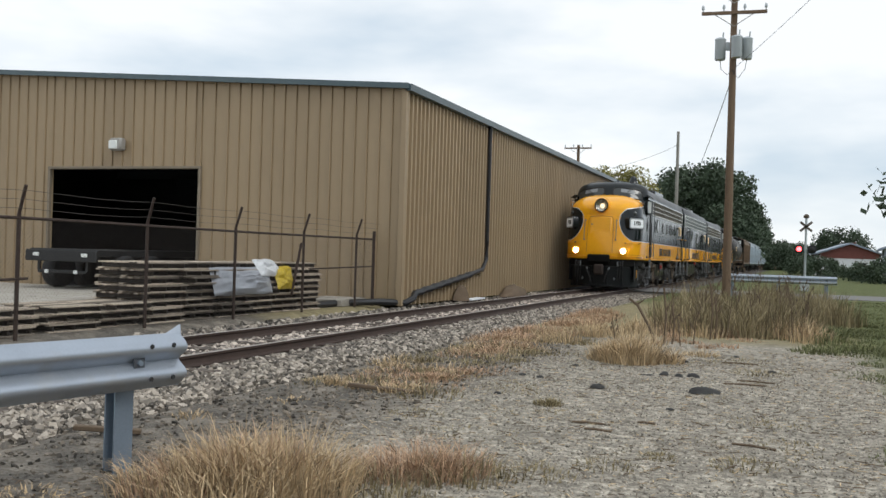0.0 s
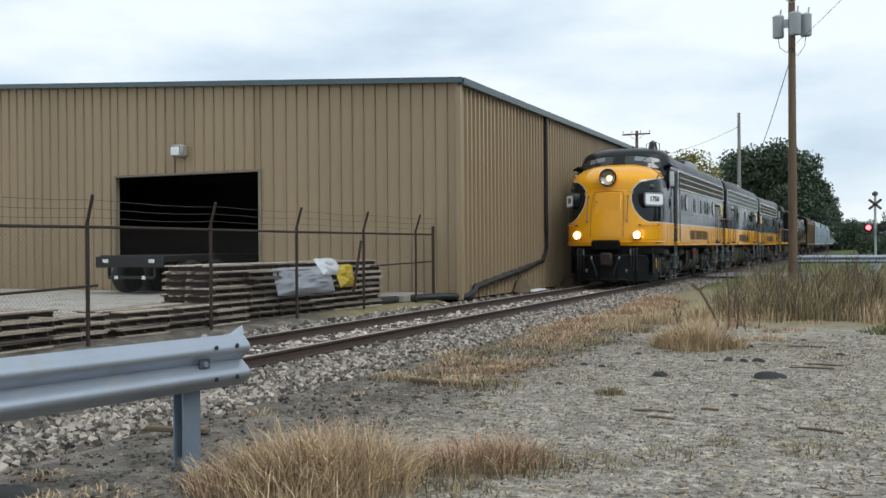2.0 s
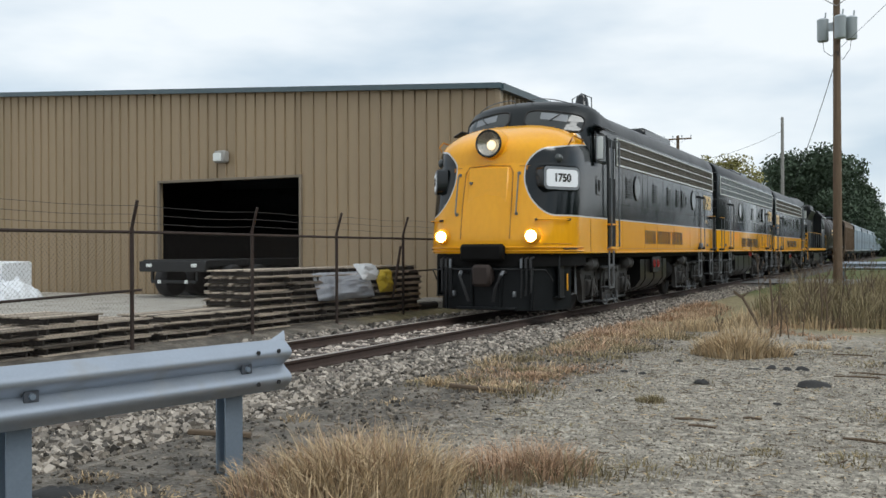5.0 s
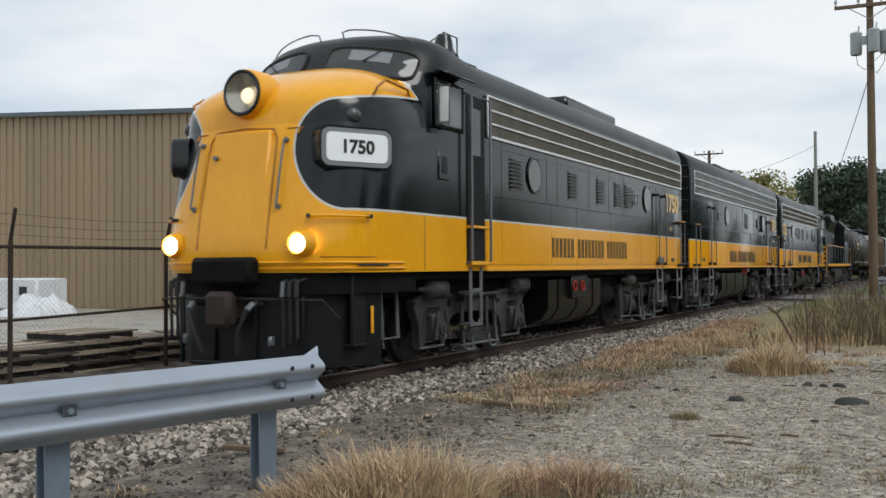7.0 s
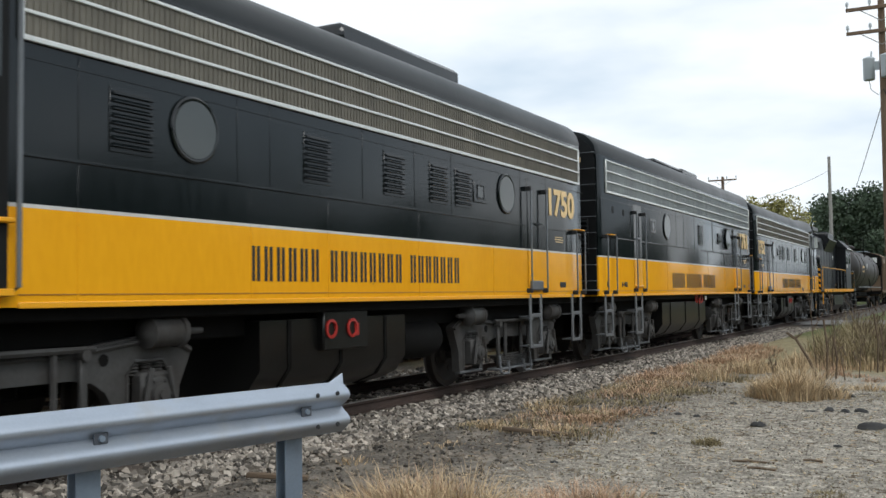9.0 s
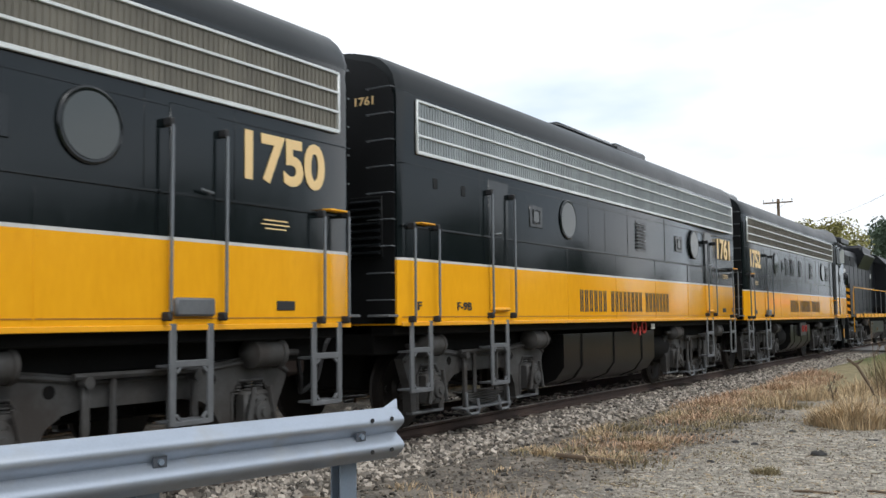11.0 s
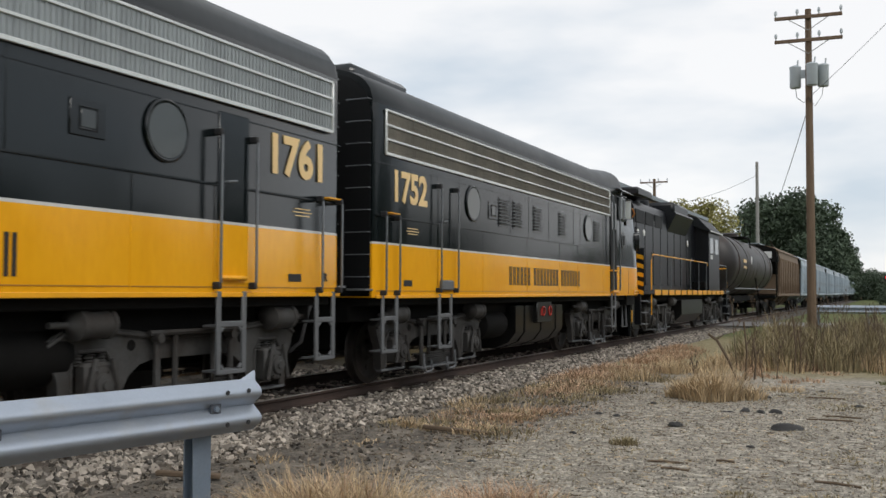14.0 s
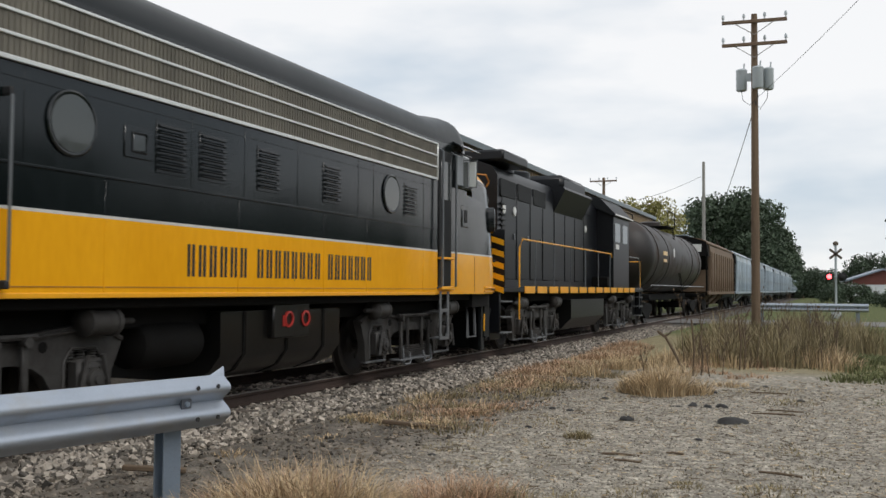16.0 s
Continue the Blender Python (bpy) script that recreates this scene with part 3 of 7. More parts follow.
for k in range(int((23.9 - 2.3 + 1.75) / gap)):
    y0 = 2.3 - 1.75 + k * gap
    for sgn in (1, -1):
        a, b = (y0, 0.04), (y0 + 1.75, 1.79)
        if a[0] < 2.3:
            a = (2.3, 0.04 + 2.3 - y0)
        if b[0] > 23.9:
            b = (23.9, 1.79 - (b[0] - 23.9))
        if sgn < 0:
            a, b = (26.2 - a[0], a[1]), (26.2 - b[0], b[1])
        net.rod((0.03, a[0], a[1]), (0.03, b[0], b[1]), 0.0014, 3, caps=False)
part("wire_mesh", net, M_WIRE, fence, "diamond wire mesh", kind="stuff")

# ---- pallets ----
def pallet(label):
    t = thing("pallet", label, "pallet", group="stacked pallets")
    board = Shape().box((0, 0, 0), (1.14, 0.095, 0.028), 0.004).mesh("deck_board", M_PALLET)
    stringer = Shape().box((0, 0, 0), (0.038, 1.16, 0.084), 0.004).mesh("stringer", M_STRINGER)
    for k in range(7):
        part("deck_board", board, M_PALLET, t, at=pose(0, -0.55 + k * 0.1835, 0.126))
    for k in range(3):
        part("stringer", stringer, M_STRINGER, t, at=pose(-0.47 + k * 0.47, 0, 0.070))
        part("bottom_board", board, M_PALLET, t, at=pose(0, -0.55 + k * 0.55, 0.014))
    return t


first_pallet = pallet("weathered grey-brown wooden pallet in a leaning stack")
first_pallet.matrix_basis = pose(-11.75, 15.35, 0.0, 0, 0, 90)
rp = random.Random(11)
STACKS = [(15.35, 8), (16.45, 8), (17.6, 8), (18.7, 8), (19.85, 8), (20.95, 8)]
for row, (py, count) in enumerate(STACKS):
    for k in range(count):
        if row == 0 and k == 0:
            continue
        copy_thing(first_pallet, pose(-11.75 + rp.uniform(-0.1, 0.1), py + rp.uniform(-0.1, 0.1), k * 0.142, 0, 0, 90 + rp.uniform(-4, 4)))
for py, count in ((14.15, 3), (12.9, 3), (11.45, 3), (10.3, 4), (9.15, 3), (8.0, 3), (6.85, 4), (5.7, 3)):
    for k in range(count):
        copy_thing(first_pallet, pose(-11.75 + rp.uniform(-0.1, 0.1), py + rp.uniform(-0.12, 0.12), k * 0.142, 0, 0, 90 + rp.uniform(-5, 5)))


def crumpled(name, label, category, at, size, material, seed):
    """A loosely wrapped sheet of plastic lying over something."""
    s, n = Shape(), 22
    for j in range(n + 1):
        for i in range(n + 1):
            a, b = i / n - 0.5, j / n - 0.5
            e = max(abs(a), abs(b)) * 2
            h = (1 - e ** 4) * (0.75 + 0.5 * noise.noise((a * 4 + seed, b * 4, seed)) + 0.25 * noise.noise((a * 11, b * 11 + seed, 1)))
            s.v.append((a * size[0] * (1 + 0.1 * noise.noise((b * 5, seed, 0))), b * size[1], max(0.0, h) * size[2]))
    s.f = [(j * (n + 1) + i, j * (n + 1) + i + 1, (j + 1) * (n + 1) + i + 1, (j + 1) * (n + 1) + i) for j in range(n) for i in range(n)]
    return thing(name, label, category, at, shape=s, material=material)


M_GREYWRAP = mat("grey_plastic_wrap", (0.34, 0.36, 0.40), 0.3, var=0.25, scale=6)
M_YELLOWWRAP = mat("yellow_plastic", (0.55, 0.40, 0.03), 0.4, var=0.2, scale=6)
crumpled("plastic_sheet", "crumpled grey plastic sheet hanging over the pallets", "plastic sheet", pose(-11.12, 17.9, 0.75, 0, 74, 0), (0.6, 2.3, 0.16), M_GREYWRAP, 2)
crumpled("plastic_sheet", "white crumpled plastic sheet on top of the pallets", "plastic sheet", pose(-11.2, 19.0, 1.02, 0, 55, 8), (0.45, 1.1, 0.14), M_WHITEWRAP, 5)
crumpled("plastic_bag", "yellow plastic bag stuffed between pallets", "plastic bag", pose(-11.1, 19.6, 0.8, 0, 70, 0), (0.55, 0.75, 0.15), M_YELLOWWRAP, 9)
crumpled("wrapped_load", "white plastic wrapped bundle lying on the apron", "bundle", pose(-24.1, 19.8, 0.11), (1.9, 1.5, 0.62), M_WHITEWRAP, 14)
crate = thing("white_crate", "white boxed pallet load beside the wrapped bundle", "crate", pose(-25.9, 20.9, 0.11))
part("box_body", Shape().box((0, 0, 0.62), (2.2, 1.2, 0.98), 0.06), M_WHITEWRAP, crate)
part("base", Shape().box((0, 0, 0.06), (2.2, 1.2, 0.12), 0.01), M_PALLET, crate, "wooden pallet base")
part("label_bar", Shape().box((0.5, -0.605, 0.72), (0.35, 0.012, 0.26)), M_RUBBER, crate, "dark printed bars")

# ---- flatbed trailer in the doorway ----
M_TRAILER = mat("dark_trailer_steel", (0.008, 0.009, 0.010), 0.6, var=0.3)
trailer = thing("flatbed_trailer", "dark steel flatbed trailer backed into the loading door", "trailer", pose(-19.6, 22.8, 0.11))
part("deck", Shape().box((0, 2.5, 1.05), (2.4, 6.5, 0.2), 0.02), M_TRAILER, trailer)
part("rear_beam", Shape().box((0, -0.8, 0.95), (2.5, 0.12, 0.32), 0.02), M_TRAILER, trailer)
part("underride_bar", Shape().box((0, -0.75, 0.5), (1.7, 0.1, 0.1), 0.02), M_TRAILER, trailer)
for sx in (-0.85, 0.85):
    part("tail_light", Shape().box((sx, -0.87, 0.98), (0.2, 0.04, 0.1), 0.01), M_LENS, trailer, "pale tail light")
    part("hanger", Shape().box((sx, -0.72, 0.72), (0.08, 0.08, 0.4), 0.01), M_TRAILER, trailer)
    for wy in (0.4, 1.6):
        wh = part("wheel", Shape().lathe([(0, 0.3), (0.02, 0.46), (0.1, 0.5), (0.4, 0.5), (0.48, 0.46), (0.5, 0.3)], (sx * 1.35 - 0.25, wy, 0.5), (sx * 1.35 + 0.25, wy, 0.5), 18), M_RUBBER, trailer)
    part("reflector", Shape().box((sx * 0.6, -0.81, 0.5), (0.12, 0.02, 0.1)), M_LENS, trailer)

# ---- guard rail at the lot's edge ----
def w_beam(length):
    """Corrugated guard rail along +y; the face towards +x."""
    prof = []
    for i in range(33):
        f = i / 32
        prof.append((0.083 * abs(math.sin(2 * math.pi * f)) ** 1.3, 0.175 - 0.35 * f))
    back = [(a - 0.006, b) for a, b in prof]
    return Shape().prism(prof + back[::-1], "y", 0, length)


def guard_rail(label, at, length, posts, top, lip):
    g = thing("guard_rail", label, "guard rail", at)
    beam = part("beam", w_beam(length), M_GALV, g, "galvanised corrugated steel beam", at=pose(0, -length, top - 0.155))
    for k, py in enumerate(posts):
        ps = Shape()
        for bx, sx, sy in ((-0.10, 0.012, 0.15), (-0.19, 0.012, 0.15)):
            ps.box((bx, py, (top - 0.03) / 2 - 0.05), (sx, sy, top + 0.05), 0.003)
        ps.box((-0.145, py, (top - 0.03) / 2 - 0.05), (0.09, 0.012, top + 0.05), 0.003)
        part("post", ps, M_POST, g, "galvanised I-section post")
        part("spacer_block", Shape().box((-0.048, py, top - 0.16), (0.09, 0.12, 0.3), 0.008), M_POST, g)
        part("bolt", Shape().lathe([(0, 0.03), (0.02, 0.022), (0.055, 0.018)], (0.0, py, top - 0.155), (0.1, py, top - 0.155), 8), M_POST, beam, at=pose(0, length, 0.155 - top))
        part("washer", Shape().box((0.034, py, top - 0.155), (0.012, 0.085, 0.062), 0.002), M_ZINC, beam, at=pose(0, length, 0.155 - top))
    if lip:
        for dy in (-0.12, -0.3):
            for dz in (0.105, -0.105):
                part("bolt_hole", Shape().lathe([(0, 0.016), (0.006, 0.016)], (0.082, dy, top - 0.155 + dz), (0.2, dy, top - 0.155 + dz), 8), M_RUBBER, g, "dark bolt hole")
        part("torn_lip", Shape().add([(0.0, -0.14, top + 0.012), (0.004, 0.0, top + 0.012), (-0.015, 0.012, top + 0.075), (0.012, -0.14, top - 0.012), (0.016, 0.0, top - 0.012), (-0.008, 0.014, top + 0.07)],
                                     [(0, 1, 2), (3, 5, 4), (0, 3, 4, 1), (1, 4, 5, 2), (2, 5, 3, 0)]), M_GALV, g, "bent steel lip at the beam's end")
    return g


guard_rail("grey galvanised guard rail with a bent end", pose(-3.95, 5.60, 0, 0, 0, -12), 6.8, [-0.36, -1.86, -3.76, -5.66], 0.865, True)
guard_rail("pale guard rail along the far road crossing", pose(1.5, 43.5, 0, 0, 0, -88), 4.6, [-0.4, -2.3, -4.2], 0.95, False)

# ---- utility poles ----
def utility_pole(label, at, height, radius, material, arms, cans):
    p = thing("utility_pole", label, "utility pole", at, group="utility poles")
    part("pole", Shape().rod((0, 0, -0.3), (0, 0, height), radius, 12, radius * 0.66), material, p)
    for z, wide in arms:
        arm = part("crossarm", Shape().box((0, -radius, z), (wide, 0.10, 0.12), 0.01), material, p, "wooden crossarm")
        for k in range(4):
            ix = (-0.48 + 0.32 * k) * wide
            part("insulator", Shape().lathe([(0, 0.025), (0.1, 0.025), (0.11, 0.055), (0.2, 0.05), (0.26, 0.025)], (ix, -radius, z + 0.05), (ix, -radius, z + 1), 8), M_CANS, arm)
        part("brace", Shape().rod((-wide * 0.3, -radius, z - 0.05), (0, -radius, z - 0.5), 0.015, 4).rod((wide * 0.3, -radius, z - 0.05), (0, -radius, z - 0.5), 0.015, 4), M_POLEGREY, p)
    for cx, cy in cans:
        z = height - 2.85
        can = part("transformer", Shape().lathe([(0, 0.17), (0.04, 0.195), (0.70, 0.195), (0.75, 0.21), (0.79, 0.185), (0.83, 0.08)], (cx, cy, z), (cx, cy, z + 1), 16), M_CANS, p, "grey pole transformer can")
        part("bushing", Shape().rod((cx + 0.08, cy, z + 0.82), (cx + 0.1, cy, z + 1.02), 0.03, 6), M_CANS, can)
        part("bracket", Shape().box((cx * 0.5, cy * 0.5, z + 0.5), (abs(cx) + 0.05, 0.08, 0.3)), M_CANS, can)
    for k, (cx, cy) in enumerate(cans):
        part("service_loop", Shape().tube([(cx, cy, height - 2.85), (cx * 0.9, cy - 0.05, height - 3.2), (cx * 0.4, cy - 0.05, height - 3.4 - 0.08 * k), (0, -radius, height - 3.25)], 0.012, 4), M_RUBBER, p, "thin sagging service wire")
    return p


utility_pole("tall brown wooden utility pole with two crossarms and three transformers", pose(-2.5, 37.0, 0, 0, 0, 3), 11.75, 0.165, M_POLE, [(11.45, 2.3), (10.6, 2.3)], [(-0.46, 0), (0.12, -0.36), (0.48, 0)])
utility_pole("thin grey wooden pole beyond the track", pose(-10.6, 90.0, 0), 13.2, 0.19, M_POLEGREY, [], [])
utility_pole("distant wooden utility pole with one crossarm", pose(-17.6, 80.0, 0), 10.9, 0.18, M_POLE, [(10.6, 2.3)], [])
cables = thing("overhead_cable", "thin dark overhead cables between the poles", "cable")


def sagging(a, b, sag, r):
    a, b = Vector(a), Vector(b)
    pts = []
    for k in range(13):
        f = k / 12
        q = a.lerp(b, f)
        q.z -= sag * 4 * f * (1 - f)
        pts.append(q)
    return Shape().tube(pts, r, 4)


for a, b, sag in (((-2.5, 37, 8.3), (-11.6, 90, 4.6), 1.3), ((-10.6, 90, 12.0), (-17.6, 80, 8.6), 0.5), ((-2.4, 36.9, 8.6), (4.4, 24, 12.2), 0.2)):
    part("cable", sagging(a, b, sag, 0.009 if b[1] < 40 else 0.014), M_RUBBER, cables)


# ---- grass and weeds ----
def blades(name, spots, material, label, category, seed, width=0.006):
    """Many bent blades: spots are rows of x, y, radius, height, count, spread of lean."""
    rs = np.random.RandomState(seed)
    rows = []
    for px, py, rad, h, count, lean in spots:
        count = int(count)
        a, r = rs.rand(count) * 6.283, rad * np.sqrt(rs.rand(count))
        x, y = px + r * np.cos(a), py + r * np.sin(a)
        z = np.array([ground_z(i, j) for i, j in zip(x, y)])
        hh = h * (0.45 + 0.65 * rs.rand(count)) * (1 - 0.45 * (r / rad) ** 2)
        out = np.where(rs.rand(count) < 0.7, a, rs.rand(count) * 6.283)
        rows.append(np.stack([x, y, z, hh, out + rs.normal(size=count) * 0.5, lean * (0.3 + rs.rand(count))], 1))
    b = np.concatenate(rows)
    n = len(b)
    cx, cy, cz, h, az, bend = b.T
    side = az + 1.5708 + rs.normal(size=n) * 0.6
    wd = width * (0.6 + 0.8 * rs.rand(n))
    v = np.zeros((n, 7, 3))
    for k, f in enumerate((0.0, 0.45, 0.8, 1.0)):
        reach = h * bend * f ** 2
        bx, by, bz = cx + reach * np.cos(az), cy + reach * np.sin(az), cz + h * (f - 0.35 * bend * f ** 2.5)
        w = wd * (1 - f) * 0.9 + wd * 0.1
        if k < 3:
            v[:, 2 * k] = np.stack([bx - w * np.cos(side), by - w * np.sin(side), bz], 1)
            v[:, 2 * k + 1] = np.stack([bx + w * np.cos(side), by + w * np.sin(side), bz], 1)
        else:
            v[:, 6] = np.stack([bx, by, bz], 1)
    quads = (np.array([(0, 1, 3, 2), (2, 3, 5, 4)])[None] + 7 * np.arange(n)[:, None, None]).reshape(-1, 4)
    tris = (np.array([(4, 5, 6)])[None] + 7 * np.arange(n)[:, None, None]).reshape(-1, 3)
    me = bpy.data.meshes.new(name)
    me.from_pydata(v.reshape(-1, 3).tolist(), [], quads.tolist() + tris.tolist())
    me.materials.append(material)
    return tagged(new(name, me), label, category, kind="stuff")


rg = random.Random(21)


def patch(x0, x1, y0, y1, count, rad, h, n, lean):
    return [(rg.uniform(x0, x1), rg.uniform(y0, y1), rad * rg.uniform(0.6, 1.4), h * rg.uniform(0.6, 1.3), n * rg.uniform(0.6, 1.3), lean) for _ in range(count)]


# the two large dry clumps before the guard rail
blades("dry_grass_clump", [(-3.3, 5.3, 0.42, 0.50, 800, 0.75), (-2.95, 5.35, 0.45, 0.52, 900, 0.75), (-3.05, 4.9, 0.45, 0.40, 600, 0.9), (-3.6, 5.0, 0.35, 0.3, 350, 0.9), (-2.75, 5.2, 0.3, 0.36, 300, 0.9)],
       M_STRAW, "large clump of dry straw-coloured grass", "grass", 1, 0.0045)
blades("dry_grass_clump", [(-3.15, 5.35, 0.4, 0.46, 650, 0.8), (-3.45, 5.0, 0.4, 0.34, 450, 0.9), (-2.4, 6.05, 0.36, 0.34, 480, 0.9), (-2.2, 6.2, 0.3, 0.30, 350, 0.9), (-2.65, 5.9, 0.3, 0.24, 260, 0.9)],
       M_RUSTGRASS, "clump of reddish dry grass", "grass", 2, 0.0045)
blades("dry_grass_clump", [(-2.1, 6.1, 0.35, 0.26, 260, 0.9), (-2.5, 5.6, 0.35, 0.2, 220, 1.0), (-2.2, 5.3, 0.3, 0.14, 150, 1.0), (-1.3, 6.9, 0.25, 0.08, 120, 1.0), (-1.7, 6.4, 0.3, 0.1, 150, 1.0)],
       M_WEED, "clump of dull dry grass", "grass", 3, 0.0045)
# low dry growth along the ballast's foot
blades("roadside_grass", patch(-5.1, -3.7, 9.0, 11.8, 11, 0.26, 0.11, 110, 1.0) + patch(-5.1, -4.0, 11.5, 17, 17, 0.34, 0.17, 120, 1.0) + patch(-5.2, -3.7, 4.0, 8.5, 7, 0.22, 0.08, 70, 1.0),
       M_STRAW, "low dry grass along the foot of the ballast", "grass", 4, 0.007)
blades("roadside_grass", patch(-4.7, -3.4, 9.2, 12.0, 14, 0.35, 0.10, 120, 1.0) + patch(-5.2, -4.2, 13, 26, 40, 0.45, 0.22, 130, 0.9), M_RUSTGRASS, "low reddish dry grass along the ballast", "grass", 5, 0.008)
blades("roadside_grass", patch(-5.0, -3.2, 9.0, 20, 30, 0.4, 0.14, 90, 1.0), M_WEED, "low dull weeds along the ballast", "grass", 11, 0.008)
blades("lot_grass_tuft", [(-0.5, 13.6, 0.4, 0.07, 200, 1.0), (-1.0, 7.4, 0.15, 0.05, 110, 1.0), (-0.38, 7.4, 0.26, 0.08, 120, 1.0), (-0.1, 8.4, 0.3, 0.06, 90, 1.0), (-0.3, 9.5, 0.4, 0.05, 120, 1.0), (-0.9, 15, 0.6, 0.07, 180, 1.0), (-2.6, 7.6, 0.4, 0.05, 90, 1.0)]
       + patch(-3.4, 0.7, 6, 18, 34, 0.3, 0.04, 40, 1.0), M_WEED, "small dry grass tufts in the lot", "grass", 6, 0.006)
blades("lot_grass_tuft", [(-2.35, 9.5, 0.15, 0.12, 260, 0.9), (-3.3, 8.3, 0.3, 0.05, 120, 1.0), (-3.1, 10.6, 0.35, 0.05, 120, 1.0), (-1.6, 12.0, 0.3, 0.03, 60, 1.0)], M_WEED, "small brown dry tuft in the lot", "grass", 15, 0.005)
# tall weeds round the pole
blades("tall_weeds", [(-2.25, 13.9, 0.42, 0.56, 950, 0.7), (-2.55, 14.1, 0.36, 0.42, 420, 0.8), (-1.85, 14.2, 0.32, 0.34, 300, 0.8), (-1.4, 15.5, 0.3, 0.16, 120, 0.9)] + patch(-4.2, -2.4, 15, 22, 14, 0.4, 0.4, 130, 0.6), M_STRAW, "tall pale dry grass beside the track", "weeds", 7, 0.008)
blades("tall_weeds", patch(-2.7, 0.2, 19.6, 24.5, 46, 0.4, 0.85, 130, 0.45) + patch(-3.6, 1.0, 24, 34, 46, 0.5, 1.0, 110, 0.4), M_WEED, "thicket of tall brown dried weeds", "weeds", 8, 0.012)
blades("tall_weeds", patch(-2.9, 0.2, 19.3, 26, 24, 0.4, 0.55, 120, 0.5), M_STRAW, "pale dry grass among the weeds", "weeds", 12, 0.010)
blades("tall_weeds", patch(-3.0, 0.8, 19, 26, 9, 0.4, 0.4, 110, 0.7) + patch(-3.8, 1.5, 25, 36, 18, 0.6, 0.6, 110, 0.5) + patch(-0.2, 1.4, 17, 24, 12, 0.5, 0.18, 160, 0.9), M_GREEN, "green undergrowth among the weeds", "weeds", 9, 0.012)
blades("tall_weeds", patch(-2.5, 0.1, 19.3, 26, 44, 0.45, 0.85, 22, 0.14), M_STEM, "bare dark stems standing among the dried weeds", "weeds", 13, 0.007)
blades("tall_weeds", patch(-2.6, 0.3, 19.5, 22, 22, 0.4, 0.36, 120, 0.8) + patch(-2.6, -0.2, 16.8, 19.3, 9, 0.25, 0.14, 80, 0.9), M_RUSTGRASS, "ragged brown grass at the foot of the weeds", "weeds", 14, 0.009)
blades("verge_grass", patch(0.9, 3.2, 7, 26, 80, 0.6, 0.10, 240, 0.9) + patch(1.2, 6, 20, 42, 40, 1.0, 0.16, 180, 0.9), M_GREEN, "short green grass verge", "grass", 10, 0.007)


def weed_stalk(px, py, h, seed):
    r = random.Random(seed)
    w = thing("weed_stalk", "leafless brown weed stalk with side branches", "weed", pose(px, py, ground_z(px, py)), group="weed stalks")
    tip = (r.uniform(-0.15, 0.15) * h, r.uniform(-0.15, 0.15) * h, h)
    part("stem", Shape().rod((0, 0, -0.03), tip, 0.012, 5, 0.004), M_STEM, w)
    for k in range(7):
        f = r.uniform(0.3, 0.95)
        a = r.uniform(0, 6.28)
        l_ = h * r.uniform(0.12, 0.3)
        s0 = Vector(tip) * f
        s1 = s0 + Vector((math.cos(a) * l_ * 0.6, math.sin(a) * l_ * 0.6, l_ * 0.8))
        part("branch", Shape().rod(s0, s1, 0.006, 4, 0.003).rod(s1, s1 + Vector((0, 0, 0.05)), 0.016, 4, 0.006), M_STEM, w)


for k in range(34):
    weed_stalk(rg.uniform(-2.7, 0.2), rg.uniform(19.4, 27), rg.uniform(0.8, 1.45), 100 + k)
for k, (px, py, h) in enumerate(((-2.9, 16.4, 0.5), (-1.9, 17.0, 0.6), (-1.75, 17.6, 0.7))):
    weed_stalk(px, py, h, 200 + k)
branch = thing("fallen_branch", "dark bare branch leaning in the dry grass", "branch", pose(-2.3, 17.0, 0.0))
part("limb", Shape().tube([(0, 0, -0.02), (-0.16, 0.05, 0.33), (-0.38, 0.1, 0.70)], 0.024, 6), M_STEM, branch)
part("twig", Shape().rod((-0.38, 0.1, 0.68), (-0.5, 0.05, 0.78), 0.028, 5, 0.02).rod((-0.38, 0.1, 0.68), (-0.26, 0.1, 0.76), 0.024, 5, 0.01), M_STEM, branch)

for px, py, h in ((-2.2, 17.1, 0.98), (-2.08, 17.3, 0.7), (-1.57, 18.9, 1.05), (-1.5, 19.1, 0.8)):
    st = thing("dead_stem", "stout dark dead stem standing in the weeds", "weed", pose(px, py, ground_z(px, py)), group="dead stems")
    part("stem", Shape().tube([(0, 0, -0.03), (0.03, 0, h * 0.5), (-0.02, 0.02, h)], 0.017, 6), M_STEM, st)
    part("snag", Shape().rod((0.02, 0, h * 0.6), (0.14, 0.03, h * 0.82), 0.016, 5, 0.006), M_STEM, st)

# ---- small things on the lot ----
def lump(name, label, category, at, size, material, seed):
    s = Shape()
    n = 10
    for j in range(6):
        for i in range(n):
            g, f = 6.283 * i / n, (j + 0.5) / 6 * 1.5708
            q = 1 + 0.35 * noise.noise((math.cos(g) * 1.4 + seed, math.sin(g) * 1.4, f))
            s.v.append((size[0] * q * math.cos(g) * math.cos(f), size[1] * q * math.sin(g) * math.cos(f), size[2] * math.sin(f) * q))
    s.f = [(j * n + i, j * n + (i + 1) % n, (j + 1) * n + (i + 1) % n, (j + 1) * n + i) for j in range(5) for i in range(n)] + [tuple(range(5 * n, 6 * n)), tuple(range(n))[::-1]]
    return thing(name, label, category, at, shape=s, material=material)


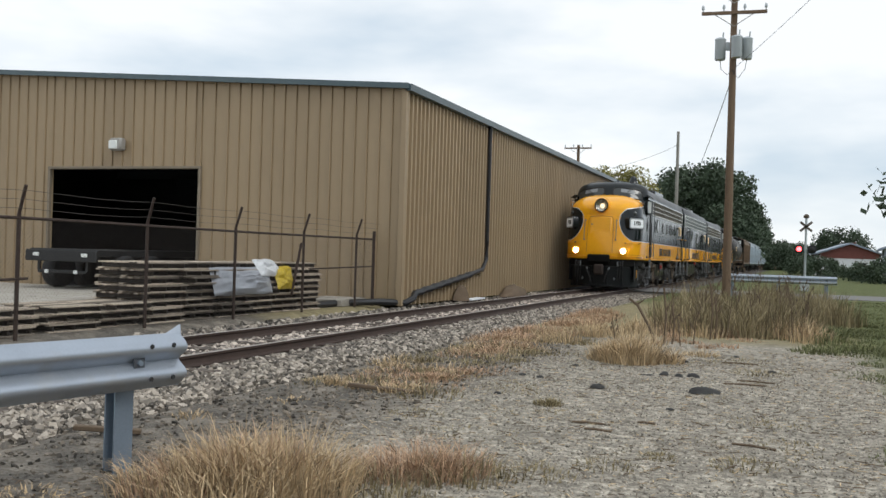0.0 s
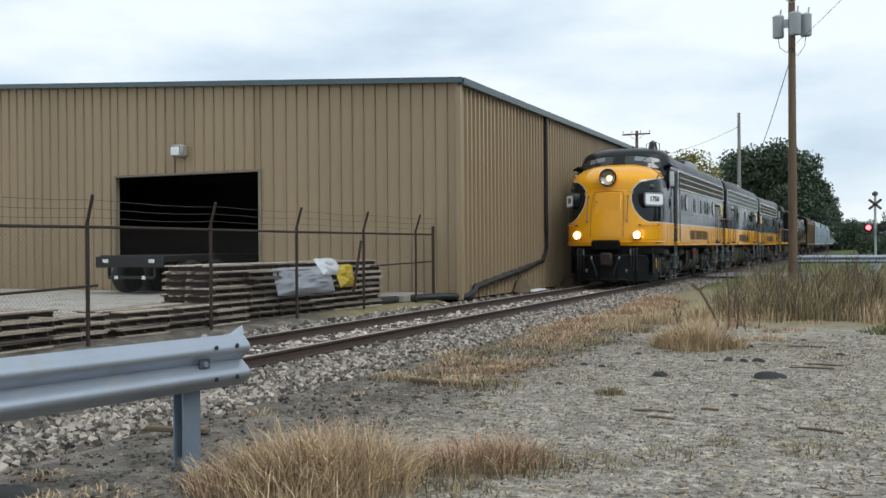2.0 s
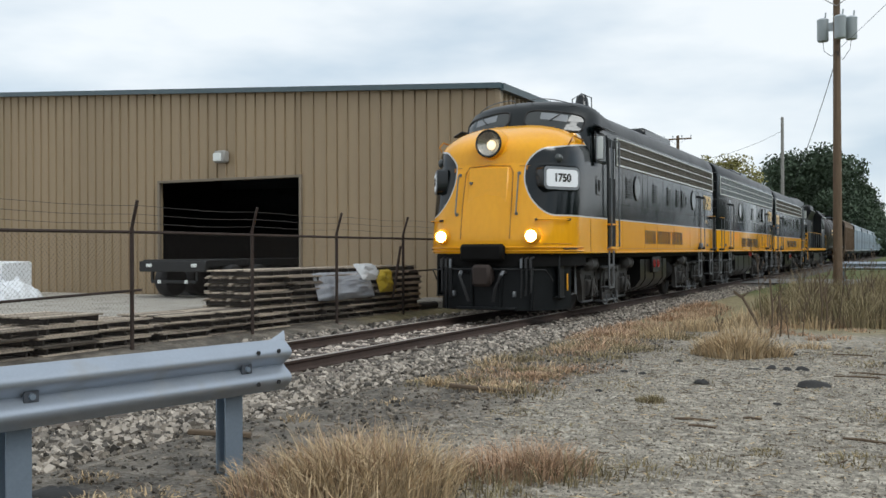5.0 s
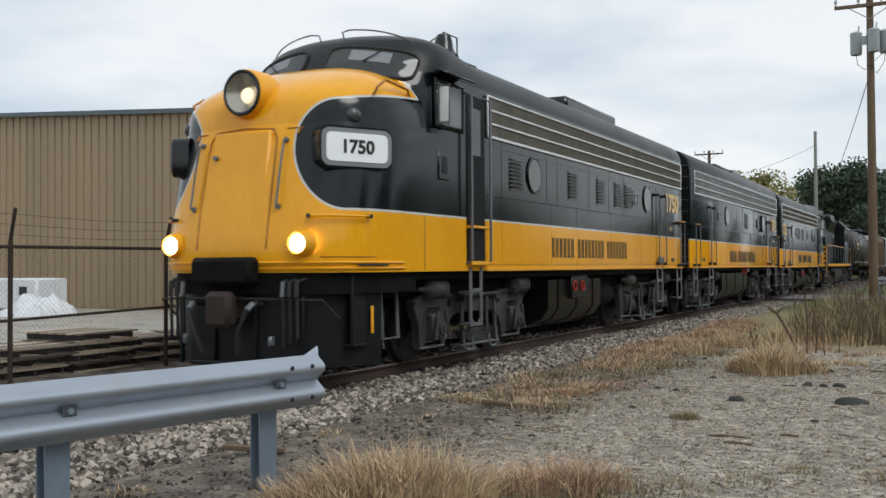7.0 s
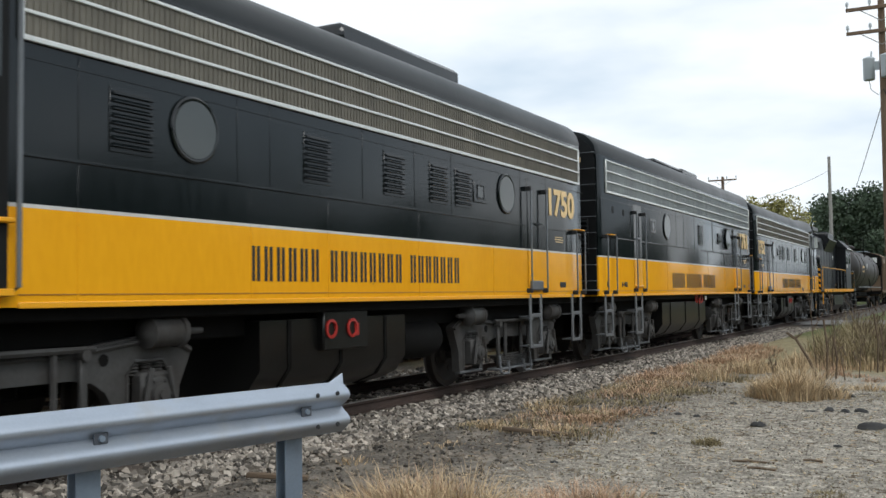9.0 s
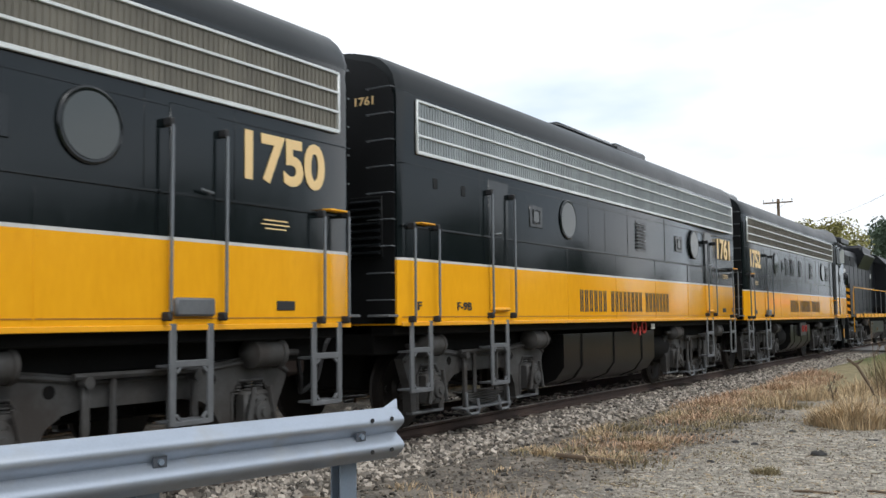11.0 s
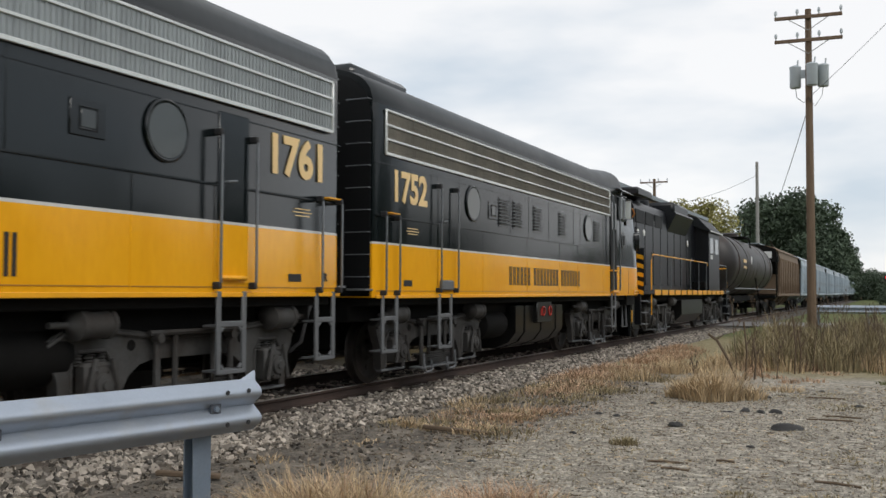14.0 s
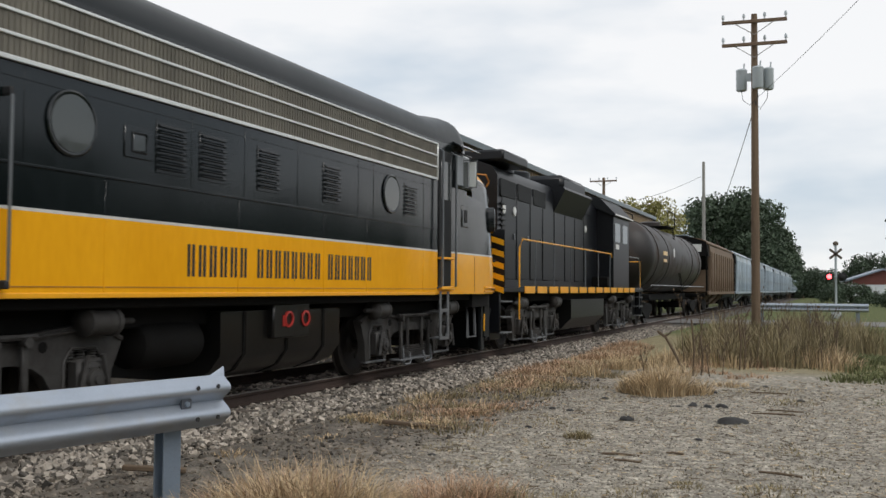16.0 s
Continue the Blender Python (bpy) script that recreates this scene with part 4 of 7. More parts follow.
M_CHUNK = mat("dark_asphalt_chunk", (0.035, 0.034, 0.033), 0.85, var=0.3, scale=8, bump=0.4)
lump("asphalt_chunk", "flat dark chunk of broken asphalt on the lot", "asphalt chunk", pose(-1.0, 11.15, 0.0, 0, 0, 12), (0.19, 0.1, 0.075), M_CHUNK, 1)
for k, (px, py, sx, sy, sz) in enumerate(((-2.15, 10.95, 0.08, 0.06, 0.05), (-2.83, 12.9, 0.07, 0.05, 0.04), (-1.62, 12.65, 0.1, 0.06, 0.05), (-1.43, 12.6, 0.09, 0.06, 0.04), (-1.26, 12.65, 0.1, 0.07, 0.05), (-1.8, 12.5, 0.1, 0.03, 0.02),
                                          (-3.2, 11.6, 0.06, 0.05, 0.03), (-3.0, 9.9, 0.04, 0.04, 0.03), (-2.95, 11.5, 0.05, 0.05, 0.03), (-0.35, 13.8, 0.06, 0.05, 0.03), (-1.55, 14.4, 0.06, 0.05, 0.04), (-3.3, 7.9, 0.04, 0.03, 0.02), (-1.7, 15.2, 0.12, 0.05, 0.03), (-0.9, 15.6, 0.1, 0.04, 0.03), (-1.2, 9.8, 0.05, 0.03, 0.02))):
    lump("asphalt_chunk", "small dark asphalt crumb on the lot", "asphalt chunk", pose(px, py, 0.0, 0, 0, k * 37), (sx, sy, sz), M_CHUNK, 10 + k)
for px, py, l_, a in ((-1.74, 8.6, 0.34, 4), (-1.62, 8.3, 0.24, -6), (-0.62, 12.2, 0.5, 8), (-0.5, 12.6, 0.45, -4), (-0.35, 8.2, 0.35, -14), (-1.3, 8.9, 0.16, 0), (-0.8, 14.6, 0.5, 3)):
    thing("stick", "thin dark stick lying on the lot", "stick", pose(px, py, ground_z(px, py) + 0.008, 0, 0, a), shape=Shape().tube([(-l_ / 2, 0, 0), (-l_ * 0.1, 0.012, 0.004), (l_ / 2, -0.01, 0)], 0.011, 5), material=M_STEM)
for px, py, l_, a in ((-4.05, 9.35, 0.8, 12), (-5.0, 6.2, 0.5, 30)):
    thing("wood_scrap", "dark weathered piece of wood lying in the grass", "wood scrap", pose(px, py, 0.04, 0, 4, a), shape=Shape().box((0, 0, 0), (l_, 0.07, 0.04), 0.008), material=M_STEM)
for px, py in ((-4.75, 4.35), (-5.2, 4.2)):
    lump("tar_patch", "flat black tar lump in the gravel", "tar lump", pose(px, py, -0.01), (0.22, 0.12, 0.05), M_CHUNK, 40 + px)
lump("rubbish_bag", "small grey heap of rubbish at the warehouse wall", "rubbish", pose(-9.9, 28.6, -0.06), (0.28, 0.42, 0.5), M_STEM, 55)
lump("dirt_mound", "brown mound of dirt and dead leaves at the warehouse wall", "dirt mound", pose(-9.8, 34.0, -0.06), (0.35, 1.5, 0.4), M_STEM, 57)
thing("white_board", "white plank lying by the warehouse wall", "plank", pose(-9.75, 29.5, 0.0, 0, 0, 3), shape=Shape().box((0, 0, 0.03), (0.3, 1.6, 0.05), 0.01), material=M_WHITE)
tagged(new("pavement_slab", Shape().box((-11.6, 23.2, 0.1), (1.2, 1.5, 0.2), 0.03).mesh("pavement_slab", M_CONCRETE)), "pale concrete slab at the warehouse corner", "pavement", kind="structure")

# ---- trees ----
def tree(label, height, spread, leaf, seed, leaves=5200, size=0.55):
    """Tapered trunk, limbs, and a crown of leaf clumps with an uneven outline."""
    r = random.Random(seed)
    rs = np.random.RandomState(seed)
    t = thing("tree", label, "tree", group="trees along the track")
    part("trunk", Shape().rod((0, 0, -0.2), (0.2, 0.1, height * 0.5), height * 0.028, 10, height * 0.014), M_BARK, t)
    clumps = []
    for k in range(44):
        a, f = r.uniform(0, 6.283), r.uniform(0.12, 1.0)
        wide = spread * (1 - 0.65 * max(0, f - 0.35) ** 1.5) * (0.75 + 0.25 * math.sin(f * 3.1))
        q = wide * math.sqrt(r.uniform(0.15, 1))
        c = Vector((math.cos(a) * q, math.sin(a) * q, height * (0.12 + 0.8 * f)))
        clumps.append((c, spread * r.uniform(0.24, 0.40)))
    for k in range(7):
        c = clumps[k][0]
        part("limb", Shape().rod((0.1, 0.05, height * 0.25 + k * 0.4), c, height * 0.012, 6, 0.04), M_BARK, t)
    pos = []
    for c, rad in clumps:
        m = int(leaves / len(clumps))
        d = rs.normal(size=(m, 3))
        d /= np.linalg.norm(d, axis=1)[:, None]
        d *= (rad * (0.25 + 0.8 * rs.rand(m) ** 0.6))[:, None] * [1, 1, 0.85]
        pos.append(d + np.array(c))
    pos = np.concatenate(pos)
    m = len(pos)
    u, w = rs.normal(size=(m, 3)), rs.normal(size=(m, 3))
    u /= np.linalg.norm(u, axis=1)[:, None]
    w -= u * (u * w).sum(1)[:, None]
    w /= np.linalg.norm(w, axis=1)[:, None]
    sz = size * (0.5 + rs.rand(m))[:, None]
    v = np.stack([pos - u * sz * 0.5, pos - w * sz * 0.3, pos + u * sz * 0.5, pos + w * sz * 0.3], 1)
    me = bpy.data.meshes.new("crown")
    me.from_pydata(v.reshape(-1, 3).tolist(), [], np.arange(m * 4).reshape(-1, 4).tolist())
    me.materials.append(leaf)
    part("crown", me, leaf, t, "dense uneven crown of small leaves", kind="stuff")
    return t


big = tree("large dark green leafy tree beyond the track", 19, 9.0, M_LEAF, 3, 22000, 0.55)
big.matrix_basis = pose(-16.0, 168, -1.7)
for px, py, a, k in ((-14.8, 182, 140, 0.86), (-20.0, 192, 200, 0.84), (-15.6, 205, 250, 0.78), (-15.6, 235, 320, 0.7), (-15.6, 262, 20, 0.66), (-16, 300, 100, 0.65), (-16, 340, 170, 0.68)):
    copy_thing(big, pose(px, py, (k - 1) * 8, 0, 0, a))
yel = tree("yellowing tree behind the warehouse", 15, 6.5, M_LEAFY, 8, 11000, 0.45)
yel.matrix_basis = pose(-26.6, 150, 0.8)
copy_thing(yel, pose(-32, 165, -0.3, 0, 0, 120))
bush = tree("rounded green tree behind the houses", 9, 5.5, M_LEAF, 14, 9000, 0.4)
bush.matrix_basis = pose(7.2, 200, -0.2)
for px, py, a, z in ((-3.5, 215, 200, -3.0), (2, 240, 300, -2.4), (22, 140, 30, 1), (31, 150, 90, 0), (-2, 262, 120, -1.5), (14, 260, 70, -3.0)):
    copy_thing(bush, pose(px, py, z, 0, 0, a))
# a tree line out of view, added so the dark paint mirrors less sky
reflection_tree = tree("green leafy tree out of view, added for reflections in the paint", 19, 9.0, M_LEAF, 31, 9000, 1.3)
reflection_tree.matrix_basis = pose(50, -58, -7)
for k in range(15):
    copy_thing(reflection_tree, pose(50 + 5 * math.sin(k * 2.3), -45 + k * 13, -7.5 + 2 * math.sin(k * 1.7), 0, 0, k * 53))
# a near bough that hangs in from the right
bough = thing("tree_bough", "leafy bough hanging in over the grass verge", "tree", pose(1.9, 20.2, -0.2))
part("trunk", Shape().rod((2.6, 1.5, -0.2), (2.4, 1.4, 5.2), 0.22, 10, 0.14), M_BARK, bough)
part("limb", Shape().tube([(2.45, 1.4, 3.4), (1.4, 0.8, 3.6), (0.5, 0.2, 3.4), (-0.35, -0.1, 3.0)], 0.045, 6), M_BARK, bough)
rs_b = np.random.RandomState(4)
pb = np.concatenate([np.array([c]) + rs_b.normal(size=(n_, 3)) * s_ for c, n_, s_ in (((-0.2, 0, 3.0), 240, 0.22), ((0.3, 0.1, 3.4), 260, 0.28), ((0.9, 0.4, 3.2), 300, 0.35), ((1.4, 0.7, 3.9), 400, 0.5), ((2.2, 1.2, 4.8), 900, 0.9))])
ub, wb = rs_b.normal(size=(len(pb), 3)) * 0.045, rs_b.normal(size=(len(pb), 3)) * 0.03
mb = bpy.data.meshes.new("leaves")
mb.from_pydata(np.stack([pb - ub, pb - wb, pb + ub, pb + wb], 1).reshape(-1, 3).tolist(), [], np.arange(len(pb) * 4).reshape(-1, 4).tolist())
mb.materials.append(M_LEAF)
part("leaves", mb, M_LEAF, bough, kind="stuff")

# ---- road crossing and houses far off ----
road = Shape().box((0, 47.5, 0.0), (160, 6.0, 0.05), 0.02)
tagged(new("road", road.mesh("road", mat("grey_road", (0.16, 0.155, 0.15), 0.9, var=0.15, scale=1, fine=20, bump=0.2))), "grey asphalt road over the crossing", "road", kind="structure")
sig = thing("crossing_signal", "railway crossing signal with a small crossbuck and red light lit", "crossing signal", pose(0.32, 56, 0))
part("mast", Shape().rod((0, 0, 0), (0, 0, 4.0), 0.06, 8), M_CANS, sig)
part("cap", Shape().lathe([(0, 0.06), (0.02, 0.13), (0.14, 0.15), (0.22, 0.08), (0.24, 0.01)], (0, 0, 3.95), (0, 0, 6), 12), M_BARK, sig, "dark bell at the mast's top")
part("base", Shape().box((0, 0, 0.2), (0.5, 0.5, 0.4), 0.04), M_CANS, sig)
for a in (40, -40):
    part("crossbuck_arm", Shape().box((0, -0.1, 0), (0.8, 0.03, 0.125), 0.005), M_BARK, sig, "dark weathered crossbuck arm", at=pose(0, 0, 3.5, 0, a, 0))
for sx in (-0.33, 0.33):
    hd = part("light_hood", Shape().lathe([(0, 0.24), (0.02, 0.24), (0.03, 0.13), (0.25, 0.14)], (sx, -0.1, 2.27), (sx, -3, 2.27), 16), M_RUBBER, sig, "black light disc and hood")
    part("lens", Shape().lathe([(0, 0.13), (0.02, 0.1)], (sx, -0.355, 2.27), (sx, -3, 2.27), 14), M_RED if sx < 0 else M_RUBBER, hd, "red lens")
part("light_bar", Shape().rod((-0.42, -0.05, 2.27), (0.42, -0.05, 2.27), 0.03, 6), M_CANS, sig)

M_BLUEROOF = mat("blue_grey_roof", (0.22, 0.26, 0.32), 0.5, var=0.15)
M_GABLE = mat("red_brown_gable_boards", (0.16, 0.05, 0.04), 0.7, var=0.2)


def house(label, at, wide, deep, wall_h, roof_h, wall, gable, roofing):
    """Gable end towards -y."""
    h = thing("house", label, "house", at, group="far houses")
    part("wall", Shape().box((0, 0, wall_h / 2), (wide, deep, wall_h), 0.02), wall, h)
    part("gable", Shape().prism([(-wide / 2, wall_h - 0.55), (wide / 2, wall_h - 0.55), (wide / 2, wall_h + 0.05), (0, wall_h + roof_h), (-wide / 2, wall_h + 0.05)], "y", -deep / 2 - 0.06, deep / 2 + 0.06), gable, h, "boarded gable")
    for sx in (-1, 1):
        rf = Shape().prism([(0, wall_h + roof_h), (0, wall_h + roof_h + 0.2), (sx * (wide / 2 + 0.5), wall_h + 0.1), (sx * (wide / 2 + 0.5), wall_h - 0.1)], "y", -deep / 2 - 0.5, deep / 2 + 0.5)
        part("roof_slope", rf, roofing, h, "low pitched roof slope")
    part("chimney", Shape().box((wide * 0.15, 0.5, wall_h + roof_h * 0.9), (0.5, 0.5, 0.9), 0.03), gable, h)
    for k in range(2):
        wx = -wide * 0.25 + k * wide * 0.45
        w = part("window", Shape().box((wx, -deep / 2 - 0.02, wall_h * 0.45), (1.0, 0.08, 1.0), 0.02), M_WINDOW, h)
        part("sill", Shape().box((wx, -deep / 2 - 0.05, wall_h * 0.45 - 0.55), (1.2, 0.12, 0.08), 0.01), M_WHITE, w)
    return h


house("low white house with a red-brown gable and blue-grey roof", pose(5.9, 140, 0, 0, 0, 4), 7.2, 11, 2.9, 1.3, M_WHITE, M_GABLE, M_BLUEROOF)
M_GREYSIDE = mat("pale_grey_siding", (0.34, 0.37, 0.42), 0.6, var=0.1)
house("pale grey house at the far street", pose(11.4, 96, 0, 0, 0, -3), 8.4, 9, 2.9, 1.6, M_GREYSIDE, M_GREYSIDE, M_BLUEROOF)
house("white house among far trees", pose(24, 110, 0, 0, 0, 10), 9, 8, 3.0, 2.0, M_WHITE, M_WHITE, M_SHINGLE)
shrub = tree("low dark shrub before the far houses", 2.2, 2.1, M_LEAF, 44, 3000, 0.22)
shrub.matrix_basis = pose(2.4, 118, 0)
for px, py, a, z in ((5.0, 124, 60, -1.0), (8.2, 122, 130, -0.9), (0.5, 128, 200, 0.0), (7.0, 88, 20, -0.2), (5.8, 100, 300, -0.6)):
    copy_thing(shrub, pose(px, py, z, 0, 0, a))


# ---- train materials ----
def livery_material():
    """Dark upper body, yellow lower body under a white line; on the nose yellow with a dark rounded panel at each side."""
    m = bpy.data.materials.new("locomotive_livery")
    m.use_nodes = True
    n, l = m.node_tree.nodes, m.node_tree.links
    p = n["Principled BSDF"]
    co = n.new("ShaderNodeTexCoord")
    sep = n.new("ShaderNodeSeparateXYZ")
    l.new(co.outputs["Object"], sep.inputs[0])
    Y, Z = sep.outputs["Y"], sep.outputs["Z"]

    def op(kind, a, b=0.0):
        q = n.new("ShaderNodeMath")
        q.operation = kind
        for i, v in ((0, a), (1, b)):
            if isinstance(v, (int, float)):
                q.inputs[i].default_value = v
            else:
                l.new(v, q.inputs[i])
        return q.outputs[0]

    def pick(mask, a, b):
        """a where mask is 0, b where it is 1"""
        return op("ADD", op("MULTIPLY", a, op("SUBTRACT", 1.0, mask)), op("MULTIPLY", b, mask))
    line = op("SUBTRACT", 2.09, Z)
    arc = op("SUBTRACT", op("ADD", Y, 15.68), op("MULTIPLY", op("SUBTRACT", 1.58, op("ABSOLUTE", sep.outputs["X"])), 0.9))
    ey = op("DIVIDE", arc, 0.72)
    ez = op("DIVIDE", op("SUBTRACT", Z, 2.765), 0.675)
    ell = op("MULTIPLY", op("SUBTRACT", op("SQRT", op("ADD", op("MULTIPLY", ey, ey), op("MULTIPLY", ez, ez))), 1.0), 0.69)
    top = op("SUBTRACT", Z, op("ADD", 3.44, op("MULTIPLY", arc, 0.10)))
    slab = op("MAXIMUM", top, line)
    panel = pick(op("LESS_THAN", arc, 0.0), slab, ell)
    tongue = op("MULTIPLY", op("LESS_THAN", Y, -13.85), op("LESS_THAN", op("ADD", Z, op("MULTIPLY", op("ADD", Y, 14.33), 0.5)), 4.09))
    dist = pick(tongue, line, panel)
    yellow = op("GREATER_THAN", dist, 0.0)
    tip = op("MULTIPLY", op("MULTIPLY", tongue, op("GREATER_THAN", Y, -13.91)), op("GREATER_THAN", top, 0.0))
    white = op("MAXIMUM", op("MULTIPLY", yellow, op("LESS_THAN", dist, 0.03)), tip)
    big, small = n.new("ShaderNodeTexNoise"), n.new("ShaderNodeTexNoise")
    mp = n.new("ShaderNodeMapping")
    mp.inputs["Scale"].default_value = (1, 1, 0.3)
    l.new(co.outputs["Object"], mp.inputs["Vector"])
    for t, s in ((big, 1.1), (small, 14.0)):
        t.inputs["Scale"].default_value, t.inputs["Detail"].default_value = s, 7.0
        l.new(mp.outputs["Vector"], t.inputs["Vector"])

    def ramp(fac, *stops):
        r = n.new("ShaderNodeValToRGB")
        for q, (pos, c) in zip(r.color_ramp.elements, stops):
            q.position, q.color = pos, (*c, 1)
        l.new(fac, r.inputs["Fac"])
        return r.outputs["Color"]

    def mix(fac, a, b):
        q = n.new("ShaderNodeMix")
        q.data_type = "RGBA"
        l.new(fac, q.inputs["Factor"])
        l.new(a, q.inputs["A"])
        l.new(b, q.inputs["B"])
        return q.outputs["Result"]
    worn = op("ADD", op("MULTIPLY", big.outputs["Fac"], 0.6), op("MULTIPLY", small.outputs["Fac"], 0.4))
    dark = ramp(worn, (0.3, (0.003, 0.005, 0.0056)), (0.72, (0.009, 0.0125, 0.0135)))
    gold = ramp(worn, (0.32, (0.80, 0.355, 0.010)), (0.7, (0.92, 0.435, 0.014)))
    pale = ramp(worn, (0.3, (0.5, 0.49, 0.47)), (0.7, (0.68, 0.67, 0.65)))
    colour = mix(white, mix(yellow, dark, gold), pale)
    l.new(colour, p.inputs["Base Color"])
    rr = n.new("ShaderNodeMapRange")
    l.new(worn, rr.inputs["Value"])
    rr.inputs["From Min"].default_value, rr.inputs["From Max"].default_value = 0.3, 0.7
    rr.inputs["To Min"].default_value, rr.inputs["To Max"].default_value = 0.09, 0.20
    roof_soot = op("GREATER_THAN", op("ADD", Z, op("MULTIPLY", big.outputs["Fac"], 0.06)), 4.07)
    l.new(op("ADD", rr.outputs["Result"], op("MULTIPLY", roof_soot, 0.24)), p.inputs["Roughness"])
    l.new(op("SUBTRACT", 0.42, op("MULTIPLY", roof_soot, 0.08)), p.inputs["Specular IOR Level"])
    bp = n.new("ShaderNodeBump")
    bp.inputs["Strength"].default_value, bp.inputs["Distance"].default_value = 0.07, 0.02
    l.new(big.outputs["Fac"], bp.inputs["Height"])
    l.new(bp.outputs["Normal"], p.inputs["Normal"])
    return m


M_LIVERY = livery_material()
M_BLACK = mat("black_loco_paint", (0.006, 0.008, 0.009), 0.18, spec=0.5, var=0.3, scale=1.5, fine=12, bump=0.05)
M_HOODBLACK = mat("faded_black_hood_paint", (0.006, 0.007, 0.009), 0.38, spec=0.28, var=0.35, scale=1.5, fine=12, bump=0.05)
M_ENDBLACK = mat("sooty_end_sheet", (0.005, 0.0055, 0.006), 0.6, var=0.3, spec=0.3)
M_YELLOW = mat("yellow_loco_paint", (0.85, 0.39, 0.011), 0.35, var=0.1, scale=1.5, fine=12, bump=0.03)
M_SEAM = mat("grimy_yellow_seam", (0.40, 0.16, 0.008), 0.6, var=0.2)
M_PALEPAINT = mat("white_loco_paint", (0.66, 0.66, 0.64), 0.4, var=0.08)
M_GRILLE_DARK = mat("brown_grille", (0.15, 0.137, 0.11), 0.5, 0.2, var=0.4, scale=1.0, fine=9, bump=0.05, stretch=(1, 3, 0.3))
M_GRILLE_PALE = mat("silver_grille", (0.30, 0.32, 0.32), 0.4, 0.4, var=0.35, scale=1.0, fine=9, bump=0.05, stretch=(1, 3, 0.3))
M_BRIGHT = mat("bright_grille_strip", (0.68, 0.69, 0.67), 0.35, 0.4, var=0.15, scale=2, fine=20, bump=0.03)
M_TRUCK = mat("dusty_truck_casting", (0.05, 0.049, 0.047), 0.6, var=0.4, scale=3, fine=25, bump=0.25, dirt=(0.035, 0.03, 0.026), dirt_amount=0.7, dirt_scale=2)
M_TRUCKDARK = mat("oily_dark_truck_casting", (0.034, 0.032, 0.03), 0.6, var=0.4, scale=3, fine=25, bump=0.25, dirt=(0.02, 0.017, 0.015), dirt_amount=0.6, dirt_scale=2)
M_STEP = mat("grey_step_paint", (0.115, 0.12, 0.125), 0.55, var=0.25, scale=5, fine=30, bump=0.1)
M_GRAB = mat("grey_grab_iron", (0.15, 0.16, 0.17), 0.4, 0.3, var=0.15)
M_UNDER = mat("sooty_underframe", (0.006, 0.0056, 0.0052), 0.8, spec=0.15, var=0.4, scale=3, fine=20, bump=0.2)
M_PILOT = mat("worn_black_pilot", (0.007, 0.0085, 0.0095), 0.5, spec=0.25, var=0.4, scale=4, fine=20, bump=0.15)
M_TANKBLK = mat("black_fuel_tank", (0.006, 0.0058, 0.0055), 0.32, spec=0.45, var=0.4, scale=1.5, fine=14, bump=0.1)
M_WHEEL = mat("oily_wheel_steel", (0.035, 0.03, 0.027), 0.55, 0.5, var=0.3)
M_PORT = glass("pale_port_glass", (0.06, 0.066, 0.064), 0.04)
M_BOARD = glow("lit_number_board", (0.8, 0.82, 0.84), 0.12)
M_RIM = mat("grey_board_rim", (0.22, 0.235, 0.25), 0.45, var=0.1)
M_INK = mat("black_lettering", (0.02, 0.018, 0.015), 0.5, var=0.2)
M_CREAM = mat("cream_lettering", (0.80, 0.57, 0.27), 0.45, var=0.06)
M_HEADLIGHT = glow("burning_headlight", (1.0, 0.82, 0.52), 14.0)
M_DIMLIGHT = glow("dim_headlight", (1.0, 0.82, 0.55), 1.0)
M_REFLECTOR = mat("headlight_reflector", (0.45, 0.42, 0.36), 0.25, 0.8, var=0.05)
M_RUSTYCOUPLER = mat("rusty_coupler", (0.028, 0.018, 0.014), 0.8, var=0.3)
M_TANKCAR = mat("black_tank_car", (0.017, 0.013, 0.011), 0.5, var=0.4, scale=0.8, fine=8, bump=0.05, dirt=(0.06, 0.04, 0.031), dirt_amount=0.35)
M_BROWNCAR = mat("brown_hopper_paint", (0.15, 0.10, 0.062), 0.7, var=0.25, scale=0.8, fine=9, bump=0.05)
M_GREYCAR = mat("grey_hopper_paint", (0.36, 0.42, 0.47), 0.6, var=0.15, scale=0.8, fine=9, bump=0.05, each=0.22, dirt=(0.24, 0.22, 0.2), dirt_amount=0.3)

S_ROWS = [(0.0, 56.0), (0.5, 53.73), (1.0, 51.46), (1.5, 49.22), (2.0, 47.0), (2.5, 44.8), (3.0, 42.6), (3.5, 40.4), (4.0, 38.2), (6.5, 27.42), (7.0, 25.21),
          (7.5, 23.07), (8.0, 20.94), (10.5, 10.27), (11.0, 8.13), (11.5, 6.04), (12.0, 3.94), (12.5, 1.82), (13.0, -0.33), (13.5, -2.48), (14.0, -4.66),
          (14.5, -6.8), (15.0, -8.92), (15.5, -10.95), (16.0, -12.95)]
VEHICLES, WHEELSETS = [], []


